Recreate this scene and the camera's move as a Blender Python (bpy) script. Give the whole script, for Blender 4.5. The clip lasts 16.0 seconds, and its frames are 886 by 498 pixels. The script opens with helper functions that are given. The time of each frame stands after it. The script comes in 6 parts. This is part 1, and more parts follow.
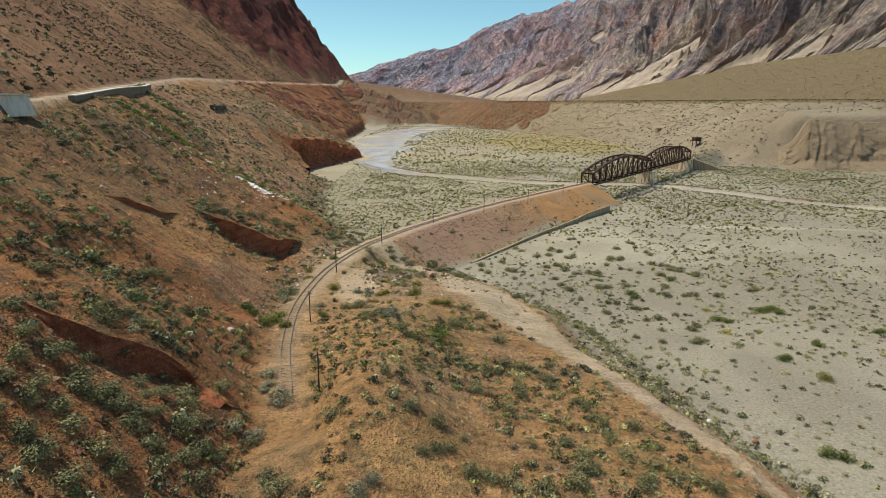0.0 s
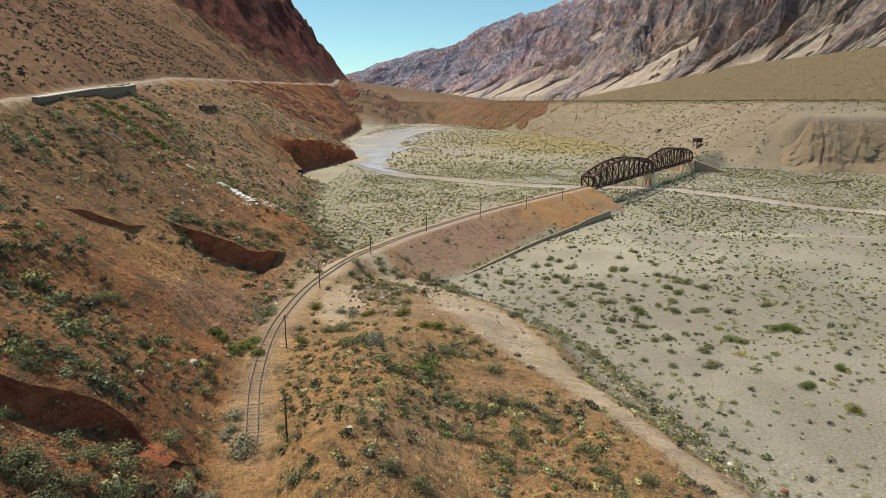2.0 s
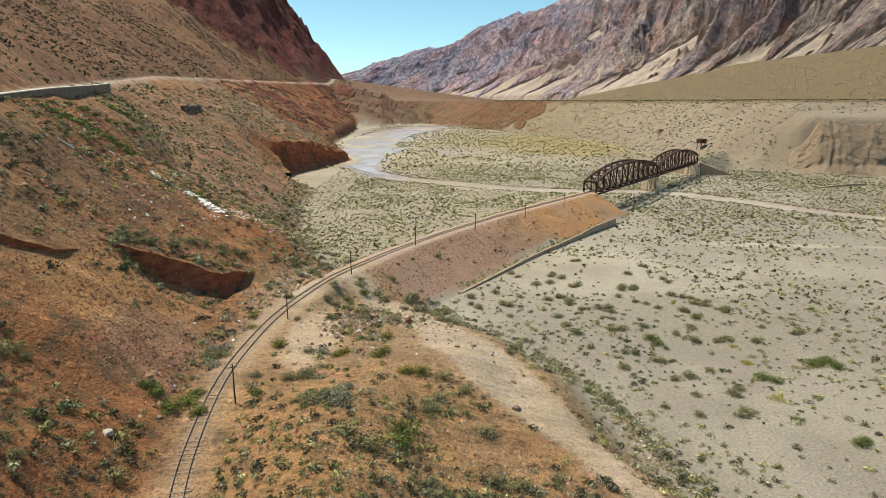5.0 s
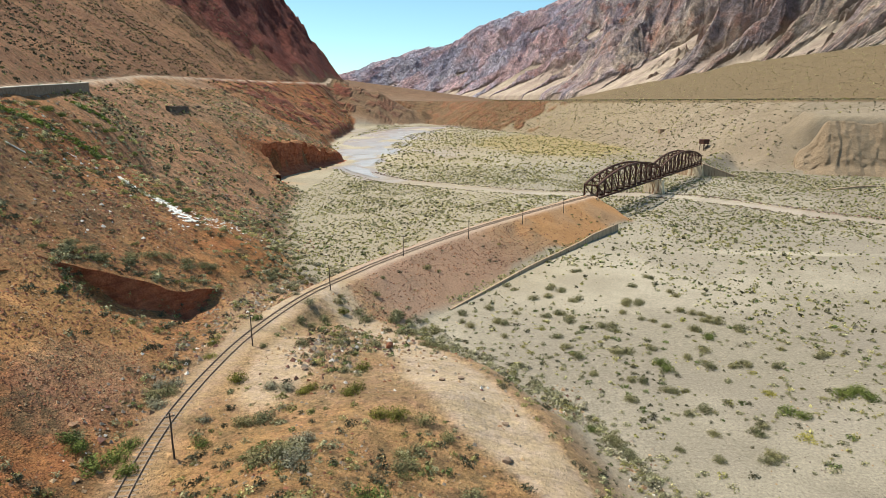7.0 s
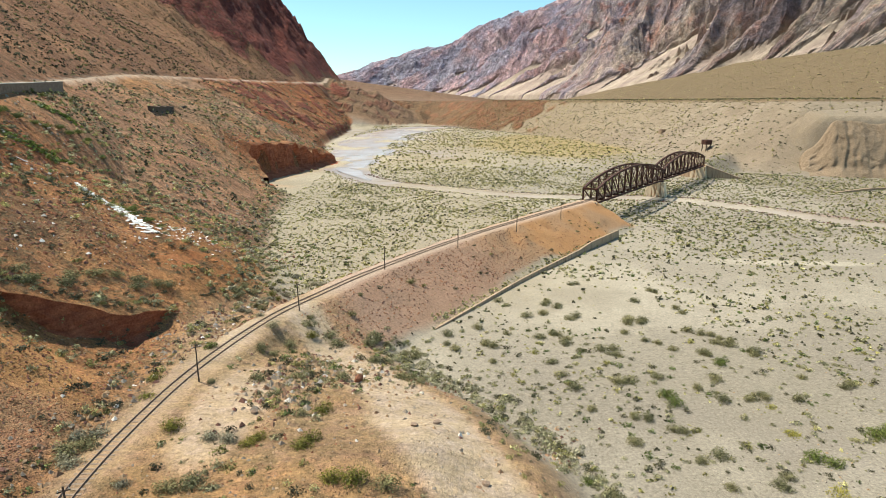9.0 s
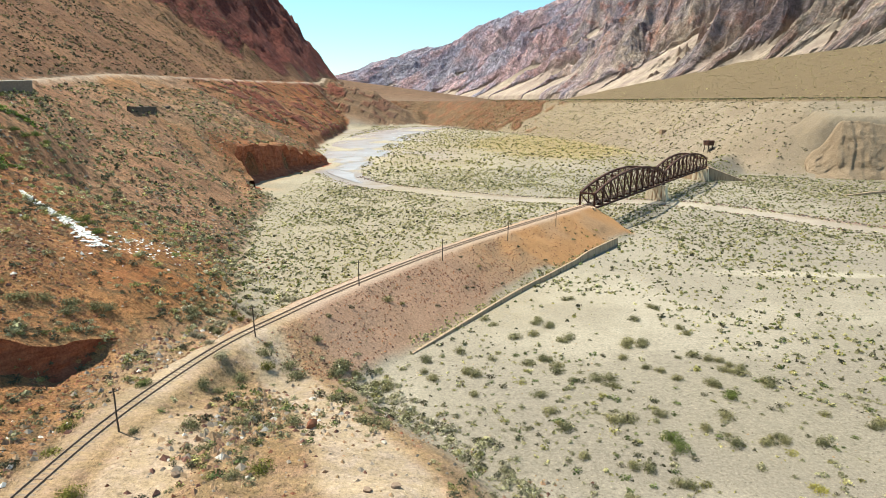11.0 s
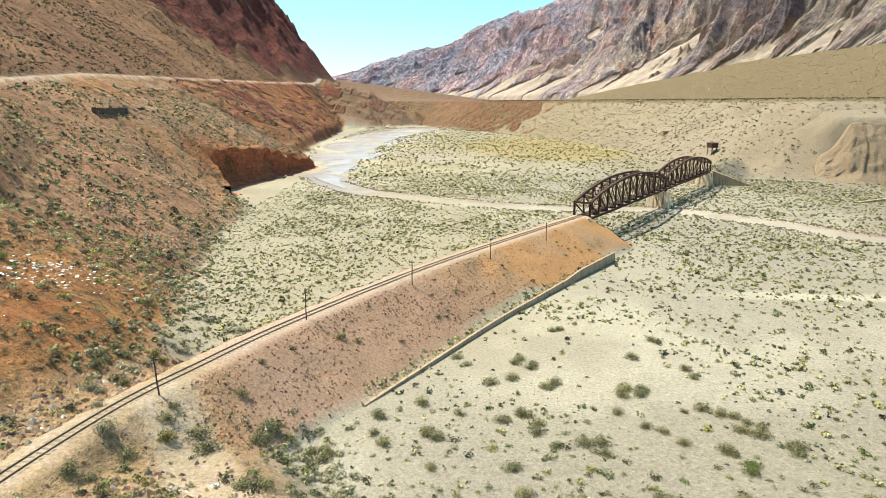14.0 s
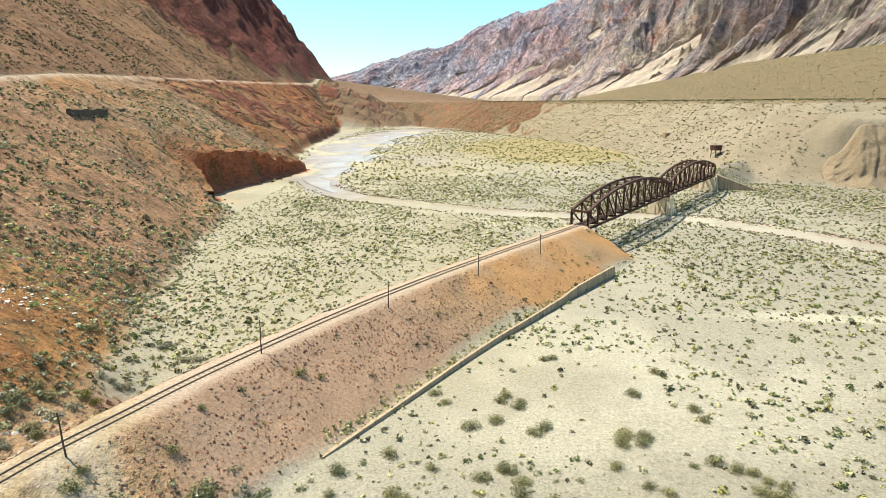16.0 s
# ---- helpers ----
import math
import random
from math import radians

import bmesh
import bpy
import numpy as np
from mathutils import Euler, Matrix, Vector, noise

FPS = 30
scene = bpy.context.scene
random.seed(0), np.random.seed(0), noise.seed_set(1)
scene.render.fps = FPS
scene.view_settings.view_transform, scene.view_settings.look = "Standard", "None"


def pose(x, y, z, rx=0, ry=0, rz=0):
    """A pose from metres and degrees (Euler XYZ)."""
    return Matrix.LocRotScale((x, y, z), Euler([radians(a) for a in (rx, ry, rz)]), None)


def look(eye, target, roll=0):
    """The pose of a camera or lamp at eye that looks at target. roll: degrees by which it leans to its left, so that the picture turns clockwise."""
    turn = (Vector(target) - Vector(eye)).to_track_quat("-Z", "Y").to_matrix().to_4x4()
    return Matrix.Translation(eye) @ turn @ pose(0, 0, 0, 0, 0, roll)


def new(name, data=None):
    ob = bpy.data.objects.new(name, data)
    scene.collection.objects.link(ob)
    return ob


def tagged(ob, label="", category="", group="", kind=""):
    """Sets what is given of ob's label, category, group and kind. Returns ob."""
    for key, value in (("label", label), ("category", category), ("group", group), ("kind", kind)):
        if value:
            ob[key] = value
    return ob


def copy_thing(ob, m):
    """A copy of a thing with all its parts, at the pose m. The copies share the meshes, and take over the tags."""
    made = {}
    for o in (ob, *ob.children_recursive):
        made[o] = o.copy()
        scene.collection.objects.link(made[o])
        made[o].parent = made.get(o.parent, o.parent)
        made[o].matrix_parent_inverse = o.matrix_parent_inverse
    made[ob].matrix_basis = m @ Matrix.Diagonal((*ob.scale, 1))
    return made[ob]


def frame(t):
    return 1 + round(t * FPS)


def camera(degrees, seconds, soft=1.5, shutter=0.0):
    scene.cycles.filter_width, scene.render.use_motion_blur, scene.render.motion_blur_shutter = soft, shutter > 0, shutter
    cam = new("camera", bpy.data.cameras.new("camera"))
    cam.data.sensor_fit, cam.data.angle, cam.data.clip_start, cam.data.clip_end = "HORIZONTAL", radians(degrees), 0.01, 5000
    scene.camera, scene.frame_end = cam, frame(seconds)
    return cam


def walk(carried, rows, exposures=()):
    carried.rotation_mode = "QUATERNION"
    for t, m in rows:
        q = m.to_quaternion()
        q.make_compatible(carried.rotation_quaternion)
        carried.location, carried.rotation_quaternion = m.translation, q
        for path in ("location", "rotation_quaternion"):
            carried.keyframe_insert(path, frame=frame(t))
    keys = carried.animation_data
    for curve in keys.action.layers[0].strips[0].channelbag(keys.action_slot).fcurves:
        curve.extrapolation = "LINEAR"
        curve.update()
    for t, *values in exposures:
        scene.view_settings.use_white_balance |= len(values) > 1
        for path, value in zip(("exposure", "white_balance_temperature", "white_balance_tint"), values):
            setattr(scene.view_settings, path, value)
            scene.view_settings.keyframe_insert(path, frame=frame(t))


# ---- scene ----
cam = camera(71.0, 16.0, soft=0.6)
PATH = [
    (0, pose(-19.587, -82.694, 36.934, 76.973, -0.074, 0.277)),
    (1, pose(-19.045, -78.556, 37.256, 76.945, -0.096, 0.172)),
    (2, pose(-18.637, -74.165, 37.492, 76.920, -0.105, 0.082)),
    (3, pose(-18.231, -69.551, 37.652, 76.899, -0.105, 0.008)),
    (4, pose(-17.730, -64.745, 37.747, 76.882, -0.096, -0.052)),
    (5, pose(-17.067, -59.777, 37.789, 76.869, -0.081, -0.099)),
    (6, pose(-16.201, -54.674, 37.789, 76.859, -0.060, -0.133)),
    (7, pose(-15.115, -49.462, 37.758, 76.853, -0.036, -0.155)),
    (8, pose(-13.813, -44.166, 37.707, 76.851, -0.009, -0.167)),
    (9, pose(-12.315, -38.803, 37.647, 76.853, 0.018, -0.168)),
    (10, pose(-10.655, -33.390, 37.591, 76.858, 0.045, -0.161)),
    (11, pose(-8.876, -27.938, 37.548, 76.867, 0.068, -0.145)),
    (12, pose(-7.030, -22.450, 37.531, 76.880, 0.088, -0.121)),
    (13, pose(-5.170, -16.925, 37.549, 76.896, 0.103, -0.091)),
    (14, pose(-3.351, -11.354, 37.616, 76.916, 0.110, -0.055)),
    (15, pose(-1.626, -5.720, 37.741, 76.940, 0.108, -0.013)),
    (16, pose(-0.038, 0.002, 37.937, 76.968, 0.096, 0.032)),
]
EXPO = [
    (0, 0.07, 6800, 6), (4, 0.23, 6800, 9), (8, 0.51, 6800, 9), (12, 0.79, 6750, 5), (16, 0.91, 6750, 2),
]
walk(cam, PATH, EXPO)

# ---------- light ----------
SUN_EL, SUN_AZ = 61.0, math.atan2(-0.93, 0.37)      # the sun stands to the left and ahead, high
world = bpy.data.worlds.new("sky")
scene.world = world
world.use_nodes = True
wn = world.node_tree.nodes
sky = wn.new("ShaderNodeTexSky")
sky.sky_type, sky.sun_disc = "NISHITA", False
sky.sun_elevation, sky.sun_rotation = radians(SUN_EL), SUN_AZ
sky.altitude, sky.air_density, sky.dust_density, sky.ozone_density = 2000, 1.0, 1.3, 1.0
wn["Background"].inputs["Strength"].default_value = 0.128
sky_tint = wn.new("ShaderNodeMix")
sky_tint.data_type, sky_tint.blend_type = "RGBA", "MULTIPLY"
sky_tint.inputs[0].default_value, sky_tint.inputs[7].default_value = 1.0, (0.80, 1.06, 1.0, 1)
world.node_tree.links.new(sky.outputs["Color"], sky_tint.inputs[6])
world.node_tree.links.new(sky_tint.outputs[2], wn["Background"].inputs["Color"])
sun_data = bpy.data.lights.new("sun", "SUN")
sun_data.energy, sun_data.angle, sun_data.color = 4.75, radians(0.53), (1.0, 0.945, 0.84)
sun = new("sun", sun_data)
sd = Vector((-0.93, 0.37, 0)).normalized() * math.cos(radians(SUN_EL)) + Vector((0, 0, math.sin(radians(SUN_EL))))
sun.matrix_world = look(sd * 500, (0, 0, 0))

# ---------- noise and curve helpers ----------
LATTICE = np.random.RandomState(7).rand(256, 256)


def vnoise(x, y):
    """Smooth value noise in 0..1, one cell a unit."""
    xi, yi = np.floor(x).astype(int), np.floor(y).astype(int)
    fx, fy = x - xi, y - yi
    fx, fy = fx * fx * fx * (fx * (fx * 6 - 15) + 10), fy * fy * fy * (fy * (fy * 6 - 15) + 10)
    x0, x1, y0, y1 = xi % 256, (xi + 1) % 256, yi % 256, (yi + 1) % 256
    a = LATTICE[x0, y0] * (1 - fx) + LATTICE[x1, y0] * fx
    b = LATTICE[x0, y1] * (1 - fx) + LATTICE[x1, y1] * fx
    return a * (1 - fy) + b * fy


def fbm(x, y, cell, octaves=4, gain=0.5, seed=0):
    """Layered noise about 0, roughly in -1..1."""
    out, amp, total = 0, 1.0, 0.0
    for k in range(octaves):
        f = 2.03 ** k / cell
        out = out + amp * (vnoise(x * f + 17.3 * k + seed * 31.7, y * f + 9.1 * k + seed * 13.9) * 2 - 1)
        total += amp
        amp *= gain
    return out / total * 1.5


def ridged(x, y, cell, octaves=4, seed=0):
    """Sharp-crested noise in 0..1."""
    out, amp, total = 0, 1.0, 0.0
    for k in range(octaves):
        f = 2.1 ** k / cell
        n = 1 - np.abs(vnoise(x * f + 5.7 * k + seed * 7.3, y * f + 3.3 * k + seed * 3.1) * 2 - 1)
        out = out + amp * n * n
        total += amp
        amp *= 0.5
    return out / total


def step(a, b, v):
    t = np.clip((v - a) / (b - a), 0, 1)
    return t * t * (3 - 2 * t)


def along(line, v, col=1):
    """The value of column col of a line of rows at v of column 0."""
    return np.interp(v, [r[0] for r in line], [r[col] for r in line])


def line_distance(line, x, y):
    """Signed distance to a polyline in plan (positive to its right) and the length run along it."""
    best, sign, run, s0 = np.full(np.shape(x), 1e9), np.ones(np.shape(x)), np.zeros(np.shape(x)), 0.0
    for (ax, ay), (bx, by) in zip(line[:-1], line[1:]):
        dx, dy = bx - ax, by - ay
        ln = math.hypot(dx, dy)
        t = np.clip(((x - ax) * dx + (y - ay) * dy) / ln ** 2, 0, 1)
        d = np.hypot(x - ax - t * dx, y - ay - t * dy)
        side = np.where((x - ax) * dy - (y - ay) * dx >= 0, 1.0, -1.0)
        near = d < best
        best, sign, run = np.where(near, d, best), np.where(near, side, sign), np.where(near, s0 + t * ln, run)
        s0 += ln
    return best * sign, run


def smooth_line(line, steps=10):
    """A Catmull-Rom curve through the points of a line."""
    p = [np.array(q, float) for q in line]
    p = [2 * p[0] - p[1]] + p + [2 * p[-1] - p[-2]]
    out = []
    for i in range(1, len(p) - 2):
        for k in range(steps):
            t = k / steps
            out.append(0.5 * (2 * p[i] + (p[i + 1] - p[i - 1]) * t + (2 * p[i - 1] - 5 * p[i] + 4 * p[i + 1] - p[i + 2]) * t * t
                              + (3 * p[i] - p[i - 1] - 3 * p[i + 1] + p[i + 2]) * t ** 3))
    out.append(p[-2])
    return [tuple(q) for q in out]


# ---------- the plan ----------
# the railway, from where it comes out of the rubble to the bridge
TRACK = smooth_line([(-32.0, -40), (-34.6, -30), (-36.4, -22), (-39.3, -11), (-41.6, 3.7), (-41.8, 17), (-40.6, 30), (-36.9, 46),
                     (-32, 57.5), (-26.3, 69.3), (-15.2, 88.5), (-2.4, 108), (15.0, 131.5), (34.6, 157.2)])
DECK = 7.75
BRIDGE_A, BRIDGE_DIR = Vector((35.1, 157.9, 0)), Vector((0.570, 0.8216, 0))
SPAN = 73.4
# foot of the left slope: y, x
FOOT = [(-150, -22), (-40, -36), (-22, -39), (0, -45), (30, -46), (70, -46), (105, -55), (137, -63), (180, -73), (220, -77), (248, -92), (262, -104),
        (285, -101), (350, -81), (362, -80), (372, -86), (390, -102), (518, -114), (800, -131), (965, -158), (1150, -195), (1400, -260), (6000, -900)]
# the road on the slope: y, x, z
ROAD = [(-150, -52, 32.5), (-60, -72, 34.3), (42, -97, 38.2), (110, -121, 41.8), (179, -150.5, 44.6), (300, -175, 52.5), (500, -198, 58), (700, -212, 63),
        (1165, -190, 75), (1300, -230, 78), (6000, -900, 120)]
# foot of the terrace on the other side of the river
TERRACE = [(-60, 1010), (-6, 875), (60, 730), (112, 595), (134, 462), (140, 338), (158, 298), (182, 287), (240, 270), (330, 250), (700, 230), (3000, 200)]
# edge of the low fan at the near end of the railway
FAN = [(40, -140), (15.6, -30), (10.6, -17), (7.4, -2), (2.5, 18), (-4, 30), (-12, 40), (-20, 52), (-30, 66), (-46, 78)]
# the river's bed
RIVER = smooth_line([(-34, 850), (-64, 740), (-84, 590), (-76, 430), (-68, 335), (-47, 273), (-12, 239), (37, 215), (80, 209), (106, 184), (130, 152), (190, 112), (270, 85)], 8)
DIRT = smooth_line([(14, -60), (7.2, -30.5), (2.6, -17.5), (-4, -3.3), (-9.7, 9.6), (-15, 22), (-21.5, 33), (-27.5, 43), (-33, 50)], 8)


# scarps cut into the near slope, with the drop on the right of each line, and their depths
SCARPS = [(smooth_line([(-64, 24), (-60, 28.5), (-55.5, 34.0), (-52, 40), (-49.5, 46.5)], 6), 3.8),
          (smooth_line([(-53, -37), (-49, -33.5), (-45.8, -30.5), (-42.6, -29.8), (-40, -31)], 6), 2.3),
          (smooth_line([(-69, 7), (-67, 9.5), (-64.5, 14), (-63, 19)], 6), 0.9)]


def path_width(y):
    """Half width of the dirt track, which opens out into a bare pad."""
    return np.interp(y, [-30, -8, 6, 22, 42], [1.6, 2.0, 4.6, 5.0, 3.0])


def floor_z(y):
    return 0.008 * np.maximum(y - 200, 0)


def foot_x(x, y):
    return along(FOOT, y) + 2.5 * fbm(x * 0.3, y, 22, 3, seed=3) + step(235, 262, y) * (1 - step(368, 400, y)) * 5 * (ridged(x * 0.2, y, 15, 3, seed=17) - 0.5)


def road_ledge(y):
    """Half width of the road's bench on the valley side."""
    return 3.6 + 5.0 * step(84, 125, y) * (1 - step(177, 181, y))


def height(x, y, fine=True, cut_in=True):
    """The ground's height; without cut_in, as if the scarps were not yet undercut."""
    x, y = np.asarray(x, float), np.asarray(y, float)
    wob = fbm(x, y, 26, 3, seed=1)
    base = floor_z(y) + 0.25 * fbm(x, y, 40, 3, seed=2)
    # river bed
    dr, _ = line_distance(RIVER, x, y)
    wide = np.interp(y, [100, 200, 300, 420, 560, 900], [3.5, 4.5, 10, 22, 34, 40])
    inbed = (1 - step(wide * 0.4, wide * 1.9, np.abs(dr) + wide * (0.45 * wob + 0.5 * fbm(x, y, 12, 3, seed=19)))) * np.interp(y, [255, 330], [0.35, 1])
    base = base - inbed * (0.42 + 0.42 * fbm(x * 1.4 - 0.5 * y, y * 0.55 + 0.4 * x, 17, 3, seed=15))
    # left slope between its foot and the road
    fx = foot_x(x, y)
    rx, rz = along(ROAD, y), along(ROAD, y, 2)
    foot_z = np.interp(y, [-150, 50, 85, 120], [7.8, 7.8, 3.0, 0.3]) + floor_z(y)
    cliff = np.interp(y, [238, 252, 266, 290, 320, 345, 368, 400, 700, 1000], [0, 8, 16.5, 15.5, 12.5, 6, 2, 3, 6, 4])
    d = fx - x
    k = np.clip(d / np.maximum(fx - rx, 5), 0, 1)
    shape = np.interp(k, [0, 0.12, 0.3, 0.6, 0.85, 1], [0, 0.10, 0.31, 0.63, 0.88, 1])
    plain = np.interp(k, [0, 0.12, 0.3, 0.6, 0.85, 1], [0, 0.10, 0.27, 0.54, 0.80, 1])
    shape = plain + (shape - plain) * np.interp(y, [40, 75, 150, 178, 230], [1, 0, -0.4, 0.9, 1])
    bank_h = np.interp(y, [-150, -60, -20, -8, 2, 17, 60, 80, 105, 140], [2.4, 2.4, 2.4, 2.0, 0.4, 0.0, 1.2, 1.2, 1.6, 0.6])
    lift = (foot_z - floor_z(y)) * (1 - step(-9, 1.5, d))
    slope = foot_z - lift + cliff * (step(1.0, 6.0, d) if cut_in else step(-2.5, -1.0, d)) + bank_h * step(0.5, 7.5 + 2 * wob, d) + (rz - foot_z - cliff - bank_h) * shape
    rough = np.clip(d / 14, 0, 1) * np.clip((1 - k) * 6, 0, 1)
    slope = slope + rough * step(230, 320, y) * 6 * (ridged(x, y, 38, 4, seed=16) - 0.45)
    slope = slope + rough * step(95, 150, y) * (1 - step(260, 330, y)) * 3.2 * (ridged(x * 0.6 + 0.3 * y, y - 0.25 * x, 30, 3, seed=18) - 0.5)
    slope = slope + rough * (1.3 * wob + 0.7 * fbm(x, y, 9, 3, seed=4))
    slope = slope - 3.4 * step(192, 215, y) * (1 - step(246, 258, y)) * step(1, 9, d) * (1 - step(24, 44, d))
    # a hollow in the near slope, then the scarps
    for (gx0, gy0, gx1, gy1, depth, wid) in ((-44, -3, -66, -17, 2.6, 9),):
        dx, dy = gx1 - gx0, gy1 - gy0
        ln = math.hypot(dx, dy)
        t = ((x - gx0) * dx + (y - gy0) * dy) / ln ** 2
        off = ((x - gx0) * dy - (y - gy0) * dx) / ln + 1.6 * fbm(x, y, 12, 3, seed=5)
        away = np.where(off > 0, off / 5.0, -off / wid)
        slope = slope - depth * step(0.02, 0.22, t) * (1 - step(0.75, 1.1, t)) * np.exp(-away ** 2) * np.clip(d / 3, 0, 1)
    if cut_in:
        for line, depth in SCARPS:
            off, run = line_distance(line, x, y)
            ln = sum(math.hypot(q[0] - p[0], q[1] - p[1]) for p, q in zip(line[:-1], line[1:]))
            ends = step(0, 0.28 * ln, run) * (1 - step(0.72 * ln, ln, run))
            slope = slope - depth * ends * step(-2.4, -0.2, off) * np.exp(-(np.maximum(off, 0) / (3.0 * depth)) ** 2) * np.clip(d / 2, 0, 1)
    # above the road
    up = rx - 4.0 - x
    steep = np.interp(y, [0, 450, 750, 900, 1165, 1260, 1500], [0.68, 0.66, 0.8, 1.25, 1.42, 0.8, 0.35])
    mount = rz + np.clip(up, 0, 4) * 0.9 + np.maximum(up - 4, 0) * steep
    crag = np.interp(y, [500, 800, 1200, 1400], [0, 1, 1, 0.3]) * np.clip(up / 60, 0, 1)
    mount = mount + np.clip(up / 30, 0, 1) * (5 * fbm(x, y, 70, 4, seed=6) + 1.2 * fbm(x, y, 12, 2, seed=7))
    mount = mount + crag * (34 * (ridged(x + 0.4 * y, y * 0.8, 120, 5, seed=1) - 0.45) + 19 * (ridged(x + 0.2 * y, y, 44, 3, seed=2) - 0.4) + 6 * (ridged(x, y, 17, 2, seed=3) - 0.4))
    ledge = road_ledge(y)
    fill = rz - np.interp(y, [40, 90, 130, 180], [0.6, 1.0, 1.9, 3.6]) - 0.55 * np.maximum(x - rx - ledge - 1.5, 0) - 0.03 * np.maximum(x - rx - ledge - 6, 0) ** 2 - 12 * (1 - step(22, 40, y)) - 9 * step(184, 200, y)
    slope = np.where(d > 12, np.maximum(slope, fill + 0.8 * wob), slope)
    left = np.where(up > 0, mount, np.where(rx - x > -ledge, rz, slope))
    z = np.where(d > -9, np.maximum(left, base), base)
    # far fan that closes the valley
    far = 42 + 0.13 * np.maximum(130 - x, 0) + 0.004 * (y - 1200)
    z = np.where(y > 1050, np.maximum(z, z * (1 - step(1050, 1350, y)) + far * step(1050, 1350, y)), z)
    # spur that closes the valley's head on the left
    crest = np.interp(x, [-260, -150, -58, 0, 20], [100, 66, 28, 6, -5])
    z = np.where((y > 800) & (y < 1300), np.maximum(z, crest - 0.42 * np.abs(y - 1010) + 5 * fbm(x, y, 60, 4, seed=13) + 9 * (ridged(x, y, 70, 3, seed=14) - 0.5)), z)
    # low fan with its knolls
    df, _ = line_distance(FAN, x, y)
    df = -df
    inside = step(0, 9, df + 1.5 * wob)
    hill = 4.3 * inside + 0.15 * np.clip(df - 6, 0, 22) + 0.5 * wob * inside
    for (cx, cy, ch, cw, cl) in ((-26, -30, 4.8, 7, 15), (-27, -9, 2.6, 7, 11), (-20, 8, 0.9, 6, 6), (-14, 14, 1.3, 4.5, 5)):
        hill = hill + ch * np.exp(-((x - cx) / cw) ** 2 - ((y - cy) / cl) ** 2) * inside
    hill = hill - 1.0 * np.exp(-((x + 27) / 7) ** 2 - ((y - 40) / 9) ** 2) * inside
    z = np.where(y < 110, np.maximum(z, hill * step(14, 4, d)), z)
    # the track's bench and bank
    dt, run = line_distance(TRACK, x, y)
    adt = np.abs(dt)
    on = step(0, 12, run) * (y < 175)
    bench = DECK - 0.03
    z = np.where((run > 1) & (run < 112), z + (bench - z) * (1 - step(1.7, 5.0, adt)) * on, z)
    past = np.maximum((x - BRIDGE_A.x) * BRIDGE_DIR.x + (y - BRIDGE_A.y) * BRIDGE_DIR.y - 0.3, 0)
    lump = 0.35 * fbm(x, y, 7, 3, seed=8) * step(2.5, 6, adt) * (1 - step(8.5, 11, adt))
    bank = bench - np.maximum(np.hypot(np.maximum(adt - 2.3, 0), past * 1.15) * 0.63, 0) + lump
    z = np.where((run > 85) & (bank > z), bank, z)
    # approach bank at the far end of the bridge
    ex, ey = BRIDGE_A.x + BRIDGE_DIR.x * 2 * SPAN, BRIDGE_A.y + BRIDGE_DIR.y * 2 * SPAN
    along_b = (x - ex) * BRIDGE_DIR.x + (y - ey) * BRIDGE_DIR.y
    across = np.abs((x - ex) * BRIDGE_DIR.y - (y - ey) * BRIDGE_DIR.x)
    bank2 = bench - np.hypot(np.maximum(across - 2.4, 0), np.maximum(12.0 - along_b, 0) * 1.3) * 0.70 + np.maximum(along_b - 20, 0) * 0.03
    z = np.where((along_b > -20) & (along_b < 120), np.maximum(z, bank2), z)
    # terrace across the river
    dq, runq = line_distance(TERRACE, x, y)
    dq0 = -dq
    dq = dq0 + 4 * fbm(x, y, 45, 3, seed=9)
    top = 40.5 + 0.004 * (y - 330) + 0.30 * np.clip(x - 420, 0, 320) * step(300, 480, y)
    ramp = np.clip(dq / 74, 0, 1.3)
    face = np.interp(ramp, [0, 0.15, 0.9, 1], [0, 0.10, 0.94, 1])
    terr = floor_z(y) * 0.6 + (top - floor_z(y) * 0.6) * face
    cut = floor_z(y) * 0.6 + np.interp(dq0, [0, 10, 24, 34, 74, 100], [0, 2.0, 6, 30.5, 39.5, 41])
    terr = terr + (cut - terr) * step(186, 206, x) * (y < 330)
    terr = terr + 0.8 * fbm(x, y, 18, 4, seed=10) * np.clip(dq / 10, 0, 1) * (1 - step(0.85, 1.0, ramp))
    z = np.where((dq > 0) & (x > -250) & (y < 3200), np.maximum(z, terr), z)
    if fine:
        flat = (z < floor_z(y) + 1.0) * 0.92
        z = z + (0.16 * fbm(x, y, 3.4, 2, seed=11)) * (1 - flat) * step(1.2, 2.4, adt)
    return z


def ground_z(x, y):
    return float(height(np.array([x]), np.array([y]))[0])


# ---------- material helpers ----------
def material(name, rough=0.9, metal=0.0):
    m = bpy.data.materials.new(name)
    m.use_nodes = True
    b = m.node_tree.nodes["Principled BSDF"]
    b.inputs["Roughness"].default_value, b.inputs["Metallic"].default_value = rough, metal
    if "Specular IOR Level" in b.inputs:
        b.inputs["Specular IOR Level"].default_value = 0.25
    return m, m.node_tree.nodes, m.node_tree.links, b


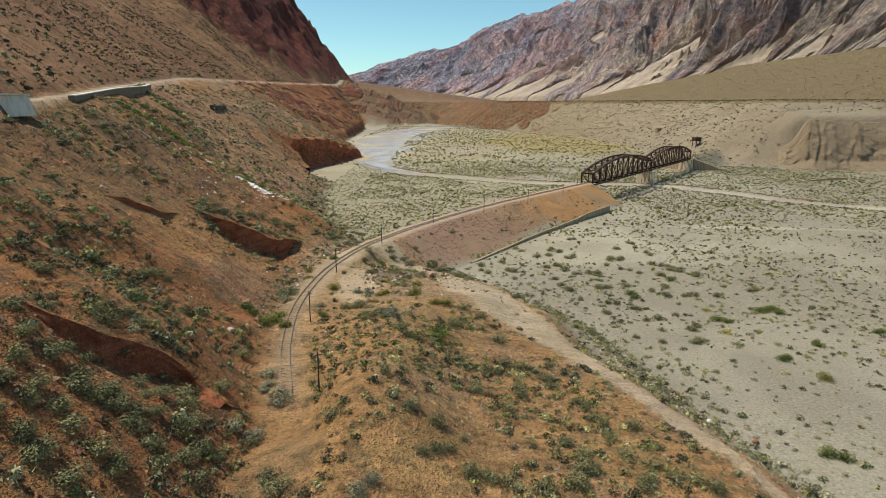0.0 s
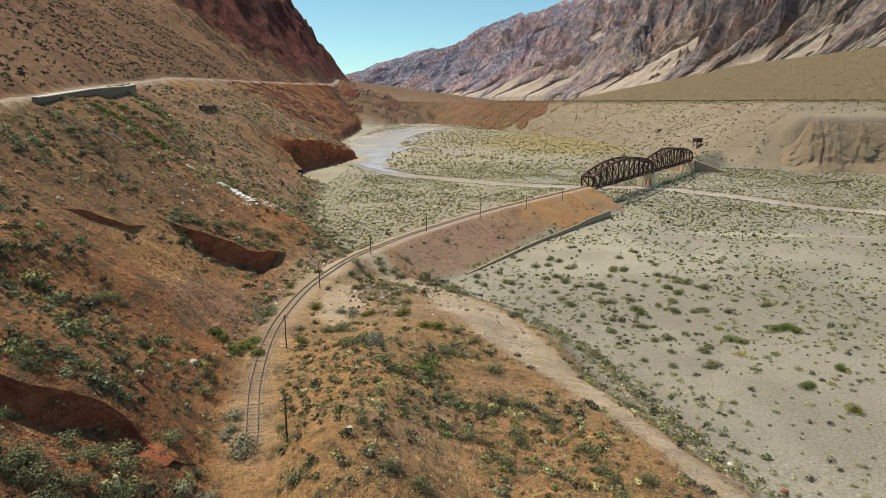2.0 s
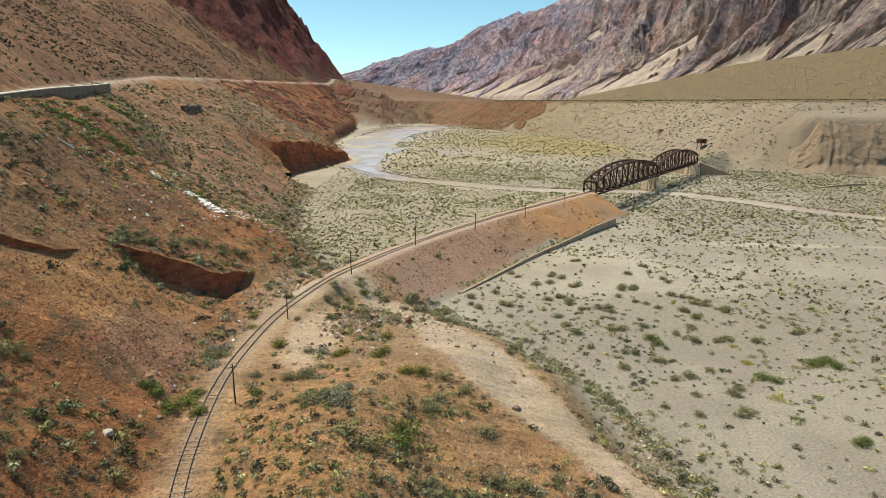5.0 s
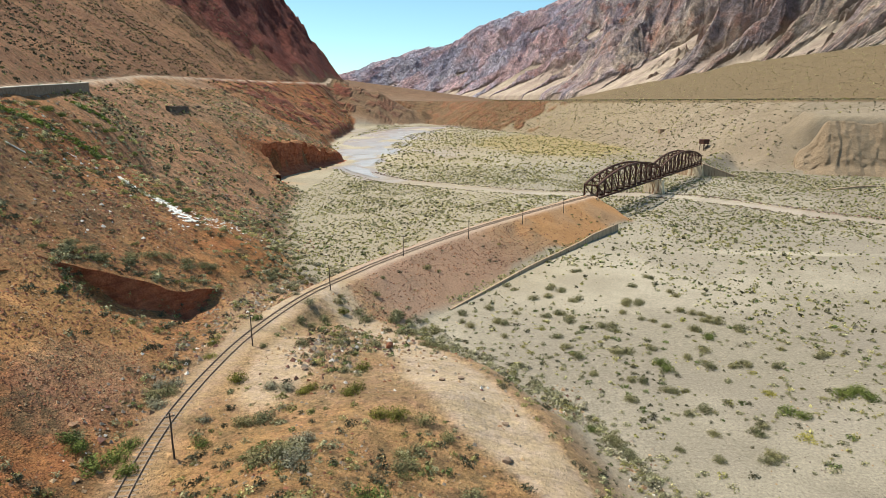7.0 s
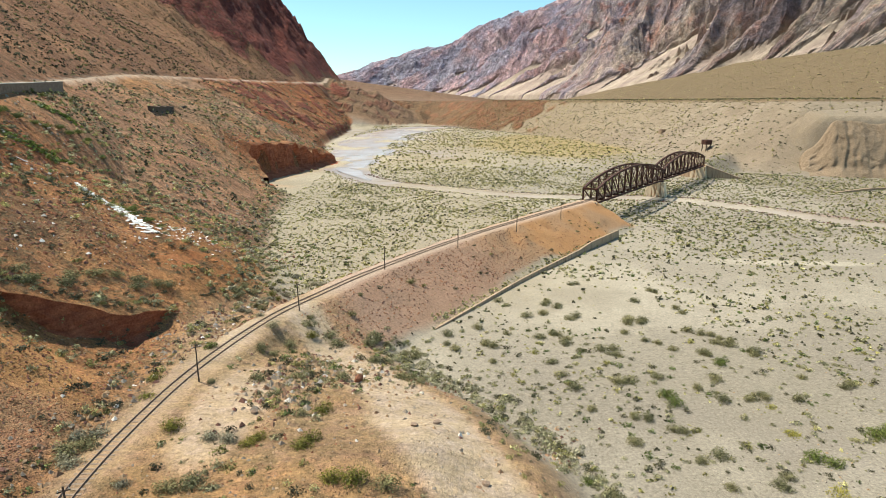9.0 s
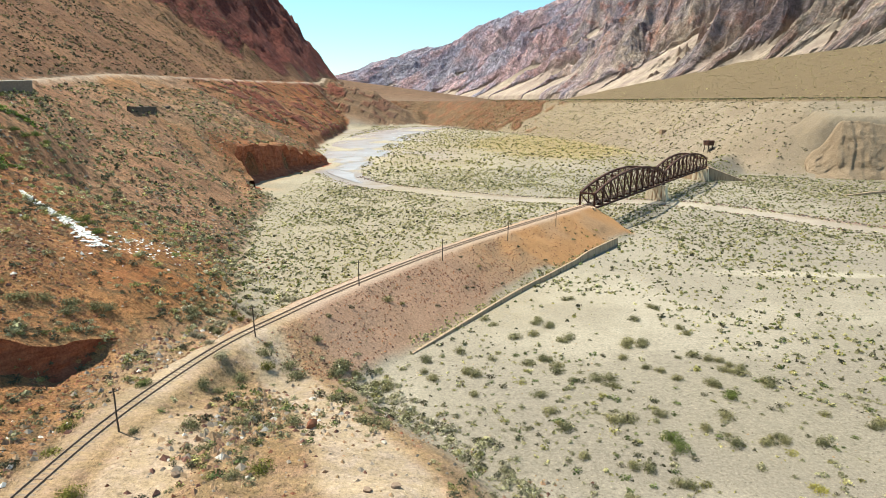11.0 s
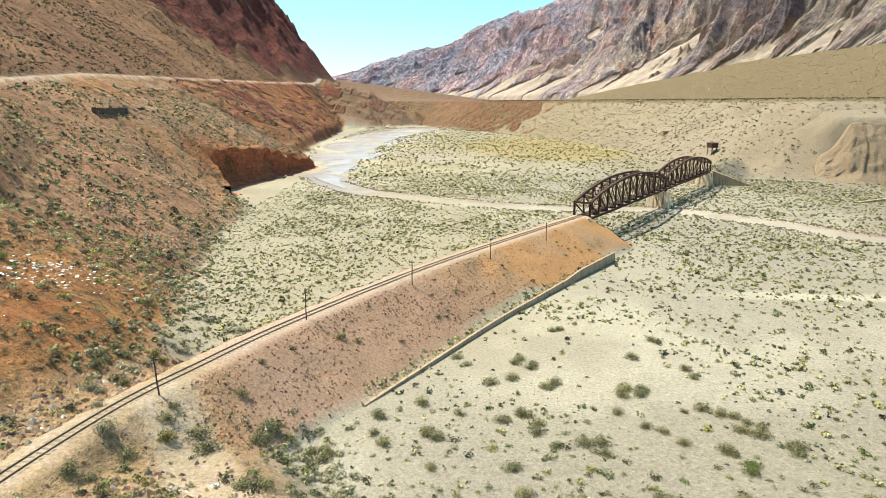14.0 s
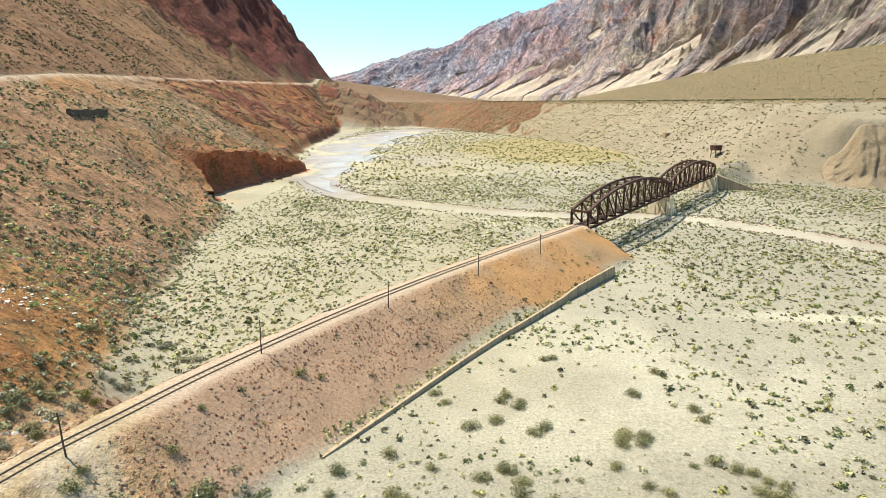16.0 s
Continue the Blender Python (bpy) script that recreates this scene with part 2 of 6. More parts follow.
def tex_noise(n, l, scale, detail=6, rough=0.6, coord=None, dist=0.0):
    t = n.new("ShaderNodeTexNoise")
    t.inputs["Scale"].default_value, t.inputs["Detail"].default_value = scale, detail
    t.inputs["Roughness"].default_value, t.inputs["Distortion"].default_value = rough, dist
    if coord is not None:
        l.new(coord, t.inputs["Vector"])
    return t.outputs["Fac"]


def ramp(n, l, fac, stops):
    r = n.new("ShaderNodeValToRGB")
    while len(r.color_ramp.elements) > 1:
        r.color_ramp.elements.remove(r.color_ramp.elements[-1])
    for i, (p, c) in enumerate(stops):
        e = r.color_ramp.elements[0] if i == 0 else r.color_ramp.elements.new(p)
        e.position = p
        e.color = (*c, 1) if not isinstance(c, (int, float)) else (c, c, c, 1)
    l.new(fac, r.inputs["Fac"])
    return r.outputs["Color"]


def mix(n, l, fac, a, b, mode="MIX"):
    m = n.new("ShaderNodeMix")
    m.data_type, m.blend_type = "RGBA", mode
    for sock, v in ((m.inputs[0], fac), (m.inputs[6], a), (m.inputs[7], b)):
        if isinstance(v, (int, float)):
            sock.default_value = v
        elif isinstance(v, tuple):
            sock.default_value = (*v, 1)
        else:
            l.new(v, sock)
    return m.outputs[2]


def calc(n, l, op, a, b=0.0):
    m = n.new("ShaderNodeMath")
    m.operation = op
    for sock, v in zip(m.inputs, (a, b)):
        if isinstance(v, (int, float)):
            sock.default_value = v
        else:
            l.new(v, sock)
    return m.outputs[0]


def bump(n, l, b, h, strength=0.5, distance=0.1):
    k = n.new("ShaderNodeBump")
    k.inputs["Strength"].default_value, k.inputs["Distance"].default_value = strength, distance
    l.new(h, k.inputs["Height"])
    l.new(k.outputs["Normal"], b.inputs["Normal"])


def place(n):
    return n.new("ShaderNodeTexCoord").outputs["Object"]


def attribute(n, name, l):
    a = n.new("ShaderNodeAttribute")
    a.attribute_name = name
    s = n.new("ShaderNodeSeparateColor")
    l.new(a.outputs["Color"], s.inputs["Color"])
    return s.outputs[0], s.outputs[1], s.outputs[2], a.outputs["Alpha"]


# ---------- ground material ----------
def ground_material():
    m, n, l, b = material("valley_ground", 0.95)
    pos = place(n)
    red, orange, scrub, crag = attribute(n, "soil", l)
    dust, wet, pale, olive = attribute(n, "cover", l)
    brown, even, mauve, _ = attribute(n, "extra", l)
    big = tex_noise(n, l, 0.035, 5, 0.6, pos)
    mid = tex_noise(n, l, 0.28, 6, 0.65, pos)
    small = tex_noise(n, l, 2.6, 8, 0.7, pos)
    grain = tex_noise(n, l, 14, 4, 0.7, pos)
    mp = n.new("ShaderNodeMapping")
    mp.inputs["Scale"].default_value = (0.045, 0.36, 0.06)
    l.new(pos, mp.inputs["Vector"])
    wash = tex_noise(n, l, 1.0, 7, 0.68, mp.outputs["Vector"], 0.6)
    gravel = mix(n, l, mid, (0.178, 0.155, 0.118), (0.285, 0.252, 0.190))
    gravel = mix(n, l, ramp(n, l, big, [(0.42, 0), (0.62, 1)]), gravel, (0.218, 0.190, 0.150))
    scree = mix(n, l, mid, (0.270, 0.128, 0.066), (0.43, 0.232, 0.125))
    redc = mix(n, l, mid, (0.235, 0.062, 0.022), (0.385, 0.132, 0.050))
    orac = mix(n, l, mid, (0.33, 0.148, 0.050), (0.49, 0.255, 0.100))
    rock = mix(n, l, ramp(n, l, mid, [(0.35, 0), (0.65, 1)]), (0.110, 0.030, 0.025), (0.29, 0.085, 0.062))
    c = mix(n, l, scrub, gravel, scree)
    c = mix(n, l, orange, c, orac)
    c = mix(n, l, red, c, redc)
    c = mix(n, l, mauve, c, mix(n, l, mid, (0.29, 0.165, 0.118), (0.47, 0.310, 0.238)))
    c = mix(n, l, brown, c, mix(n, l, mid, (0.100, 0.070, 0.045), (0.185, 0.136, 0.086)))
    c = mix(n, l, crag, c, rock)
    c = mix(n, l, pale, c, mix(n, l, mid, (0.36, 0.32, 0.24), (0.47, 0.425, 0.335)))
    c = mix(n, l, dust, c, mix(n, l, mid, (0.345, 0.268, 0.208), (0.44, 0.352, 0.275)))
    c = mix(n, l, calc(n, l, "MULTIPLY", olive, ramp(n, l, tex_noise(n, l, 0.55, 5, 0.7, pos), [(0.38, 0.2), (0.56, 1)])), c, (0.275, 0.200, 0.068))
    c = mix(n, l, calc(n, l, "MULTIPLY", calc(n, l, "MULTIPLY", scrub, calc(n, l, "SUBTRACT", 1.0, crag)), calc(n, l, "MULTIPLY", calc(n, l, "SUBTRACT", 1.0, even), ramp(n, l, tex_noise(n, l, 0.35, 6, 0.75, pos), [(0.50, 0), (0.60, 0.75)]))), c, (0.105, 0.080, 0.042))
    rough = calc(n, l, "MULTIPLY", scrub, calc(n, l, "SUBTRACT", 1.0, calc(n, l, "MULTIPLY", even, 0.75)))
    c = mix(n, l, calc(n, l, "MULTIPLY", scrub, 0.85), c, mix(n, l, 1.0, c, ramp(n, l, wash, [(0.32, 0.55), (0.5, 1.0), (0.66, 1.38)]), "MULTIPLY"))

    def cells(scale, full, clear, amount):
        v = n.new("ShaderNodeTexVoronoi")
        v.inputs["Scale"].default_value = scale
        l.new(mix(n, l, 0.12, pos, n.new("ShaderNodeTexNoise").outputs["Color"], "ADD"), v.inputs["Vector"])
        pick = n.new("ShaderNodeSeparateColor")
        l.new(v.outputs["Color"], pick.inputs["Color"])
        shape = calc(n, l, "MULTIPLY", ramp(n, l, v.outputs["Distance"], [(full, 1), (clear, 0)]), ramp(n, l, pick.outputs[0], [(amount, 0), (amount + 0.06, 1)]))
        return shape, ramp(n, l, pick.outputs[1], [(0.0, (0.38, 0.37, 0.36)), (0.45, (0.62, 0.60, 0.58)), (0.55, (1.20, 1.15, 1.10)), (1.0, (1.65, 1.58, 1.50))])

    stones, tone = cells(2.2, 0.10, 0.26, 0.36)
    c = mix(n, l, calc(n, l, "MULTIPLY", stones, calc(n, l, "SUBTRACT", 0.85, calc(n, l, "MULTIPLY", even, 0.6))), c, mix(n, l, 1.0, c, tone, "MULTIPLY"))
    lumps, tone2 = cells(0.75, 0.16, 0.42, 0.40)
    c = mix(n, l, calc(n, l, "MULTIPLY", lumps, calc(n, l, "MULTIPLY", rough, 0.8)), c, mix(n, l, 1.0, c, tone2, "MULTIPLY"))
    pebble, tone3 = cells(5.5, 0.30, 0.55, 0.15)
    c = mix(n, l, calc(n, l, "MULTIPLY", pebble, calc(n, l, "ADD", 0.15, calc(n, l, "MULTIPLY", rough, 0.6))), c, mix(n, l, 1.0, c, tone3, "MULTIPLY"))
    c = mix(n, l, 1.0, c, ramp(n, l, small, [(0.30, 0.50), (0.45, 0.92), (0.55, 1.06), (0.70, 1.40)]), "MULTIPLY")
    c = mix(n, l, 0.8, c, ramp(n, l, grain, [(0.30, 0.55), (0.5, 1.0), (0.70, 1.40)]), "MULTIPLY")
    c = mix(n, l, wet, c, (0.31, 0.245, 0.205))
    l.new(c, b.inputs["Base Color"])
    l.new(calc(n, l, "SUBTRACT", 0.95, calc(n, l, "MULTIPLY", wet, 0.72)), b.inputs["Roughness"])
    rocky = calc(n, l, "MULTIPLY", crag, calc(n, l, "MULTIPLY", tex_noise(n, l, 0.09, 8, 0.72, pos, 0.15), 26.0))
    h = calc(n, l, "ADD", calc(n, l, "ADD", rocky, calc(n, l, "MULTIPLY", small, 0.6)), calc(n, l, "ADD", calc(n, l, "MULTIPLY", mid, 0.9), calc(n, l, "MULTIPLY", stones, 0.35)))
    h = calc(n, l, "ADD", h, calc(n, l, "ADD", calc(n, l, "MULTIPLY", pebble, 0.16), calc(n, l, "MULTIPLY", lumps, 0.5)))
    bump(n, l, b, calc(n, l, "MULTIPLY", h, calc(n, l, "MULTIPLY", calc(n, l, "SUBTRACT", 1.0, wet), calc(n, l, "ADD", 0.10, calc(n, l, "MULTIPLY", rough, 0.90)))), 1.0, 0.6)
    return m


GROUND = ground_material()


def axis(parts):
    """Grid lines from stretches (from, to, step at the start, step at the end)."""
    out = []
    for a, b, s0, s1 in parts:
        v = a
        while v < b - 1e-6:
            out.append(v)
            v += s0 + (s1 - s0) * (v - a) / (b - a)
    out.append(parts[-1][1])
    return np.array(out)


def build_ground():
    xs = axis([(-3600, -620, 260, 40), (-620, -420, 14, 4), (-420, -150, 5, 2.6), (-150, -66, 2.2, 0.88), (-66, 45, 0.88, 0.88), (45, 160, 0.85, 2.0), (160, 420, 1.8, 8), (420, 4200, 14, 320)])
    ys = axis([(-900, -110, 160, 4), (-110, -60, 1.6, 0.75), (-60, 120, 0.80, 0.90), (120, 260, 0.9, 1.7), (260, 480, 1.6, 3.2), (480, 640, 3.5, 5.5), (640, 1230, 6, 9), (1230, 4950, 22, 200)])
    X, Y = np.meshgrid(xs, ys)
    Z = height(X, Y)
    nx, ny = len(xs), len(ys)
    idx = np.arange(nx * ny).reshape(ny, nx)
    quads = np.stack([idx[:-1, :-1], idx[:-1, 1:], idx[1:, 1:], idx[1:, :-1]], -1).reshape(-1, 4)
    me = bpy.data.meshes.new("ground")
    me.vertices.add(nx * ny)
    me.vertices.foreach_set("co", np.stack([X, Y, Z], -1).astype(np.float32).ravel())
    me.loops.add(quads.size)
    me.loops.foreach_set("vertex_index", quads.astype(np.int32).ravel())
    me.polygons.add(len(quads))
    me.polygons.foreach_set("loop_start", np.arange(0, quads.size, 4, dtype=np.int32))
    me.polygons.foreach_set("use_smooth", np.ones(len(quads), bool))
    me.update()
    # kinds of soil, and the near slope's shade, put into its brown
    x, y, z = X.ravel(), Y.ravel(), Z.ravel()
    gy, gx = np.gradient(Z, ys, xs)
    soil, cover, extra = soils(x, y, z, np.hypot(gx, gy).ravel())
    for nm, data in (("soil", soil), ("cover", cover), ("extra", extra)):
        at = me.color_attributes.new(nm, "FLOAT_COLOR", "POINT")
        at.data.foreach_set("color", np.clip(data, 0, 1).astype(np.float32).ravel())
    me.materials.append(GROUND)
    return tagged(new("ground", me), "dry valley ground of gravel, red earth and scree slopes", "ground", kind="structure")


def soils(x, y, z, grade):
    n1, n2, n3 = fbm(x, y, 34, 4, seed=20), fbm(x, y, 13, 4, seed=21), fbm(x, y, 70, 3, seed=22)
    fx, rx, rz = foot_x(x, y), along(ROAD, y), along(ROAD, y, 2)
    d = fx - x
    left = step(-3, 4, d)
    above = step(2, 8, rx - x)
    df, _ = line_distance(FAN, x, y)
    fan = step(0, 9, -df) * (y < 90) * (1 - left)
    dt, run = line_distance(TRACK, x, y)
    bank = step(85, 95, run) * (1 - step(12.5, 15.0, np.abs(dt) + 1.2 * n2)) * (y < 175)
    dq, _ = line_distance(TERRACE, x, y)
    terr = step(0, 8, -dq) * (1 - step(1060, 1140, y) * (x < 170))
    near = 1 - step(60, 150, y)
    cliff = step(-0.8, 0.5, d) * (1 - step(3.5, 9, d + 3 * n2)) * step(245, 268, y) * (1 - step(358, 366, y))
    lower = left * (1 - above)
    scrub = np.clip(left + fan * np.interp(y, [-5, 30], [0.85, 0.45]) + terr * 0.12 + above + terr * (z > 39.5) * 0.2, 0, 1)
    red = lower * near * (0.2 + 0.55 * step(-0.2, 0.4, n1 + 0.25 * n2)) + cliff * 0.3 + lower * step(150, 260, y) * 0.25 * step(-0.2, 0.3, n1) + lower * step(600, 760, y) * 0.6
    orange = fan * step(-0.25, 0.35, n2 + 0.2) * np.interp(y, [-12, 14], [0.5, 0.32]) + lower * near * 0.55 + lower * step(-0.1, 0.4, n2) * 0.2
    orange = orange + bank * np.clip(0.34 + 0.5 * step(35, 65, run - 105), 0, 1) * (1 - 0.3 * step(-0.2, 0.4, n2))
    red = red + bank * (1 - step(30, 62, run - 105)) * 0.20
    red = red + lower * near * step(0.85, 1.4, grade) * 0.4
    crag0 = cliff * 0.2
    benchy = lower * np.exp(-((x - rx - 7) / 9) ** 2) * 0.4
    orange = orange + benchy
    crag = above * step(-30, 30, y - (652 + 0.816 * (x + 343)) + 30 * n1) * (1 - step(1300, 1500, y)) * step(6, 22, rx - x + 12 * n1)
    cone = np.clip(1 - np.abs(y - 782 + 0.93 * (x + 257)) / np.clip((x + 259) * 2.2, 1, 110), 0, 1) * (rx - x > 0) * (x > -259)
    crag = crag * (1 - step(0.0, 0.35, cone + 0.1 * n2))
    crag = np.maximum(crag, above * (0.16 + 0.18 * step(-0.2, 0.4, n3)))
    red = red + lower * step(90, 160, y) * 0.14 + lower * step(0.1, 0.5, n1 - 0.2 * n2) * step(90, 160, y) * 0.35 + lower * step(380, 450, y) * 0.35
    crag = np.maximum(crag, crag0)
    greyed = lower * step(190, 260, y) * (1 - step(380, 420, y)) * step(11, 22, d + 5 * n2) * step(-0.35, 0.2, n1)
    spur = step(880, 930, y) * (1 - step(1100, 1250, y)) * (z > 1.5 + floor_z(y)) * step(20, -60, x)
    scrub = np.maximum(scrub, spur)
    crag = np.maximum(crag, spur * 0.45 * step(0.0, 0.4, n2) * step(-40, -110, x))
    crag = np.maximum(crag, lower * step(350, 420, y) * 0.75 * step(0.0, 0.35, n2 + 0.5 * fbm(x, y * 0.3 + z * 2.2, 16, 3, seed=25)))
    farfan = step(1150, 1300, y) * (1 - terr) * step(200, 120, x)
    scrub, crag = np.maximum(scrub, farfan), np.maximum(crag, farfan * 0.15)
    red, orange = red * (1 - farfan) * (1 - 0.6 * spur), orange * (1 - farfan) * (1 - spur)
    head = terr * step(-30, 30, y - 730 - 0.7 * (x - 60) + 80 * n2 + 40 * n1) * step(210, 130, x)
    scrub, crag = np.maximum(scrub, head), np.maximum(crag, head * (0.28 + 0.3 * step(-0.1, 0.4, n2)))
    tops = terr * step(38.6, 40.2, z)
    scrub = np.maximum(scrub, tops * 0.65)
    brown = np.clip(spur * (0.75 + 0.2 * n2) + farfan * 0.8 + tops * 0.85 + head * 0.75 + terr * step(140, 200, x) * 0.26 + (1 - left) * (1 - terr) * (1 - bank) * step(85, 150, x) * step(90, 140, y) * 0.30 + above * (0.04 + 0.2 * step(-0.3, 0.4, n3)) + lower * step(85, 130, y) * 0.15 * step(-0.1, 0.4, n1), 0, 1)
    slide = 0.6 * np.exp(-((x + 60) / 8) ** 2 - ((y - 10) / 14) ** 2) + np.exp(-((x + 54) / 7) ** 2 - ((y - 18) / 10) ** 2)
    slide = lower * step(0.25, 0.7, slide + 0.25 * n2)
    cone = lower * step(0.3, 0.7, np.exp(-((x + 50.5) / 6) ** 2 - ((y - 8) / 11) ** 2) + 0.2 * n2)
    red, orange = red * (1 - 0.85 * slide), orange + 0.35 * slide
    mauve = cone * 0.4 + bank * (1 - step(30, 62, run - 105)) * 0.30 + lower * step(88, 120, y) * (1 - step(225, 262, y)) * 0.30
    brown = brown + lower * step(-58, -70, x) * (1 - step(48, 75, y)) * (0.22 + 0.22 * step(-0.2, 0.4, n2))
    brown = brown * (1 - step(0.3, 0.7, crag))
    gravelly = lower * step(0.3, 0.65, np.exp(-((x + 77) / 13) ** 2 - ((y - 48) / 17) ** 2) + 0.2 * n2)
    # last brown term: shade on the near slope, painted into the soil colour
    red, brown = red + 0.35 * gravelly, brown + 0.22 * gravelly + 0.12 * lower * (1 - step(35, 65, y))
    apron = step(-15, -3, d + 3 * n2) * (d < 3) * step(238, 254, y) * (1 - step(352, 364, y))
    orange = orange + 0.65 * apron
    bright = lower * step(60, 85, y) * (1 - step(95, 125, y)) * step(0.2, 0.55, np.exp(-((d - 7) / 14) ** 2) + 0.2 * n2)
    orange, red, brown = orange + 0.75 * bright, red * (1 - 0.5 * bright), brown * (1 - bright)
    dd, _ = line_distance(DIRT, x, y)
    pw = path_width(y)
    dust = (1 - step(pw * 0.75, pw * 1.25, np.abs(dd) + 0.9 * n2)) * 0.85 + (1 - step(1.5, 3.2, np.abs(dt))) * step(8, 20, run) * np.interp(run, [60, 105], [0.3, 0.7]) * (y < 170)
    pad = np.exp(-((x + 34) / 4.5) ** 2 - ((y - 19) / 13) ** 2) + 0.8 * np.exp(-((x + 40) / 3) ** 2 - ((y - 45) / 16) ** 2)
    dust = dust + fan * step(-6, 14, y + 4 * n2) * 0.18 * step(0.4, -0.1, n1)
    dust = dust + fan * step(0.35, 0.75, pad + 0.2 * n2) * 0.65
    dust = dust + (1 - step(2.5, 4.0, np.abs(x - rx))) * 0.9 * (d > 0)
    dr, _ = line_distance(RIVER, x, y)
    wide = np.interp(y, [100, 200, 300, 420, 560, 900], [2.2, 3.0, 7, 15, 26, 30])
    wash = np.abs(y - (118 - 0.12 * x + 5 * fbm(x, y, 40, 2, seed=24))) + 2.0 * n2
    depth = floor_z(y) - z
    wet = step(0.12, 0.38, depth + 0.1 * n2) * (1 - step(wide * 1.6, wide * 2.2, np.abs(dr))) * (1 - left) * np.interp(y, [170, 230, 330], [0.5, 0.6, 0.9])
    wet = np.maximum(wet, step(0.05, 0.5, n1 + 0.4 * n2) * step(320, 400, y) * (1 - step(60, 95, np.abs(dr))) * (1 - left) * (z < floor_z(y) + 0.8) * 0.55)
    low = (1 - left) * (1 - step(262, 285, y)) * step(-45, -25, x) * (1 - bank)
    wet = np.maximum(wet, low * (1 - step(0.8, 5.4, np.abs(dr + 3.6 * fbm(x, y, 24, 4, seed=29)) + 2.4 * n2)) * np.interp(x, [40, 80], [0.32, 0.28]))
    crag = np.maximum(crag, low * np.exp(-((dr + 6.5 + 1.5 * n1) / 1.8) ** 2) * 0.5)
    pale = (1 - step(wide * 1.0, wide * 2.2, np.abs(dr + 0.4 * wide) + 5 * n1)) * (1 - left) * np.interp(y, [150, 260, 330, 420], [0.3, 0.15, 0.3, 0.75]) * (z < floor_z(y) + 1.5)
    band = low * (1 - step(4.0, 12.0, np.abs(dr + 4.5 * fbm(x, y, 38, 3, seed=24)) + 4.0 * n2)) * np.interp(x, [10, 45, 75], [0.10, 0.25, 0.48]) * (0.45 + 0.55 * step(-0.35, 0.3, n2 + 0.5 * fbm(x * 1.2 + y, y - 0.6 * x, 7, 3, seed=28)))
    pale = np.maximum(pale, band)
    flat = (1 - left) * (1 - terr) * (1 - fan) * (1 - bank) * (1 - spur) * (1 - farfan) * (z < floor_z(y) + 3)
    pale = pale + greyed * 0.28
    pale = pale + flat * (1 - step(0.6, 2.6, wash)) * step(40, 70, x) * 0.6
    pale = pale + flat * (0.22 * step(0.1, 0.6, n3 + 0.5 * n2) + np.interp(x, [30, 90], [0.42, 0.16]) * step(30, 80, y - 0.25 * x) * (0.7 + 0.3 * step(-0.2, 0.3, n2))) + terr * 0.35 * step(-0.3, 0.4, n1) * (z < 39) * step(120, 180, x) * 0.5
    meadow = np.exp(-(((x - 88) - 0.05 * (y - 520)) / 75) ** 2 - ((y - 540) / 150) ** 2)
    olive = flat * step(60, 90, y) * step(30, 0, x) * 0.22 + flat * step(300, 380, y) * step(0, 30, -dr) * np.clip(0.25 + 1.1 * step(0.25, 0.7, meadow + 0.15 * n2), 0, 1) + terr * (z > 39.5) * 0.25 + terr * (z < 39.5) * (0.10 + 0.2 * step(420, 640, y + 60 * n1)) + left * 0.15 * (1 - step(0.3, 0.7, crag)) + lower * near * 0.06 + fan * 0.38
    one = lambda *a: np.stack([np.broadcast_to(v, x.shape) for v in a], -1)
    even = np.clip(slide * 0.9 * (1 - cone) + step(0.2, 0.5, dust) * 0.9, 0, 1)
    return one(red, orange, scrub, crag), one(dust, wet, pale, olive), one(brown, even, mauve, 1.0 + 0 * x)


ground = build_ground()


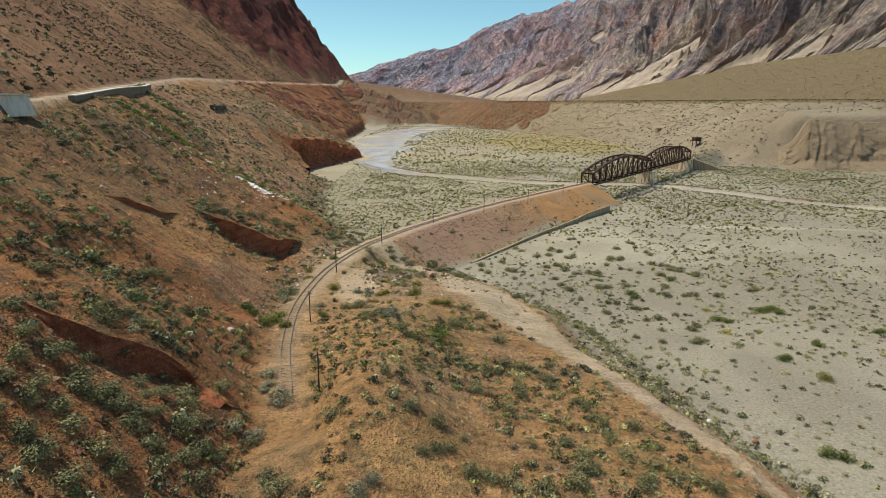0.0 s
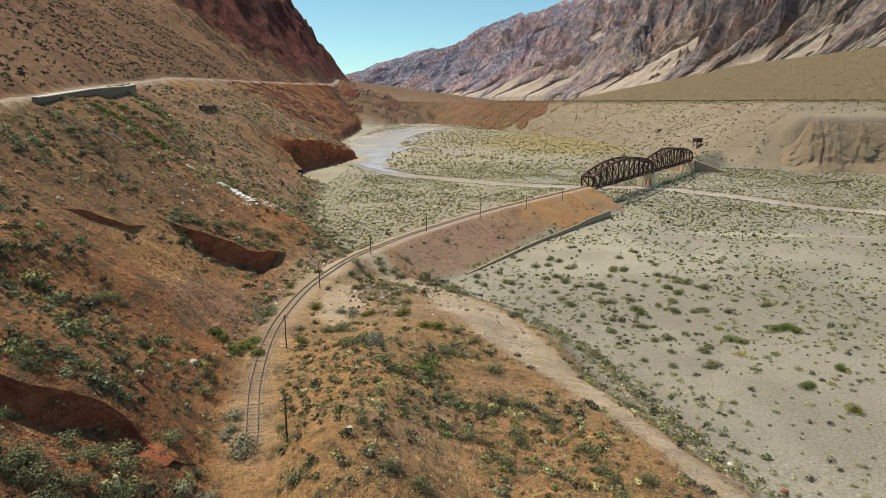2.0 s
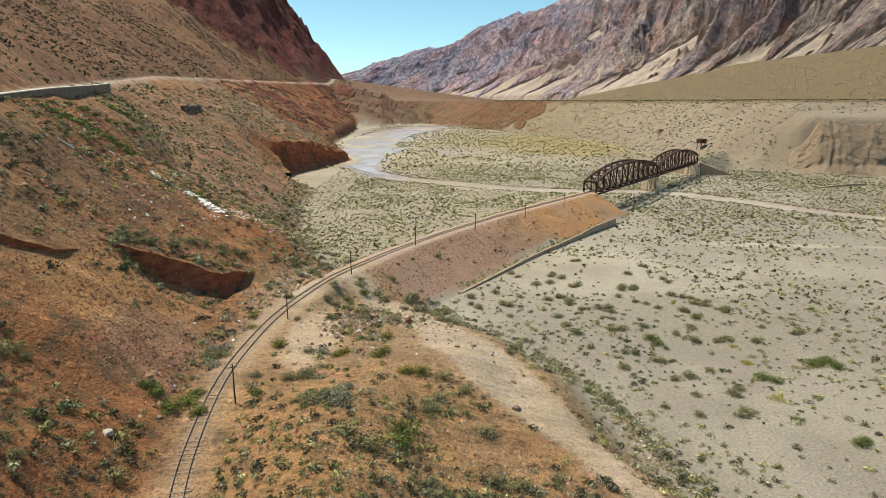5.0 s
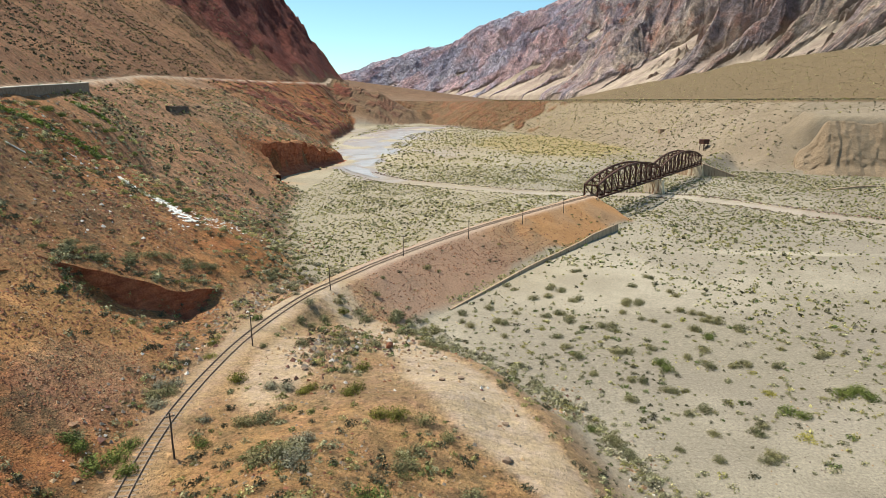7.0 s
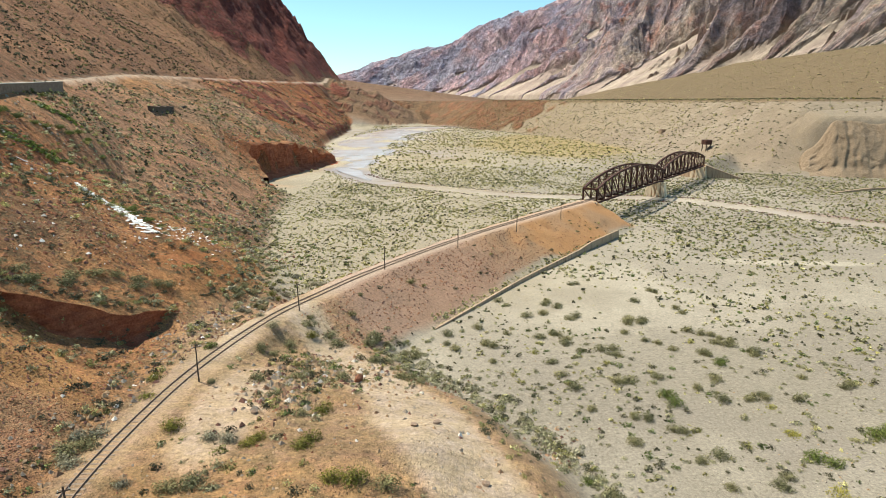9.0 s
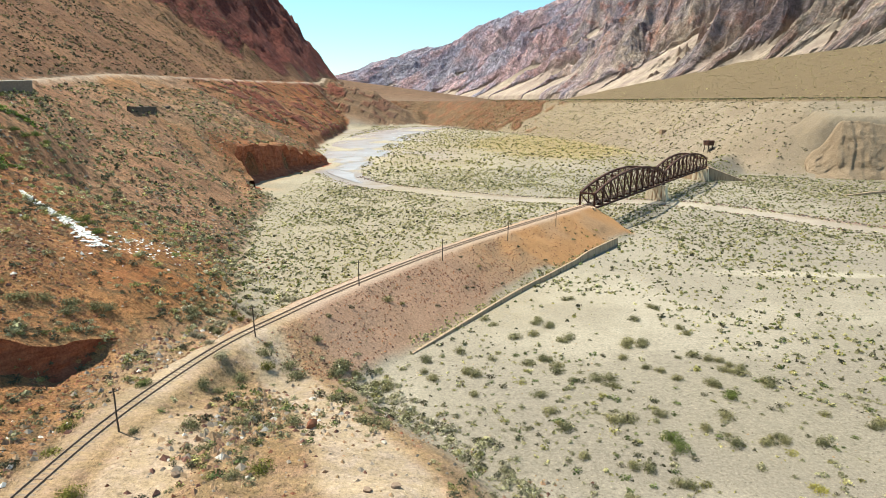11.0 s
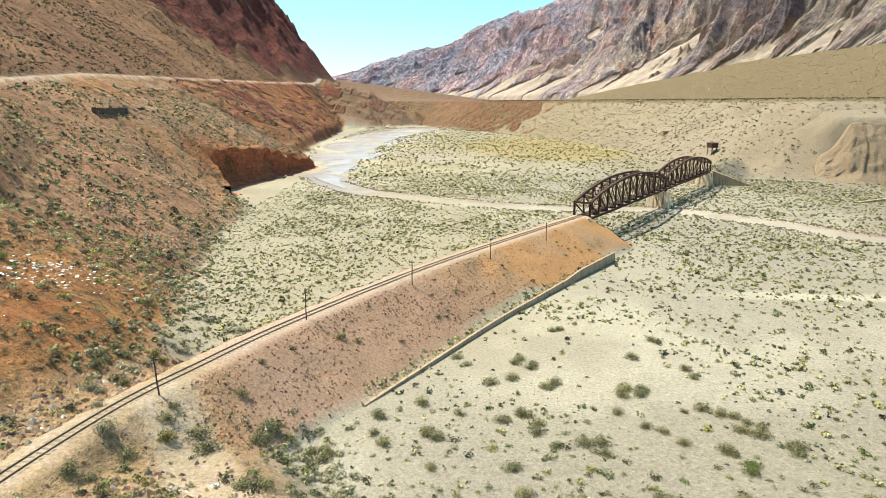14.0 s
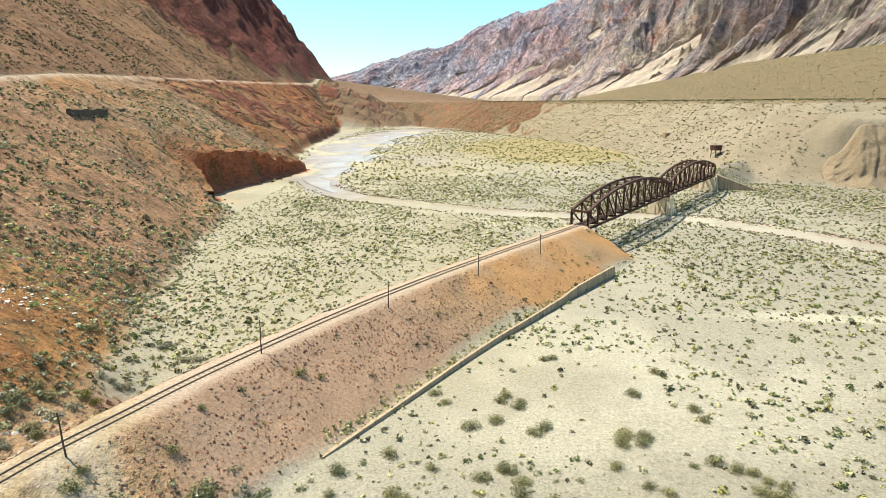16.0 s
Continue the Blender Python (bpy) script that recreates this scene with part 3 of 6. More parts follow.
# ---------- far mountains ----------
def mountain_material():
    m, n, l, b = material("mountain_rock_and_haze", 0.95)
    pos = place(n)
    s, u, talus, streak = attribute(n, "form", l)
    flow = n.new("ShaderNodeAttribute")
    flow.attribute_name = "flow"
    vein = tex_noise(n, l, 1.0, 7, 0.68, flow.outputs["Vector"], 0.35)
    thin = tex_noise(n, l, 3.7, 7, 0.72, flow.outputs["Vector"], 0.5)
    big = tex_noise(n, l, 0.0034, 5, 0.6, pos, 0.6)
    mid = tex_noise(n, l, 0.014, 7, 0.66, pos, 0.4)
    fine = tex_noise(n, l, 0.06, 8, 0.72, pos)
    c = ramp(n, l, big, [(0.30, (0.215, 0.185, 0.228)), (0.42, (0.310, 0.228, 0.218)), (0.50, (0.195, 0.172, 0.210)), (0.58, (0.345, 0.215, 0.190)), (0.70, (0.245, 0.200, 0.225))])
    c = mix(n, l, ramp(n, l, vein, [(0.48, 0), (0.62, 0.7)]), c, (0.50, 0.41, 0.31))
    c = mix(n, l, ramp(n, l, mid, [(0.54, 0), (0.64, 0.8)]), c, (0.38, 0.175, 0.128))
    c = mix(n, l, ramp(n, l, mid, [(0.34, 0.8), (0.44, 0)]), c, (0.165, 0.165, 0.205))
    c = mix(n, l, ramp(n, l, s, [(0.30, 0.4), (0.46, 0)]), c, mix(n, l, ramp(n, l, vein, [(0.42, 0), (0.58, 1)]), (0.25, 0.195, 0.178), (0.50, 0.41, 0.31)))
    # lavender rock, made paler and bluer far off: haze painted into its colour
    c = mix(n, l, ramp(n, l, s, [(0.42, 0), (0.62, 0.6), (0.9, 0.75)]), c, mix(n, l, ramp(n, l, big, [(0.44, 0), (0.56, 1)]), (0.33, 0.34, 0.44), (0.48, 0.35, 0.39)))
    loose = mix(n, l, ramp(n, l, vein, [(0.38, 0), (0.62, 1)]), (0.315, 0.250, 0.198), (0.45, 0.370, 0.282))
    loose = mix(n, l, ramp(n, l, streak, [(0.35, 0), (0.8, 0.7)]), loose, (0.285, 0.215, 0.185))
    rough = mix(n, l, 1.0, c, ramp(n, l, fine, [(0.34, 0.60), (0.5, 1.12), (0.66, 1.6)]), "MULTIPLY")
    rough = mix(n, l, 0.9, rough, ramp(n, l, thin, [(0.34, 0.55), (0.5, 1.10), (0.64, 1.55)]), "MULTIPLY")
    tiny = tex_noise(n, l, 0.2, 6, 0.75, pos)
    rough = mix(n, l, 0.8, rough, ramp(n, l, tiny, [(0.34, 0.6), (0.5, 1.05), (0.66, 1.5)]), "MULTIPLY")
    loose = mix(n, l, 0.5, loose, mix(n, l, 1.0, loose, ramp(n, l, fine, [(0.32, 0.5), (0.5, 1.0), (0.68, 1.4)]), "MULTIPLY"))
    l.new(mix(n, l, talus, rough, loose), b.inputs["Base Color"])
    bare = calc(n, l, "SUBTRACT", 1.0, calc(n, l, "MULTIPLY", talus, 0.85))
    relief = calc(n, l, "ADD", calc(n, l, "MULTIPLY", thin, 1.3), calc(n, l, "ADD", fine, calc(n, l, "MULTIPLY", mid, 1.2)))
    bump(n, l, b, calc(n, l, "MULTIPLY", bare, calc(n, l, "ADD", relief, calc(n, l, "MULTIPLY", tiny, 0.5))), 1.0, 20)
    return m


def build_mountains():
    base = [(0, 1000, 700, 120), (0.12, 760, 1050, 95), (0.25, 640, 1400, 72), (0.4, 505, 2000, 52), (0.6, 190, 3050, 55), (0.75, -80, 3800, 58), (0.88, -450, 4150, 60), (1, -900, 4300, 62)]
    crest = [(0, 2100, 1000, 900), (0.12, 1750, 1500, 860), (0.25, 1420, 2100, 800), (0.4, 1080, 2800, 700), (0.6, 690, 3650, 605), (0.68, 430, 3950, 575), (0.75, 230, 4120, 520),
             (0.80, 60, 4220, 430), (0.88, -330, 4460, 352), (0.95, -620, 4600, 278), (1, -950, 4650, 190)]
    Q, U = np.meshgrid(np.linspace(0, 1.22, 900), np.linspace(0, 1.06, 165))
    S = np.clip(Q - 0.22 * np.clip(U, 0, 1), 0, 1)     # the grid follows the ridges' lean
    bx, by, bz = (along(base, S, k) for k in (1, 2, 3))
    cx, cy, cz = (along(crest, S, k) for k in (1, 2, 3))
    up = np.clip(U, 0, 1)
    run = 4600 * (S - 0.9 * np.maximum(0, 0.42 - S))
    # ridges run obliquely down towards the valley's head and fork on the way
    def down(shift):
        q = S + shift * up
        return 4600 * (q - 0.9 * np.maximum(0, 0.42 - q))
    lean = down(0.22) + 60 * fbm(run, U * 500, 260, 3, seed=30)
    spur = ridged(lean, U * 110 + 3, 400, 2, seed=31)
    rib = ridged(down(0.25) + 34 * fbm(run, U * 700, 130, 2, seed=38), U * 120 + 9, 165, 2, seed=32)
    prof = np.where(U <= 1, 0.80 * up + 0.20 * up ** 1.8, 1 - (U - 1) * 2)
    X, Y = bx + (cx - bx) * U, by + (cy - by) * U
    bell = np.sin(up * math.pi) * step(0.0, 0.22, up)
    wx, wy = X + 25 * fbm(X, Y, 90, 2, seed=26), Y + 25 * fbm(X, Y, 90, 2, seed=27)
    craggy = ridged(wx * 0.9 + 0.35 * wy, wy * 0.8 - 0.3 * wx, 150, 4, seed=33)
    tall = cz - bz
    # loose stone lies in the hollows and as fans along the foot
    q = 0.55 * spur + 0.45 * rib + 0.05 * fbm(lean, U * 300, 60, 3, seed=34)
    thin = ridged(down(0.27) + 20 * fbm(run, U * 900, 60, 2, seed=39), U * 60 + 5, 62, 3, seed=36)
    q = q + 0.10 * (thin - 0.4)
    talus = step(-0.05, 0.05, np.interp(up, [0, 0.03, 0.08, 0.2, 0.5, 0.9], [1.2, 0.60, 0.47, 0.41, 0.36, 0.26]) * np.interp(S, [0.1, 0.3, 0.5], [1.25, 1.12, 1.0]) - q)
    rock = prof + bell * (0.34 * (spur - 0.42) + 0.24 * (1 - 0.6 * talus) * (rib - 0.42) + (1 - 0.85 * talus) * (0.15 * (craggy - 0.45) + 0.125 * (thin - 0.4)))
    Z = bz + tall * np.where(U <= 1, rock, prof) + (1 - bell) * step(0.5, 0.9, U) * 34 * (rib - 0.42 + 0.4 * (craggy - 0.45)) - step(0.05, 0.0, U) * 90
    streak = vnoise(lean / 26, U * 4)
    nx, ny = S.shape[1], S.shape[0]
    idx = np.arange(nx * ny).reshape(ny, nx)
    quads = np.stack([idx[:-1, :-1], idx[1:, :-1], idx[1:, 1:], idx[:-1, 1:]], -1).reshape(-1, 4)
    me = bpy.data.meshes.new("mountain_range")
    me.from_pydata(np.stack([X, Y, Z], -1).reshape(-1, 3), [], quads)
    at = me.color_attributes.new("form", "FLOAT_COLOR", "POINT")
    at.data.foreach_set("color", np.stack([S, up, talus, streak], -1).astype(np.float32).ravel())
    at = me.attributes.new("flow", "FLOAT_VECTOR", "POINT")
    at.data.foreach_set("vector", np.stack([down(0.27) / 85, up * 5.0, S * 0], -1).astype(np.float32).ravel())
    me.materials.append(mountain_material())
    return tagged(new("mountain_range", me), "bare mauve and rust mountain range with pale scree gullies", "mountain", kind="structure")


mountains = build_mountains()


# ---------- eroded cliff in the terrace ----------
def cliff_material():
    m, n, l, b = material("layered_conglomerate", 0.95)
    pos = place(n)
    mp = n.new("ShaderNodeMapping")
    mp.inputs["Scale"].default_value = (0.05, 0.05, 1.1)
    l.new(pos, mp.inputs["Vector"])
    bed = tex_noise(n, l, 0.7, 5, 0.65, mp.outputs["Vector"], 0.3)
    mid, fine = tex_noise(n, l, 0.22, 6, 0.65, pos), tex_noise(n, l, 1.8, 6, 0.75, pos)
    c = mix(n, l, mid, (0.235, 0.172, 0.112), (0.335, 0.255, 0.172))
    c = mix(n, l, ramp(n, l, bed, [(0.5, 0), (0.7, 0.12)]), c, (0.19, 0.135, 0.090))
    c = mix(n, l, 1.0, c, ramp(n, l, fine, [(0.3, 0.6), (0.5, 1.0), (0.7, 1.3)]), "MULTIPLY")
    l.new(c, b.inputs["Base Color"])
    bump(n, l, b, calc(n, l, "ADD", fine, calc(n, l, "MULTIPLY", mid, 2.0)), 0.9, 0.7)
    return m


def build_cliff():
    line = [(176, 289), (184, 286), (240, 270), (330, 250), (420, 245)]
    pts = np.array(smooth_line(line, 90))
    seg = np.concatenate([[0], np.cumsum(np.hypot(*np.diff(pts, axis=0).T))])
    s = np.arange(0, seg[-1], 0.75)
    px, py = np.interp(s, seg, pts[:, 0]), np.interp(s, seg, pts[:, 1])
    dx, dy = np.gradient(px), np.gradient(py)
    ln = np.hypot(dx, dy)
    inx, iny = -dy / ln, dx / ln
    V, S = np.meshgrid(np.concatenate([np.linspace(0, 1, 44), np.linspace(1.04, 1.3, 5)]), s, indexing="ij")
    tall = 3 + 29 * step(0, 18, S + 5 * fbm(S, S * 0, 16, 2, seed=40)) + 1.5 * fbm(S, S * 0 + 4, 25, 2, seed=41)
    f, cap = np.clip(V, 0, 1), np.clip(V - 1, 0, 1)
    groove = ridged(S + 5.0 * fbm(S, f * 16, 14, 3, seed=42), f * 5, 24, 3, seed=43)
    small = ridged(S + 2.5 * fbm(S, f * 25, 6, 3, seed=44), f * 8, 7.5, 3, seed=45)
    talus = np.clip(0.22 - f, 0, 1) * 34
    back = 2 + 13.5 * f ** 1.3 - talus * (0.6 + 0.5 * fbm(S, S * 0 + 7, 18, 2, seed=46)) - (4.6 * (groove - 0.42) + 2.6 * (small - 0.4)) * np.interp(f, [0, 0.2, 0.6, 1], [0.3, 1, 0.85, 0.5])
    back = back + cap * 14 + 0.4 * fbm(S, f * 30, 4, 3, seed=47) * (f < 1)
    X, Y = px[None, :] + inx[None, :] * back, py[None, :] + iny[None, :] * back
    Z = -1.0 + tall * f * (1 - 0.10 * (1 - groove) * f) - cap * 3 + 0.3 * fbm(S, f * 40, 5, 2, seed=48)
    ny, nx = S.shape
    idx = np.arange(nx * ny).reshape(ny, nx)
    quads = np.stack([idx[:-1, :-1], idx[:-1, 1:], idx[1:, 1:], idx[1:, :-1]], -1).reshape(-1, 4)
    me = bpy.data.meshes.new("terrace_cliff")
    me.from_pydata(np.stack([X, Y, Z], -1).reshape(-1, 3), [], quads)
    me.polygons.foreach_set("use_smooth", [True] * len(me.polygons))
    me.materials.append(cliff_material())
    return tagged(new("terrace_cliff", me), "fluted tan conglomerate cliff cut into the river terrace", "cliff", kind="structure")


build_cliff()


# ---------- undercut red banks ----------
def bank_material():
    m, n, l, b = material("red_bank_earth", 0.95)
    pos = place(n)
    mp = n.new("ShaderNodeMapping")
    mp.inputs["Scale"].default_value = (0.12, 0.12, 1.0)
    l.new(pos, mp.inputs["Vector"])
    bed = tex_noise(n, l, 1.3, 6, 0.65, mp.outputs["Vector"], 0.4)
    mid, fine = tex_noise(n, l, 0.5, 6, 0.65, pos), tex_noise(n, l, 4.0, 6, 0.75, pos)
    c = mix(n, l, ramp(n, l, mid, [(0.35, 0), (0.65, 1)]), (0.27, 0.078, 0.038), (0.46, 0.158, 0.078))
    c = mix(n, l, ramp(n, l, bed, [(0.50, 0), (0.62, 0.6)]), c, (0.21, 0.056, 0.030))
    c = mix(n, l, 0.8, c, ramp(n, l, fine, [(0.3, 0.6), (0.5, 1.0), (0.7, 1.4)]), "MULTIPLY")
    l.new(c, b.inputs["Base Color"])
    bump(n, l, b, calc(n, l, "ADD", fine, calc(n, l, "MULTIPLY", mid, 2.0)), 0.9, 0.35)
    return m


BANK_EARTH = bank_material()


def build_bank(name, line, gap, front, lip, behind, wobble, words, seed):
    """A bank face along a line, its foot in front of it and its turf lip running back onto the slope."""
    pts = np.array(line)
    seg = np.concatenate([[0], np.cumsum(np.hypot(*np.diff(pts, axis=0).T))])
    s = np.arange(0, seg[-1], gap)
    px, py = np.interp(s, seg, pts[:, 0]), np.interp(s, seg, pts[:, 1])
    tx, ty = np.gradient(px), np.gradient(py)
    k = max(3, int(4 / gap))
    tx, ty = np.convolve(np.pad(tx, k, "edge"), np.ones(2 * k + 1), "valid"), np.convolve(np.pad(ty, k, "edge"), np.ones(2 * k + 1), "valid")
    ln = np.hypot(tx, ty)
    rx, ry = ty / ln, -tx / ln
    low = height(px + rx * front, py + ry * front) - 0.5
    back = height(px - rx * behind, py - ry * behind, cut_in=False)
    top = height(px - rx * lip, py - ry * lip, cut_in=False)
    top = np.maximum(np.minimum(top, back) + 0.45 * wobble * fbm(s, s * 0 + 2, 5 + 2 * gap, 4, seed=seed + 3), low + 0.1)
    ends = step(0, 0.16 * s[-1], s) * (1 - step(0.9 * s[-1], s[-1], s))
    wobble = wobble * (0.1 + 0.9 * ends)
    rows = []
    for f in np.linspace(0, 1, 22):
        tall = np.maximum(top - low, 0.2)
        heap = front * np.clip(1 - f / 0.30, 0, 1) ** 1.6
        bite = wobble * (fbm(s, s * 0 + f * 2.2, 9 * gap + 3, 4, seed=seed) + 0.7 * (ridged(s + 0.6 * f, s * 0 + f * 0.8, 5 * gap + 2, 3, seed=seed + 1) - 0.5)) * math.sin(math.pi * min(1, f * 0.8 + 0.15))
        off = heap - lip * f + bite - 0.35 * wobble * math.sin(math.pi * f) + 0.35 * wobble * fbm(s, s * 0 + f * 9, 1.2 + 2 * gap, 3, seed=seed + 2)
        rows.append(np.stack([px + rx * off, py + ry * off, low + tall * f], -1))
    for f in np.linspace(0.2, 1, 5):
        off = -lip - (behind - lip) * f
        x1, y1 = px + rx * off, py + ry * off
        z1 = top + (back - top) * f + 0.12 * fbm(x1, y1, 2.0, 2, seed=seed) - (0.35 if f == 1 else 0.0)
        rows.append(np.stack([x1, y1, z1], -1))
    co = np.stack(rows)
    ny, nx = co.shape[:2]
    idx = np.arange(nx * ny).reshape(ny, nx)
    quads = np.stack([idx[:-1, :-1], idx[:-1, 1:], idx[1:, 1:], idx[1:, :-1]], -1).reshape(-1, 4)
    me = bpy.data.meshes.new(name)
    me.from_pydata(co.reshape(-1, 3), [], quads)
    me.materials.append(BANK_EARTH)
    me.materials.append(GROUND)
    me.polygons.foreach_set("material_index", np.repeat(np.arange(ny - 1) >= 21, nx - 1).astype(np.int32))
    x1, y1, z1 = co.reshape(-1, 3).T
    for nm, data in zip(("soil", "cover", "extra"), soils(x1, y1, z1, 0 * x1)):
        at = me.color_attributes.new(nm, "FLOAT_COLOR", "POINT")
        at.data.foreach_set("color", np.clip(data, 0, 1).astype(np.float32).ravel())
    return tagged(new(name, me), words, "bank", kind="structure")


for i, (line, depth) in enumerate(SCARPS):
    build_bank("earth_bank", line, 0.3, 1.5, 0.6, 3.2, 0.55, "undercut bank of bare red earth on the hillside", 60 + i)
cliff_line = [(float(along(FOOT, v)) + 0.5, v) for v in np.arange(246, 366, 2.0)]
build_bank("river_cliff", cliff_line, 0.7, 6.0, 1.0, 7.5, 2.8, "dark red earth cliff undercut by the river", 70)


# ---------- building helpers ----------
def part(name, bm, mat, parent=None, label="", smooth=False):
    """Links a bmesh as one mesh object under a thing or a part."""
    me = bpy.data.meshes.new(name)
    bm.to_mesh(me)
    bm.free()
    if mat:
        me.materials.append(mat)
    if smooth:
        me.polygons.foreach_set("use_smooth", [True] * len(me.polygons))
    ob = new(name, me)
    ob.parent = parent
    if label:
        ob["label"] = label
    return ob


def thing(name, place_m, label, category, group="", kind=""):
    ob = new(name)
    ob.empty_display_size = 0.3
    ob.matrix_basis = place_m
    return tagged(ob, label, category, group, kind)


def beam(bm, a, b, w, h, up=Vector((0, 0, 1))):
    """A box from a to b, w wide and h deep."""
    a, b = Vector(a), Vector(b)
    d = (b - a).normalized()
    if abs(d.dot(up)) > 0.98:
        up = Vector((0, 1, 0))
    r = d.cross(up).normalized()
    u = r.cross(d).normalized()
    vs = [bm.verts.new(p + r * sx * w / 2 + u * sy * h / 2) for p in (a, b) for sx, sy in ((-1, -1), (1, -1), (1, 1), (-1, 1))]
    for f in ((3, 2, 1, 0), (4, 5, 6, 7), (0, 1, 5, 4), (1, 2, 6, 5), (2, 3, 7, 6), (3, 0, 4, 7)):
        bm.faces.new([vs[i] for i in f])


def channel_beam(bm, a, b, w, h, t=0.05):
    """Two flanges and a web: a rolled or riveted member."""
    a, b = Vector(a), Vector(b)
    d = (b - a).normalized()
    up = Vector((0, 0, 1)) if abs(d.z) < 0.98 else Vector((0, 1, 0))
    r = d.cross(up).normalized()
    u = r.cross(d).normalized()
    beam(bm, a + u * (h - t) / 2, b + u * (h - t) / 2, w, t, u)
    beam(bm, a - u * (h - t) / 2, b - u * (h - t) / 2, w, t, u)
    beam(bm, a, b, t, h - 2 * t, u)


# ---------- materials of built things ----------
def rust_material():
    m, n, l, b = material("rusted_iron", 0.8, 0.0)
    pos = place(n)
    a, f = tex_noise(n, l, 0.9, 6, 0.7, pos), tex_noise(n, l, 9, 5, 0.7, pos)
    c = ramp(n, l, a, [(0.3, (0.036, 0.020, 0.018)), (0.5, (0.072, 0.036, 0.029)), (0.68, (0.15, 0.066, 0.040))])
    c = mix(n, l, 0.6, c, ramp(n, l, f, [(0.3, 0.6), (0.7, 1.35)]), "MULTIPLY")
    l.new(c, b.inputs["Base Color"])
    bump(n, l, b, f, 0.4, 0.02)
    return m


def concrete_material(name, tint, stain):
    m, n, l, b = material(name, 0.9)
    pos = place(n)
    a, f = tex_noise(n, l, 0.35, 6, 0.6, pos), tex_noise(n, l, 6, 6, 0.7, pos)
    mp = n.new("ShaderNodeMapping")
    mp.inputs["Scale"].default_value = (1.4, 1.4, 0.10)
    l.new(pos, mp.inputs["Vector"])
    run = tex_noise(n, l, 1.0, 5, 0.65, mp.outputs["Vector"])
    c = mix(n, l, a, tuple(v * 0.85 for v in tint), tuple(v * 1.12 for v in tint))
    c = mix(n, l, ramp(n, l, run, [(0.50, 0), (0.60, 0.85)]), c, stain)
    c = mix(n, l, 0.6, c, ramp(n, l, f, [(0.3, 0.75), (0.7, 1.2)]), "MULTIPLY")
    l.new(c, b.inputs["Base Color"])
    bump(n, l, b, f, 0.35, 0.03)
    return m


def plain_material(name, dark, light, scale=3.0, rough=0.85, depth=0.02, random_tone=0.0):
    m, n, l, b = material(name, rough)
    pos = place(n)
    f = tex_noise(n, l, scale, 6, 0.7, pos)
    c = mix(n, l, ramp(n, l, f, [(0.32, 0), (0.68, 1)]), dark, light)
    if random_tone:
        r = n.new("ShaderNodeObjectInfo").outputs["Random"]
        c = mix(n, l, 1.0, c, ramp(n, l, r, [(0, 1 - random_tone), (1, 1 + random_tone)]), "MULTIPLY")
    l.new(c, b.inputs["Base Color"])
    bump(n, l, b, f, 0.5, depth)
    return m


RUST = rust_material()
PIER = concrete_material("stained_masonry", (0.72, 0.61, 0.44), (0.22, 0.105, 0.045))
WALL_C = concrete_material("weathered_concrete", (0.40, 0.295, 0.20), (0.24, 0.165, 0.11))
PALE_C = concrete_material("pale_concrete", (0.66, 0.62, 0.54), (0.46, 0.41, 0.34))
RAIL = plain_material("rusty_rail", (0.15, 0.102, 0.074), (0.30, 0.210, 0.150), 5, 0.6)
SLEEPER = plain_material("weathered_sleeper", (0.17, 0.125, 0.090), (0.34, 0.265, 0.195), 4, 0.9)
POLE = plain_material("pole_timber", (0.050, 0.040, 0.034), (0.12, 0.095, 0.075), 4, 0.9)
WHITE = plain_material("white_deposit", (0.68, 0.66, 0.62), (0.85, 0.84, 0.81), 3, 0.9)


# ---------- railway bridge ----------
BW, END_H, MID_H, PANELS = 4.55, 4.7, 9.2, 11


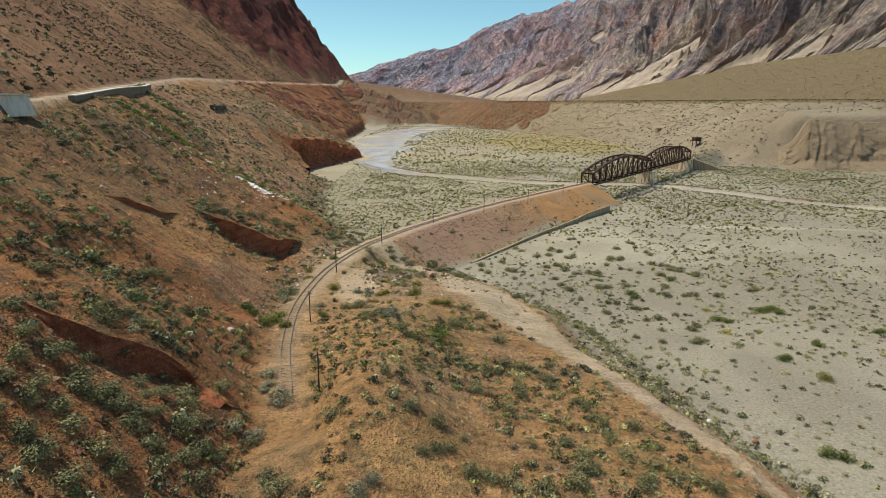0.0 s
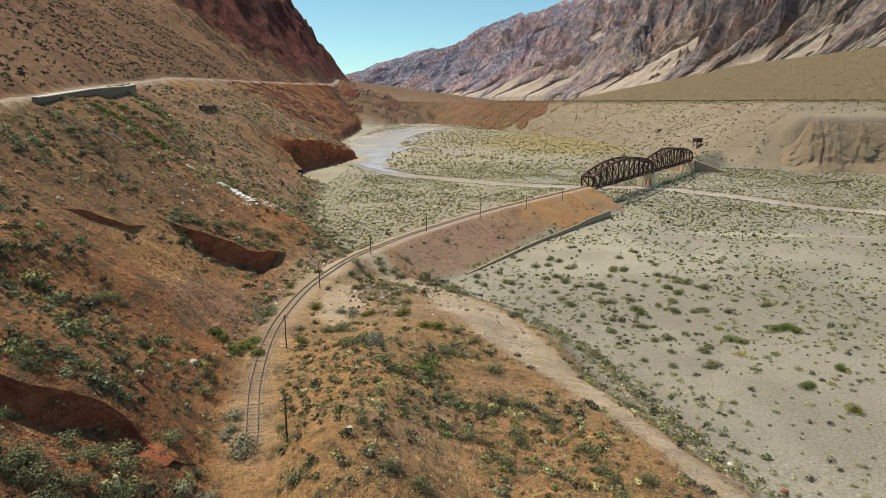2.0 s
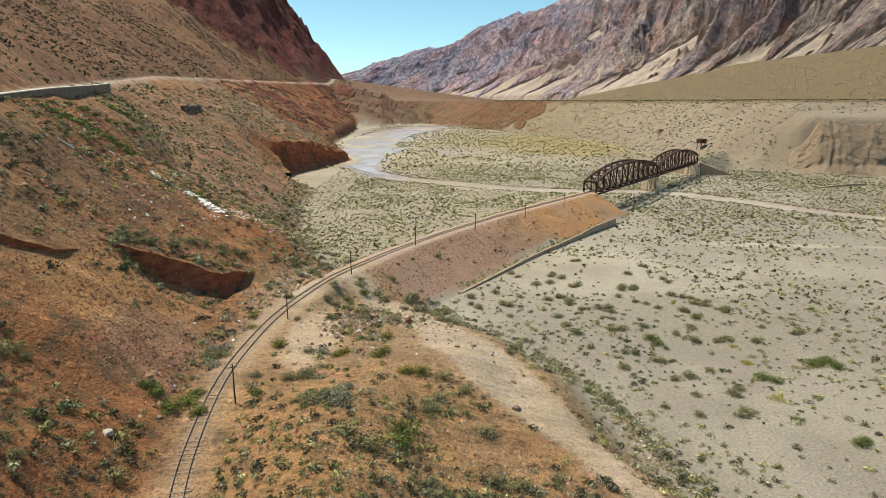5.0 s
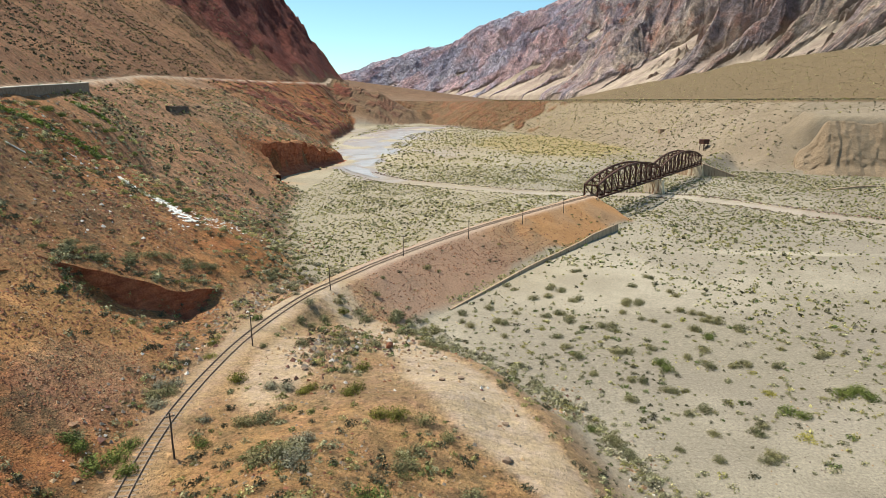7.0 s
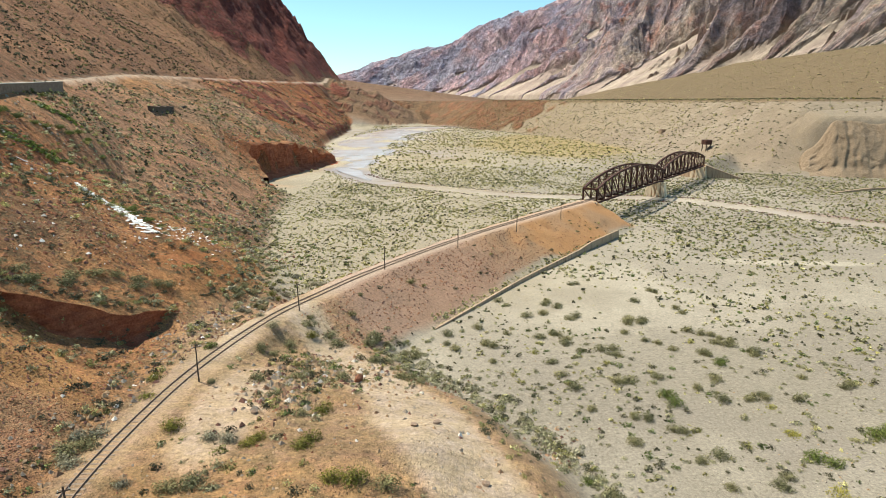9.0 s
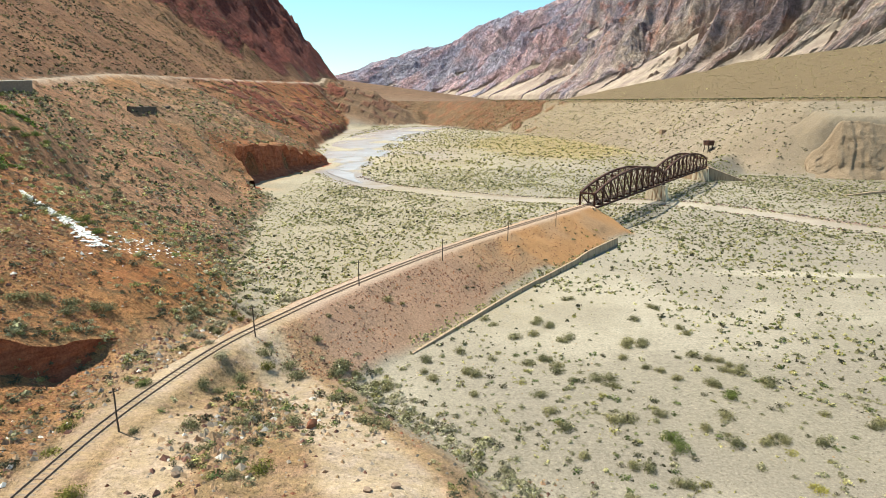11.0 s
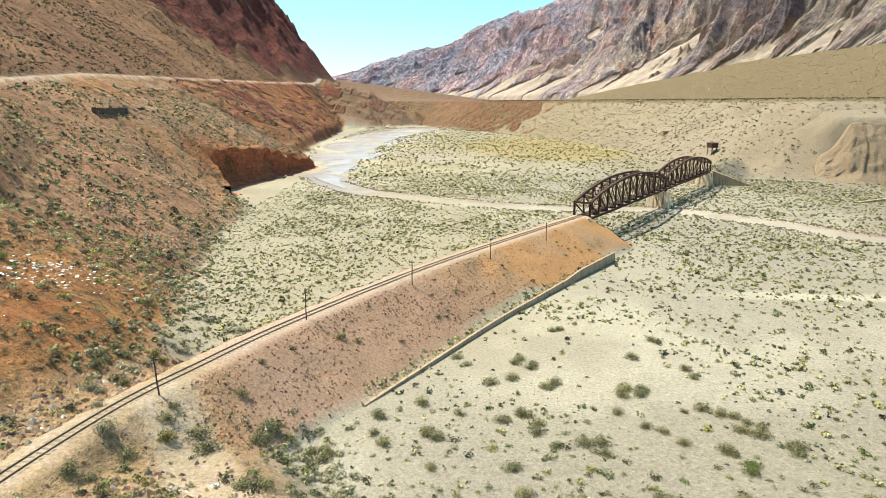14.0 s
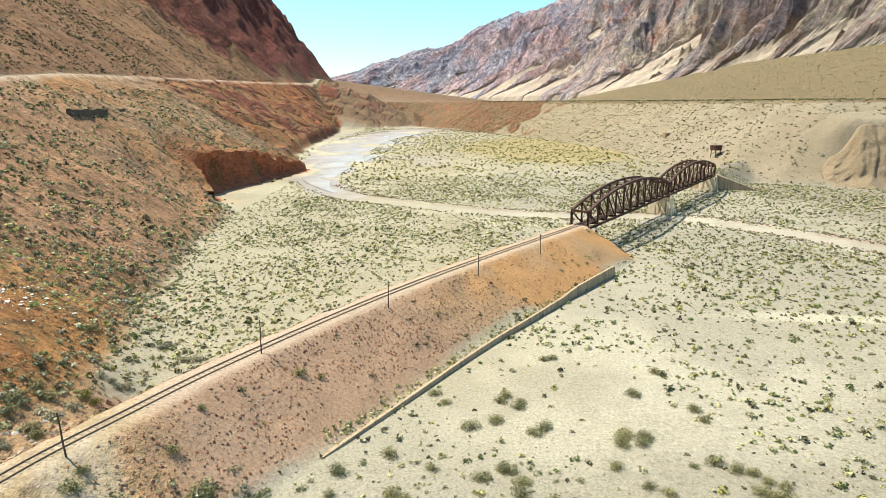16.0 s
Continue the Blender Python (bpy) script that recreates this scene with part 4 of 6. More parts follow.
def truss_span():
    """One span along +x from the origin; z = 0 is the underside of the bottom chord."""
    t = thing("truss_span", Matrix.Identity(4), "rusted riveted iron truss span with arched top chords", "bridge", "bridge spans")
    px = [SPAN * i / PANELS for i in range(PANELS + 1)]
    hz = lambda q: END_H + (MID_H - END_H) * (1 - (2 * q / SPAN - 1) ** 2) ** 0.92
    for side in (-1, 1):
        yy = side * BW / 2
        bm = bmesh.new()
        channel_beam(bm, (-0.3, yy, 0.35), (SPAN + 0.3, yy, 0.35), 0.46, 0.62, 0.07)
        part("bottom_chord", bm, RUST, t)
        for a, b in zip(px[:-1], px[1:]):
            bm = bmesh.new()
            beam(bm, (a - 0.02, yy, hz(a)), (b + 0.02, yy, hz(b)), 0.54, 0.56)
            chord = part("top_chord", bm, RUST, t)
            bm = bmesh.new()
            beam(bm, (a - 0.02, yy, hz(a) + 0.305), (b + 0.02, yy, hz(b) + 0.305), 0.66, 0.05)
            part("cover_plate", bm, RUST, chord)
        for i, q in enumerate(px):
            bm = bmesh.new()
            w = 0.50 if i in (0, PANELS) else 0.38
            channel_beam(bm, (q, yy, 0.6), (q, yy, hz(q) - 0.2), w, w, 0.07)
            beam(bm, (q, yy - side * 0.26, 0.62), (q, yy - side * 0.26, 1.25), 0.9, 0.03, Vector((0, 1, 0)))
            beam(bm, (q, yy - side * 0.26, hz(q) - 0.75), (q, yy - side * 0.26, hz(q) - 0.2), 0.9, 0.03, Vector((0, 1, 0)))
            part("vertical_post", bm, RUST, t)
        for i in range(PANELS):
            a, b = px[i], px[i + 1]
            bm = bmesh.new()
            if i < PANELS / 2 - 0.6:
                beam(bm, (a, yy - 0.1, hz(a) - 0.2), (b, yy - 0.1, 0.65), 0.08, 0.30)
                beam(bm, (a, yy + 0.1, hz(a) - 0.2), (b, yy + 0.1, 0.65), 0.08, 0.30)
            elif i > PANELS / 2 - 0.4:
                beam(bm, (a, yy - 0.1, 0.65), (b, yy - 0.1, hz(b) - 0.2), 0.08, 0.30)
                beam(bm, (a, yy + 0.1, 0.65), (b, yy + 0.1, hz(b) - 0.2), 0.08, 0.30)
            else:
                beam(bm, (a, yy - 0.1, 0.65), (b, yy - 0.1, hz(b) - 0.2), 0.08, 0.22)
                beam(bm, (a, yy + 0.1, hz(a) - 0.2), (b, yy + 0.1, 0.65), 0.08, 0.22)
            part("diagonal", bm, RUST, t)
            bm = bmesh.new()
            if i < PANELS / 2 - 0.6:
                beam(bm, (a, yy, 0.65), (b, yy, hz(b) - 0.2), 0.10, 0.14)
            elif i > PANELS / 2 - 0.4:
                beam(bm, (a, yy, hz(a) - 0.2), (b, yy, 0.65), 0.10, 0.14)
            else:
                beam(bm, (a, yy, (0.65 + hz(a)) / 2), (b, yy, (0.65 + hz(b)) / 2), 0.10, 0.14)
            part("counter_brace", bm, RUST, t)
            bm = bmesh.new()
            beam(bm, (a, yy - side * 0.3, 2.0), (b, yy - side * 0.3, 2.0), 0.05, 0.09)
            part("hand_rail", bm, RUST, t)
    for i, q in enumerate(px):
        bm = bmesh.new()
        channel_beam(bm, (q, -BW / 2, 0.72), (q, BW / 2, 0.72), 0.26, 0.62, 0.05)
        part("floor_beam", bm, RUST, t)
        bm = bmesh.new()
        if i in (0, PANELS):
            beam(bm, (q, -BW / 2, hz(q)), (q, BW / 2, hz(q)), 0.36, 0.52)
            for s in (-1, 1):
                beam(bm, (q, s * BW / 2, hz(q) - 1.0), (q, s * (BW / 2 - 0.9), hz(q) - 0.2), 0.10, 0.14)
        else:
            beam(bm, (q, -BW / 2, hz(q)), (q, BW / 2, hz(q)), 0.24, 0.22)
            if hz(q) > 6.2:
                low = hz(q) - 1.1
                beam(bm, (q, -BW / 2, low), (q, BW / 2, low), 0.14, 0.14)
                for k in range(4):
                    ya, yb = -BW / 2 + BW * k / 4, -BW / 2 + BW * (k + 1) / 4
                    beam(bm, (q, ya, low if k % 2 else hz(q)), (q, yb, hz(q) if k % 2 else low), 0.08, 0.08)
        part("portal_frame" if i in (0, PANELS) else "top_strut", bm, RUST, t)
    for i in range(PANELS):
        a, b = px[i], px[i + 1]
        bm = bmesh.new()
        beam(bm, (a, -BW / 2, hz(a) + 0.05), (b, BW / 2, hz(b) + 0.05), 0.14, 0.12)
        beam(bm, (a, BW / 2, hz(a) - 0.08), (b, -BW / 2, hz(b) - 0.08), 0.14, 0.12)
        part("top_brace", bm, RUST, t)
        bm = bmesh.new()
        beam(bm, (a, -BW / 2, 0.30), (b, BW / 2, 0.30), 0.12, 0.12)
        beam(bm, (a, BW / 2, 0.18), (b, -BW / 2, 0.18), 0.12, 0.12)
        part("floor_brace", bm, RUST, t)
    for s in (-0.55, 0.55):
        bm = bmesh.new()
        channel_beam(bm, (0, s, 0.86), (SPAN, s, 0.86), 0.22, 0.46, 0.05)
        part("stringer", bm, RUST, t)
    return t


TURN = math.degrees(math.atan2(BRIDGE_DIR.y, BRIDGE_DIR.x))


def bridge_pose(s, side, z, extra=0):
    p = BRIDGE_A + BRIDGE_DIR * s + Vector((BRIDGE_DIR.y, -BRIDGE_DIR.x, 0)) * side
    return pose(p.x, p.y, z, 0, 0, TURN + extra)


SOFFIT = DECK - 1.15
span_1 = truss_span()
span_1.matrix_basis = bridge_pose(0.1, 0, SOFFIT)
span_2 = copy_thing(span_1, bridge_pose(SPAN + 0.7, 0, SOFFIT))


def tapered_block(bm, w0, l0, w1, l1, z0, z1, cx=0.0, bev=0.0):
    vs = []
    for w, ln, z in ((w0, l0, z0), (w1, l1, z1)):
        for sx, sy in ((-1, -1), (1, -1), (1, 1), (-1, 1)):
            vs.append(bm.verts.new((cx + sx * w / 2, sy * ln / 2, z)))
    fs = [bm.faces.new([vs[i] for i in f]) for f in ((3, 2, 1, 0), (4, 5, 6, 7), (0, 1, 5, 4), (1, 2, 6, 5), (2, 3, 7, 6), (3, 0, 4, 7))]
    if bev:
        bmesh.ops.bevel(bm, geom=list({e for f in fs for e in f.edges}), offset=bev, segments=1, affect="EDGES")


def bridge_pier(s):
    t = thing("bridge_pier", bridge_pose(s, 0, 0), "tapered masonry bridge pier streaked with rust", "pier")
    bm = bmesh.new()
    tapered_block(bm, 4.0, 9.2, 2.9, 7.0, -1.6, SOFFIT - 0.95, bev=0.12)
    part("shaft", bm, PIER, t)
    bm = bmesh.new()
    tapered_block(bm, 3.3, 7.6, 3.3, 7.6, SOFFIT - 0.95, SOFFIT - 0.35, bev=0.06)
    part("cap", bm, PIER, t)
    for sx in (-0.5, 0.5):
        for sy in (-1, 1):
            bm = bmesh.new()
            tapered_block(bm, 0.7, 0.8, 0.5, 0.6, SOFFIT - 0.35, SOFFIT + 0.05, sx * 1.3)
            bmesh.ops.translate(bm, verts=bm.verts, vec=(0, sy * BW / 2, 0))
            part("bearing", bm, RUST, t, "rusted iron bearing")
    return t


bridge_pier(SPAN + 0.4)


def bridge_abutment(s, away, wings):
    t = thing("bridge_abutment", bridge_pose(s, 0, 0), "pale masonry bridge abutment with sloping wing walls", "abutment")
    bm = bmesh.new()
    tapered_block(bm, 5.0, 8.4, 3.2, 6.6, -1.8, SOFFIT - 0.1, away * 1.2, bev=0.1)
    part("shaft", bm, PIER, t)
    bm = bmesh.new()
    tapered_block(bm, 1.0, 6.6, 1.0, 6.6, SOFFIT - 0.1, DECK - 0.15, away * 2.4)
    part("back_wall", bm, PIER, t)
    if wings:
        for side in (-1, 1):
            bm = bmesh.new()
            q = [(0.0, DECK - 0.4), (1.0, 0.7), (1.0, -2), (0.0, -2)]
            lo = [bm.verts.new((away * (0.9 + 7.5 * w), side * (3.0 + 16.5 * w), z)) for w, z in q]
            hi = [bm.verts.new((away * (1.9 + 7.5 * w), side * (3.0 + 16.5 * w), z)) for w, z in q]
            bm.faces.new(lo), bm.faces.new(hi[::-1])
            for i in range(4):
                bm.faces.new((lo[i], hi[i], hi[(i + 1) % 4], lo[(i + 1) % 4]))
            bmesh.ops.recalc_face_normals(bm, faces=bm.faces)
            part("wing_wall", bm, WALL_C, t, "weathered sloping concrete wing wall")
    return t


bridge_abutment(2 * SPAN + 1.0, 1, True)
bridge_abutment(0, -1, False)

# ---------- railway track ----------
TRACK_TOP = DECK


def track_points(gap):
    """Points along the railway, bridge and far bank included, with their directions."""
    line = [Vector((x, y, 0)) for x, y in TRACK if y > -24]
    end = BRIDGE_A + BRIDGE_DIR * (2 * SPAN + 70)
    line += [BRIDGE_A + BRIDGE_DIR * 2, end]
    out, carry = [], 0.0
    for a, b in zip(line[:-1], line[1:]):
        d, ln = (b - a).normalized(), (b - a).length
        s = carry
        while s < ln:
            out.append((a + d * s, d))
            s += gap
        carry = s - ln
    return out


def build_track():
    t = thing("railway_track", Matrix.Identity(4), "narrow-gauge railway track with rusty rails on worn wooden sleepers", "railway track")
    pts = track_points(1.6)
    for side in (-0.53, 0.53):
        bm = bmesh.new()
        prof = [(-0.065, 0), (0.065, 0), (0.065, 0.02), (0.012, 0.04), (0.036, 0.10), (0.036, 0.15), (-0.036, 0.15), (-0.036, 0.10), (-0.012, 0.04), (-0.065, 0.02)]
        rings = []
        for p, d in pts:
            r = Vector((d.y, -d.x, 0))
            rings.append([bm.verts.new(p + r * (side + u) + Vector((0, 0, TRACK_TOP - 0.02 + v))) for u, v in prof])
        for a, b in zip(rings[:-1], rings[1:]):
            for i in range(len(prof)):
                j = (i + 1) % len(prof)
                bm.faces.new((a[i], a[j], b[j], b[i]))
        part("rail", bm, RAIL, t, "rusty steel rail")
    rnd = random.Random(3)
    shapes = []
    for k in range(4):
        bm = bmesh.new()
        beam(bm, (-0.95 - rnd.random() * 0.1, 0, 0), (0.95 + rnd.random() * 0.1, rnd.uniform(-0.03, 0.03), 0), 0.22, 0.16)
        me = bpy.data.meshes.new("sleeper")
        bm.to_mesh(me)
        bm.free()
        me.materials.append(SLEEPER)
        shapes.append(me)
    rest = bmesh.new()
    for i, (p, d) in enumerate(track_points(0.72)):
        turn = math.degrees(math.atan2(d.y, d.x)) - 90 + rnd.uniform(-2, 2)
        m = pose(p.x, p.y, TRACK_TOP - 0.075 + (0.0 if p.y > 158 else -0.005) + rnd.uniform(-0.02, 0.015), 0, 0, turn)
        if i < 300:
            ob = new("sleeper", shapes[i % 4])
            ob.parent, ob.matrix_basis = t, m
        else:
            r = m @ Vector((0.98, 0, 0)), m @ Vector((-0.98, 0, 0))
            beam(rest, r[0], r[1], 0.22, 0.16)
    tagged(part("sleepers", rest, SLEEPER, t), kind="stuff")
    return t


build_track()


# ---------- retaining wall at the bank's toe ----------
def build_wall():
    t = thing("retaining_wall", Matrix.Identity(4), "low weathered concrete wall along the foot of the embankment", "wall")
    line = smooth_line([(-13.5, 61.5), (-5.4, 74.1), (5.8, 91.8), (15.4, 105.3), (25.2, 119.2), (38.9, 137.4)], 6)
    tops = np.interp(np.linspace(0, 1, len(line)), [0, 0.2, 0.5, 0.795, 0.805, 1], [0.25, 0.55, 0.95, 1.25, 1.85, 2.15])
    for lo, hi in ((0, 6), (6, 12), (12, 18), (18, 24), (24, len(line) - 1)):
        bm = bmesh.new()
        rings = []
        for i in range(lo, hi + 1):
            a, b = Vector(line[max(i - 1, 0)]), Vector(line[min(i + 1, len(line) - 1)])
            d = (b - a).normalized()
            r = Vector((d[1], -d[0]))
            p = Vector(line[i])
            if i == lo and lo:
                p = p + d * 0.03
            g = -0.5
            rings.append([bm.verts.new((*(p + r * u), v)) for u, v in ((0.42, g - 0.6), (0.22, tops[i]), (-0.22, tops[i]), (-0.3, g - 0.6))])
        for a, b in zip(rings[:-1], rings[1:]):
            for i in range(4):
                j = (i + 1) % 4
                bm.faces.new((a[i], b[i], b[j], a[j]))
        bm.faces.new(rings[0]), bm.faces.new(rings[-1][::-1])
        bmesh.ops.recalc_face_normals(bm, faces=bm.faces)
        part("wall_section", bm, WALL_C, t)
    return t


build_wall()


# ---------- telegraph poles ----------
def pole_thing():
    t = thing("telegraph_pole", Matrix.Identity(4), "dark leaning timber telegraph pole beside the track", "pole", "telegraph poles")
    bm = bmesh.new()
    rings = []
    for k in range(6):
        z, r = -0.6 + 5.0 * k / 5, 0.095 - 0.03 * k / 5
        rings.append([bm.verts.new((r * math.cos(a) + 0.02 * math.sin(k * 2.1), r * math.sin(a), z)) for a in [i * math.tau / 8 for i in range(8)]])
    for a, b in zip(rings[:-1], rings[1:]):
        for i in range(8):
            bm.faces.new((a[i], a[(i + 1) % 8], b[(i + 1) % 8], b[i]))
    bm.faces.new(rings[-1])
    part("shaft", bm, POLE, t)
    bm = bmesh.new()
    beam(bm, (-0.42, 0, 4.05), (0.42, 0, 4.05), 0.09, 0.09)
    arm = part("cross_arm", bm, POLE, t)
    for x in (-0.34, 0.34):
        bm = bmesh.new()
        bmesh.ops.create_cone(bm, cap_ends=True, segments=8, radius1=0.05, radius2=0.03, depth=0.14, matrix=Matrix.Translation((x, 0, 4.165)))
        part("insulator", bm, PALE_C, arm, "pale ceramic insulator")
    return t


POLES = [(-32.3, -25.0), (-38.4, -0.8), (-39.2, 25.0), (-33.5, 49.4), (-22.8, 72.6), (-8.7, 92.8), (6.5, 113.2), (21.1, 132.0)]
rnd = random.Random(11)
first_pole = pole_thing()
for i, (x, y) in enumerate(POLES):
    m = pose(x, y, ground_z(x, y), rnd.uniform(-2, 2), rnd.uniform(-2.5, 2.5), 35 + rnd.uniform(-8, 8))
    if i == 0:
        first_pole.matrix_basis = m
    else:
        copy_thing(first_pole, m)


# ---------- plants ----------
def leaf_material(name, dark, light, rough=0.85):
    m, n, l, b = material(name, rough)
    isl = n.new("ShaderNodeNewGeometry").outputs["Random Per Island"]
    c = mix(n, l, isl, dark, light)
    r = n.new("ShaderNodeObjectInfo").outputs["Random"]
    c = mix(n, l, 1.0, c, ramp(n, l, r, [(0, (0.75, 0.78, 0.8)), (0.5, (1, 1, 1)), (1, (1.2, 1.15, 1.05))]), "MULTIPLY")
    l.new(c, b.inputs["Base Color"])
    return m


def scrub_material(name):
    """For the joined scrub: each plant carries its own tint."""
    m, n, l, b = material(name, 0.9)
    a = n.new("ShaderNodeAttribute")
    a.attribute_name = "tint"
    isl = n.new("ShaderNodeNewGeometry").outputs["Random Per Island"]
    c = mix(n, l, 1.0, a.outputs["Color"], ramp(n, l, isl, [(0, 0.6), (1, 1.4)]), "MULTIPLY")
    l.new(c, b.inputs["Base Color"])
    return m


LEAF = {
    "dark": leaf_material("grey_green_leaves", (0.088, 0.086, 0.040), (0.285, 0.268, 0.130)),
    "green": leaf_material("green_leaves", (0.060, 0.085, 0.018), (0.190, 0.225, 0.055)),
    "pale": leaf_material("pale_grey_leaves", (0.150, 0.145, 0.095), (0.370, 0.345, 0.235)),
    "olive": leaf_material("olive_leaves", (0.085, 0.085, 0.014), (0.240, 0.225, 0.045)),
    "cushion": leaf_material("yellow_grass", (0.220, 0.205, 0.040), (0.460, 0.420, 0.120)),
}
TWIG = plain_material("dry_twigs", (0.075, 0.055, 0.040), (0.19, 0.145, 0.105), 8, 0.9)
SCRUB = scrub_material("mixed_scrub")


def blades(rs, count, length, width, spread, base_r, up=0.55, curl=0.0):
    """Thin triangles that fan out from a root."""
    v = []
    for _ in range(count):
        a = rs.rand() * math.tau
        out = np.array([math.cos(a), math.sin(a), 0])
        side = np.array([-out[1], out[0], 0])
        lift = up + (1 - up) * rs.rand() ** spread
        tip = out * (1 - lift) + np.array([0, 0, lift])
        tip = tip / np.linalg.norm(tip) * length * (0.6 + 0.5 * rs.rand())
        root = out * base_r * rs.rand()
        w = width * (0.6 + 0.8 * rs.rand())
        v += [root - side * w / 2, root + side * w / 2, root + tip]
    return np.array(v)


def clumps(rs, count, rx, rz, size, z0=0.12, thin=0.18):
    """Small leaf triangles on and in a ragged dome of radius 1 by rz."""
    lobes = [(rs.uniform(-0.55, 0.55), rs.uniform(-0.55, 0.55), rs.uniform(0.35, 0.62)) for _ in range(7)]
    v = []
    for _ in range(count):
        lx, ly, lr = lobes[rs.randint(len(lobes))]
        d = rs.normal(size=3)
        d[2] = abs(d[2]) * 0.9 - 0.15
        d /= np.linalg.norm(d)
        rad = lr * (0.72 + 0.38 * rs.rand())
        c = np.array([lx + d[0] * rad, ly + d[1] * rad, max(0.02, z0 + (0.25 + d[2]) * rad * 1.25)])
        c = c * np.array([rx, rx, rz])
        n1, n2 = rs.normal(size=3), rs.normal(size=3)
        n1 = d * 1.2 + n1 / np.linalg.norm(n1) * 0.75
        n1 /= np.linalg.norm(n1)
        n2 = np.cross(n1, n2)
        n2 /= np.linalg.norm(n2)
        s = size * (0.6 + 0.9 * rs.rand())
        v += [c - n1 * s * 0.5 - n2 * s * thin, c - n1 * s * 0.5 + n2 * s * thin, c + n1 * s * 0.85]
    return np.array(v)


def domes(rs, count, rz, size, lobes=6):
    """Leaf clusters lying on a ragged cushion of several lobes, radius about 1."""
    heart = [(rs.uniform(-0.5, 0.5), rs.uniform(-0.5, 0.5), rs.uniform(0.38, 0.60)) for _ in range(lobes)]
    v = []
    for _ in range(count):
        lx, ly, lr = heart[rs.randint(lobes)]
        d = rs.normal(size=3)
        d[2] = abs(d[2]) * 0.9 - 0.1
        d /= np.linalg.norm(d)
        rad = lr * (0.78 + 0.30 * rs.rand())
        c = np.array([lx + d[0] * rad, ly + d[1] * rad, max(0.0, 0.25 + d[2]) * rad * 1.25 * rz / 0.7])
        face = d + rs.normal(size=3) * 0.38
        a = np.cross(face, rs.normal(size=3))
        a /= np.linalg.norm(a)
        e = np.cross(face, a)
        e /= np.linalg.norm(e)
        s = size * (0.6 + 0.8 * rs.rand())
        v += [c - a * s * 0.5 - e * s * 0.3, c + a * s * 0.5 - e * s * 0.3, c + e * s * 0.62]
    return np.array(v)


def triangle_mesh(name, verts, mat):
    me = bpy.data.meshes.new(name)
    n = len(verts)
    me.vertices.add(n)
    me.vertices.foreach_set("co", verts.astype(np.float32).ravel())
    me.loops.add(n)
    me.loops.foreach_set("vertex_index", np.arange(n, dtype=np.int32))
    me.polygons.add(n // 3)
    me.polygons.foreach_set("loop_start", np.arange(0, n, 3, dtype=np.int32))
    me.update()
    me.materials.append(mat)
    return me


def shrub_kinds():
    out = {}
    for ki, kind in enumerate(LEAF):
        out[kind] = []
        for v in range(4):
            rs = np.random.RandomState(100 + ki * 10 + v)
            if kind == "cushion":
                leaves = np.concatenate([clumps(rs, 260, 1.0, 0.42, 0.16, 0.0), blades(rs, 60, 0.55, 0.06, 1.0, 0.8, 0.5)])
                stems = blades(rs, 10, 0.3, 0.04, 1.0, 0.3)
            elif kind == "dark":
                leaves = np.concatenate([domes(rs, 560, 0.74, 0.095, 10), clumps(rs, 300, 1.02, 0.76, 0.12, 0.05, 0.09), blades(rs, 60, 0.9, 0.016, 1.2, 0.35, 0.45)])
                stems = blades(rs, 36, 0.85, 0.035, 1.0, 0.25, 0.35)
            else:
                leaves = np.concatenate([domes(rs, 560, 0.70, 0.098, 10), clumps(rs, 300, 1.02, 0.72, 0.12, 0.05, 0.09), blades(rs, 60, 0.9, 0.016, 1.2, 0.4, 0.45)])
                stems = blades(rs, 36, 0.8, 0.05, 1.0, 0.25, 0.35)
            out[kind].append((triangle_mesh("foliage", leaves, LEAF[kind]), triangle_mesh("twig_tangle", stems, TWIG)))
    return out


KINDS = shrub_kinds()
SHRUB_WORDS = {"dark": "dark grey-green twiggy desert shrub on dry ground", "green": "fresh green desert shrub on dry ground", "pale": "pale grey-green bushy shrub on dry ground",
               "olive": "olive green dense shrub on sandy ground", "cushion": "low yellow cushion of dry grass on gravel"}


def place_shrubs(kind, rows, seed):
    r = random.Random(seed)
    split = []
    for x, y, rad in rows:
        if rad > 1.3:
            a = r.uniform(0, math.tau)
            split += [(x + math.cos(a) * rad * 0.45, y + math.sin(a) * rad * 0.45, rad * 0.70), (x - math.cos(a) * rad * 0.45, y - math.sin(a) * rad * 0.45, rad * 0.62)]
        else:
            split.append((x, y, rad))
    for i, (x, y, rad) in enumerate(split):
        leaf, stem = KINDS[kind][i % 4]
        rad = max(0.45, min(rad * 1.08, 1.7))
        t = thing("shrub" if kind != "cushion" else "grass_cushion", pose(x, y, ground_z(x, y) - 0.06, 0, 0, r.uniform(0, 360)), SHRUB_WORDS[kind],
                  "shrub" if kind != "cushion" else "grass", kind + " shrubs")
        t.scale = (rad * r.uniform(0.9, 1.1), rad * r.uniform(0.9, 1.1), rad * r.uniform(0.8, 1.1) * (1.0 if rad < 1.4 else 0.85))
        for nm, me in (("foliage", leaf), ("twig_tangle", stem)):
            o = new(nm, me)
            o.parent = t


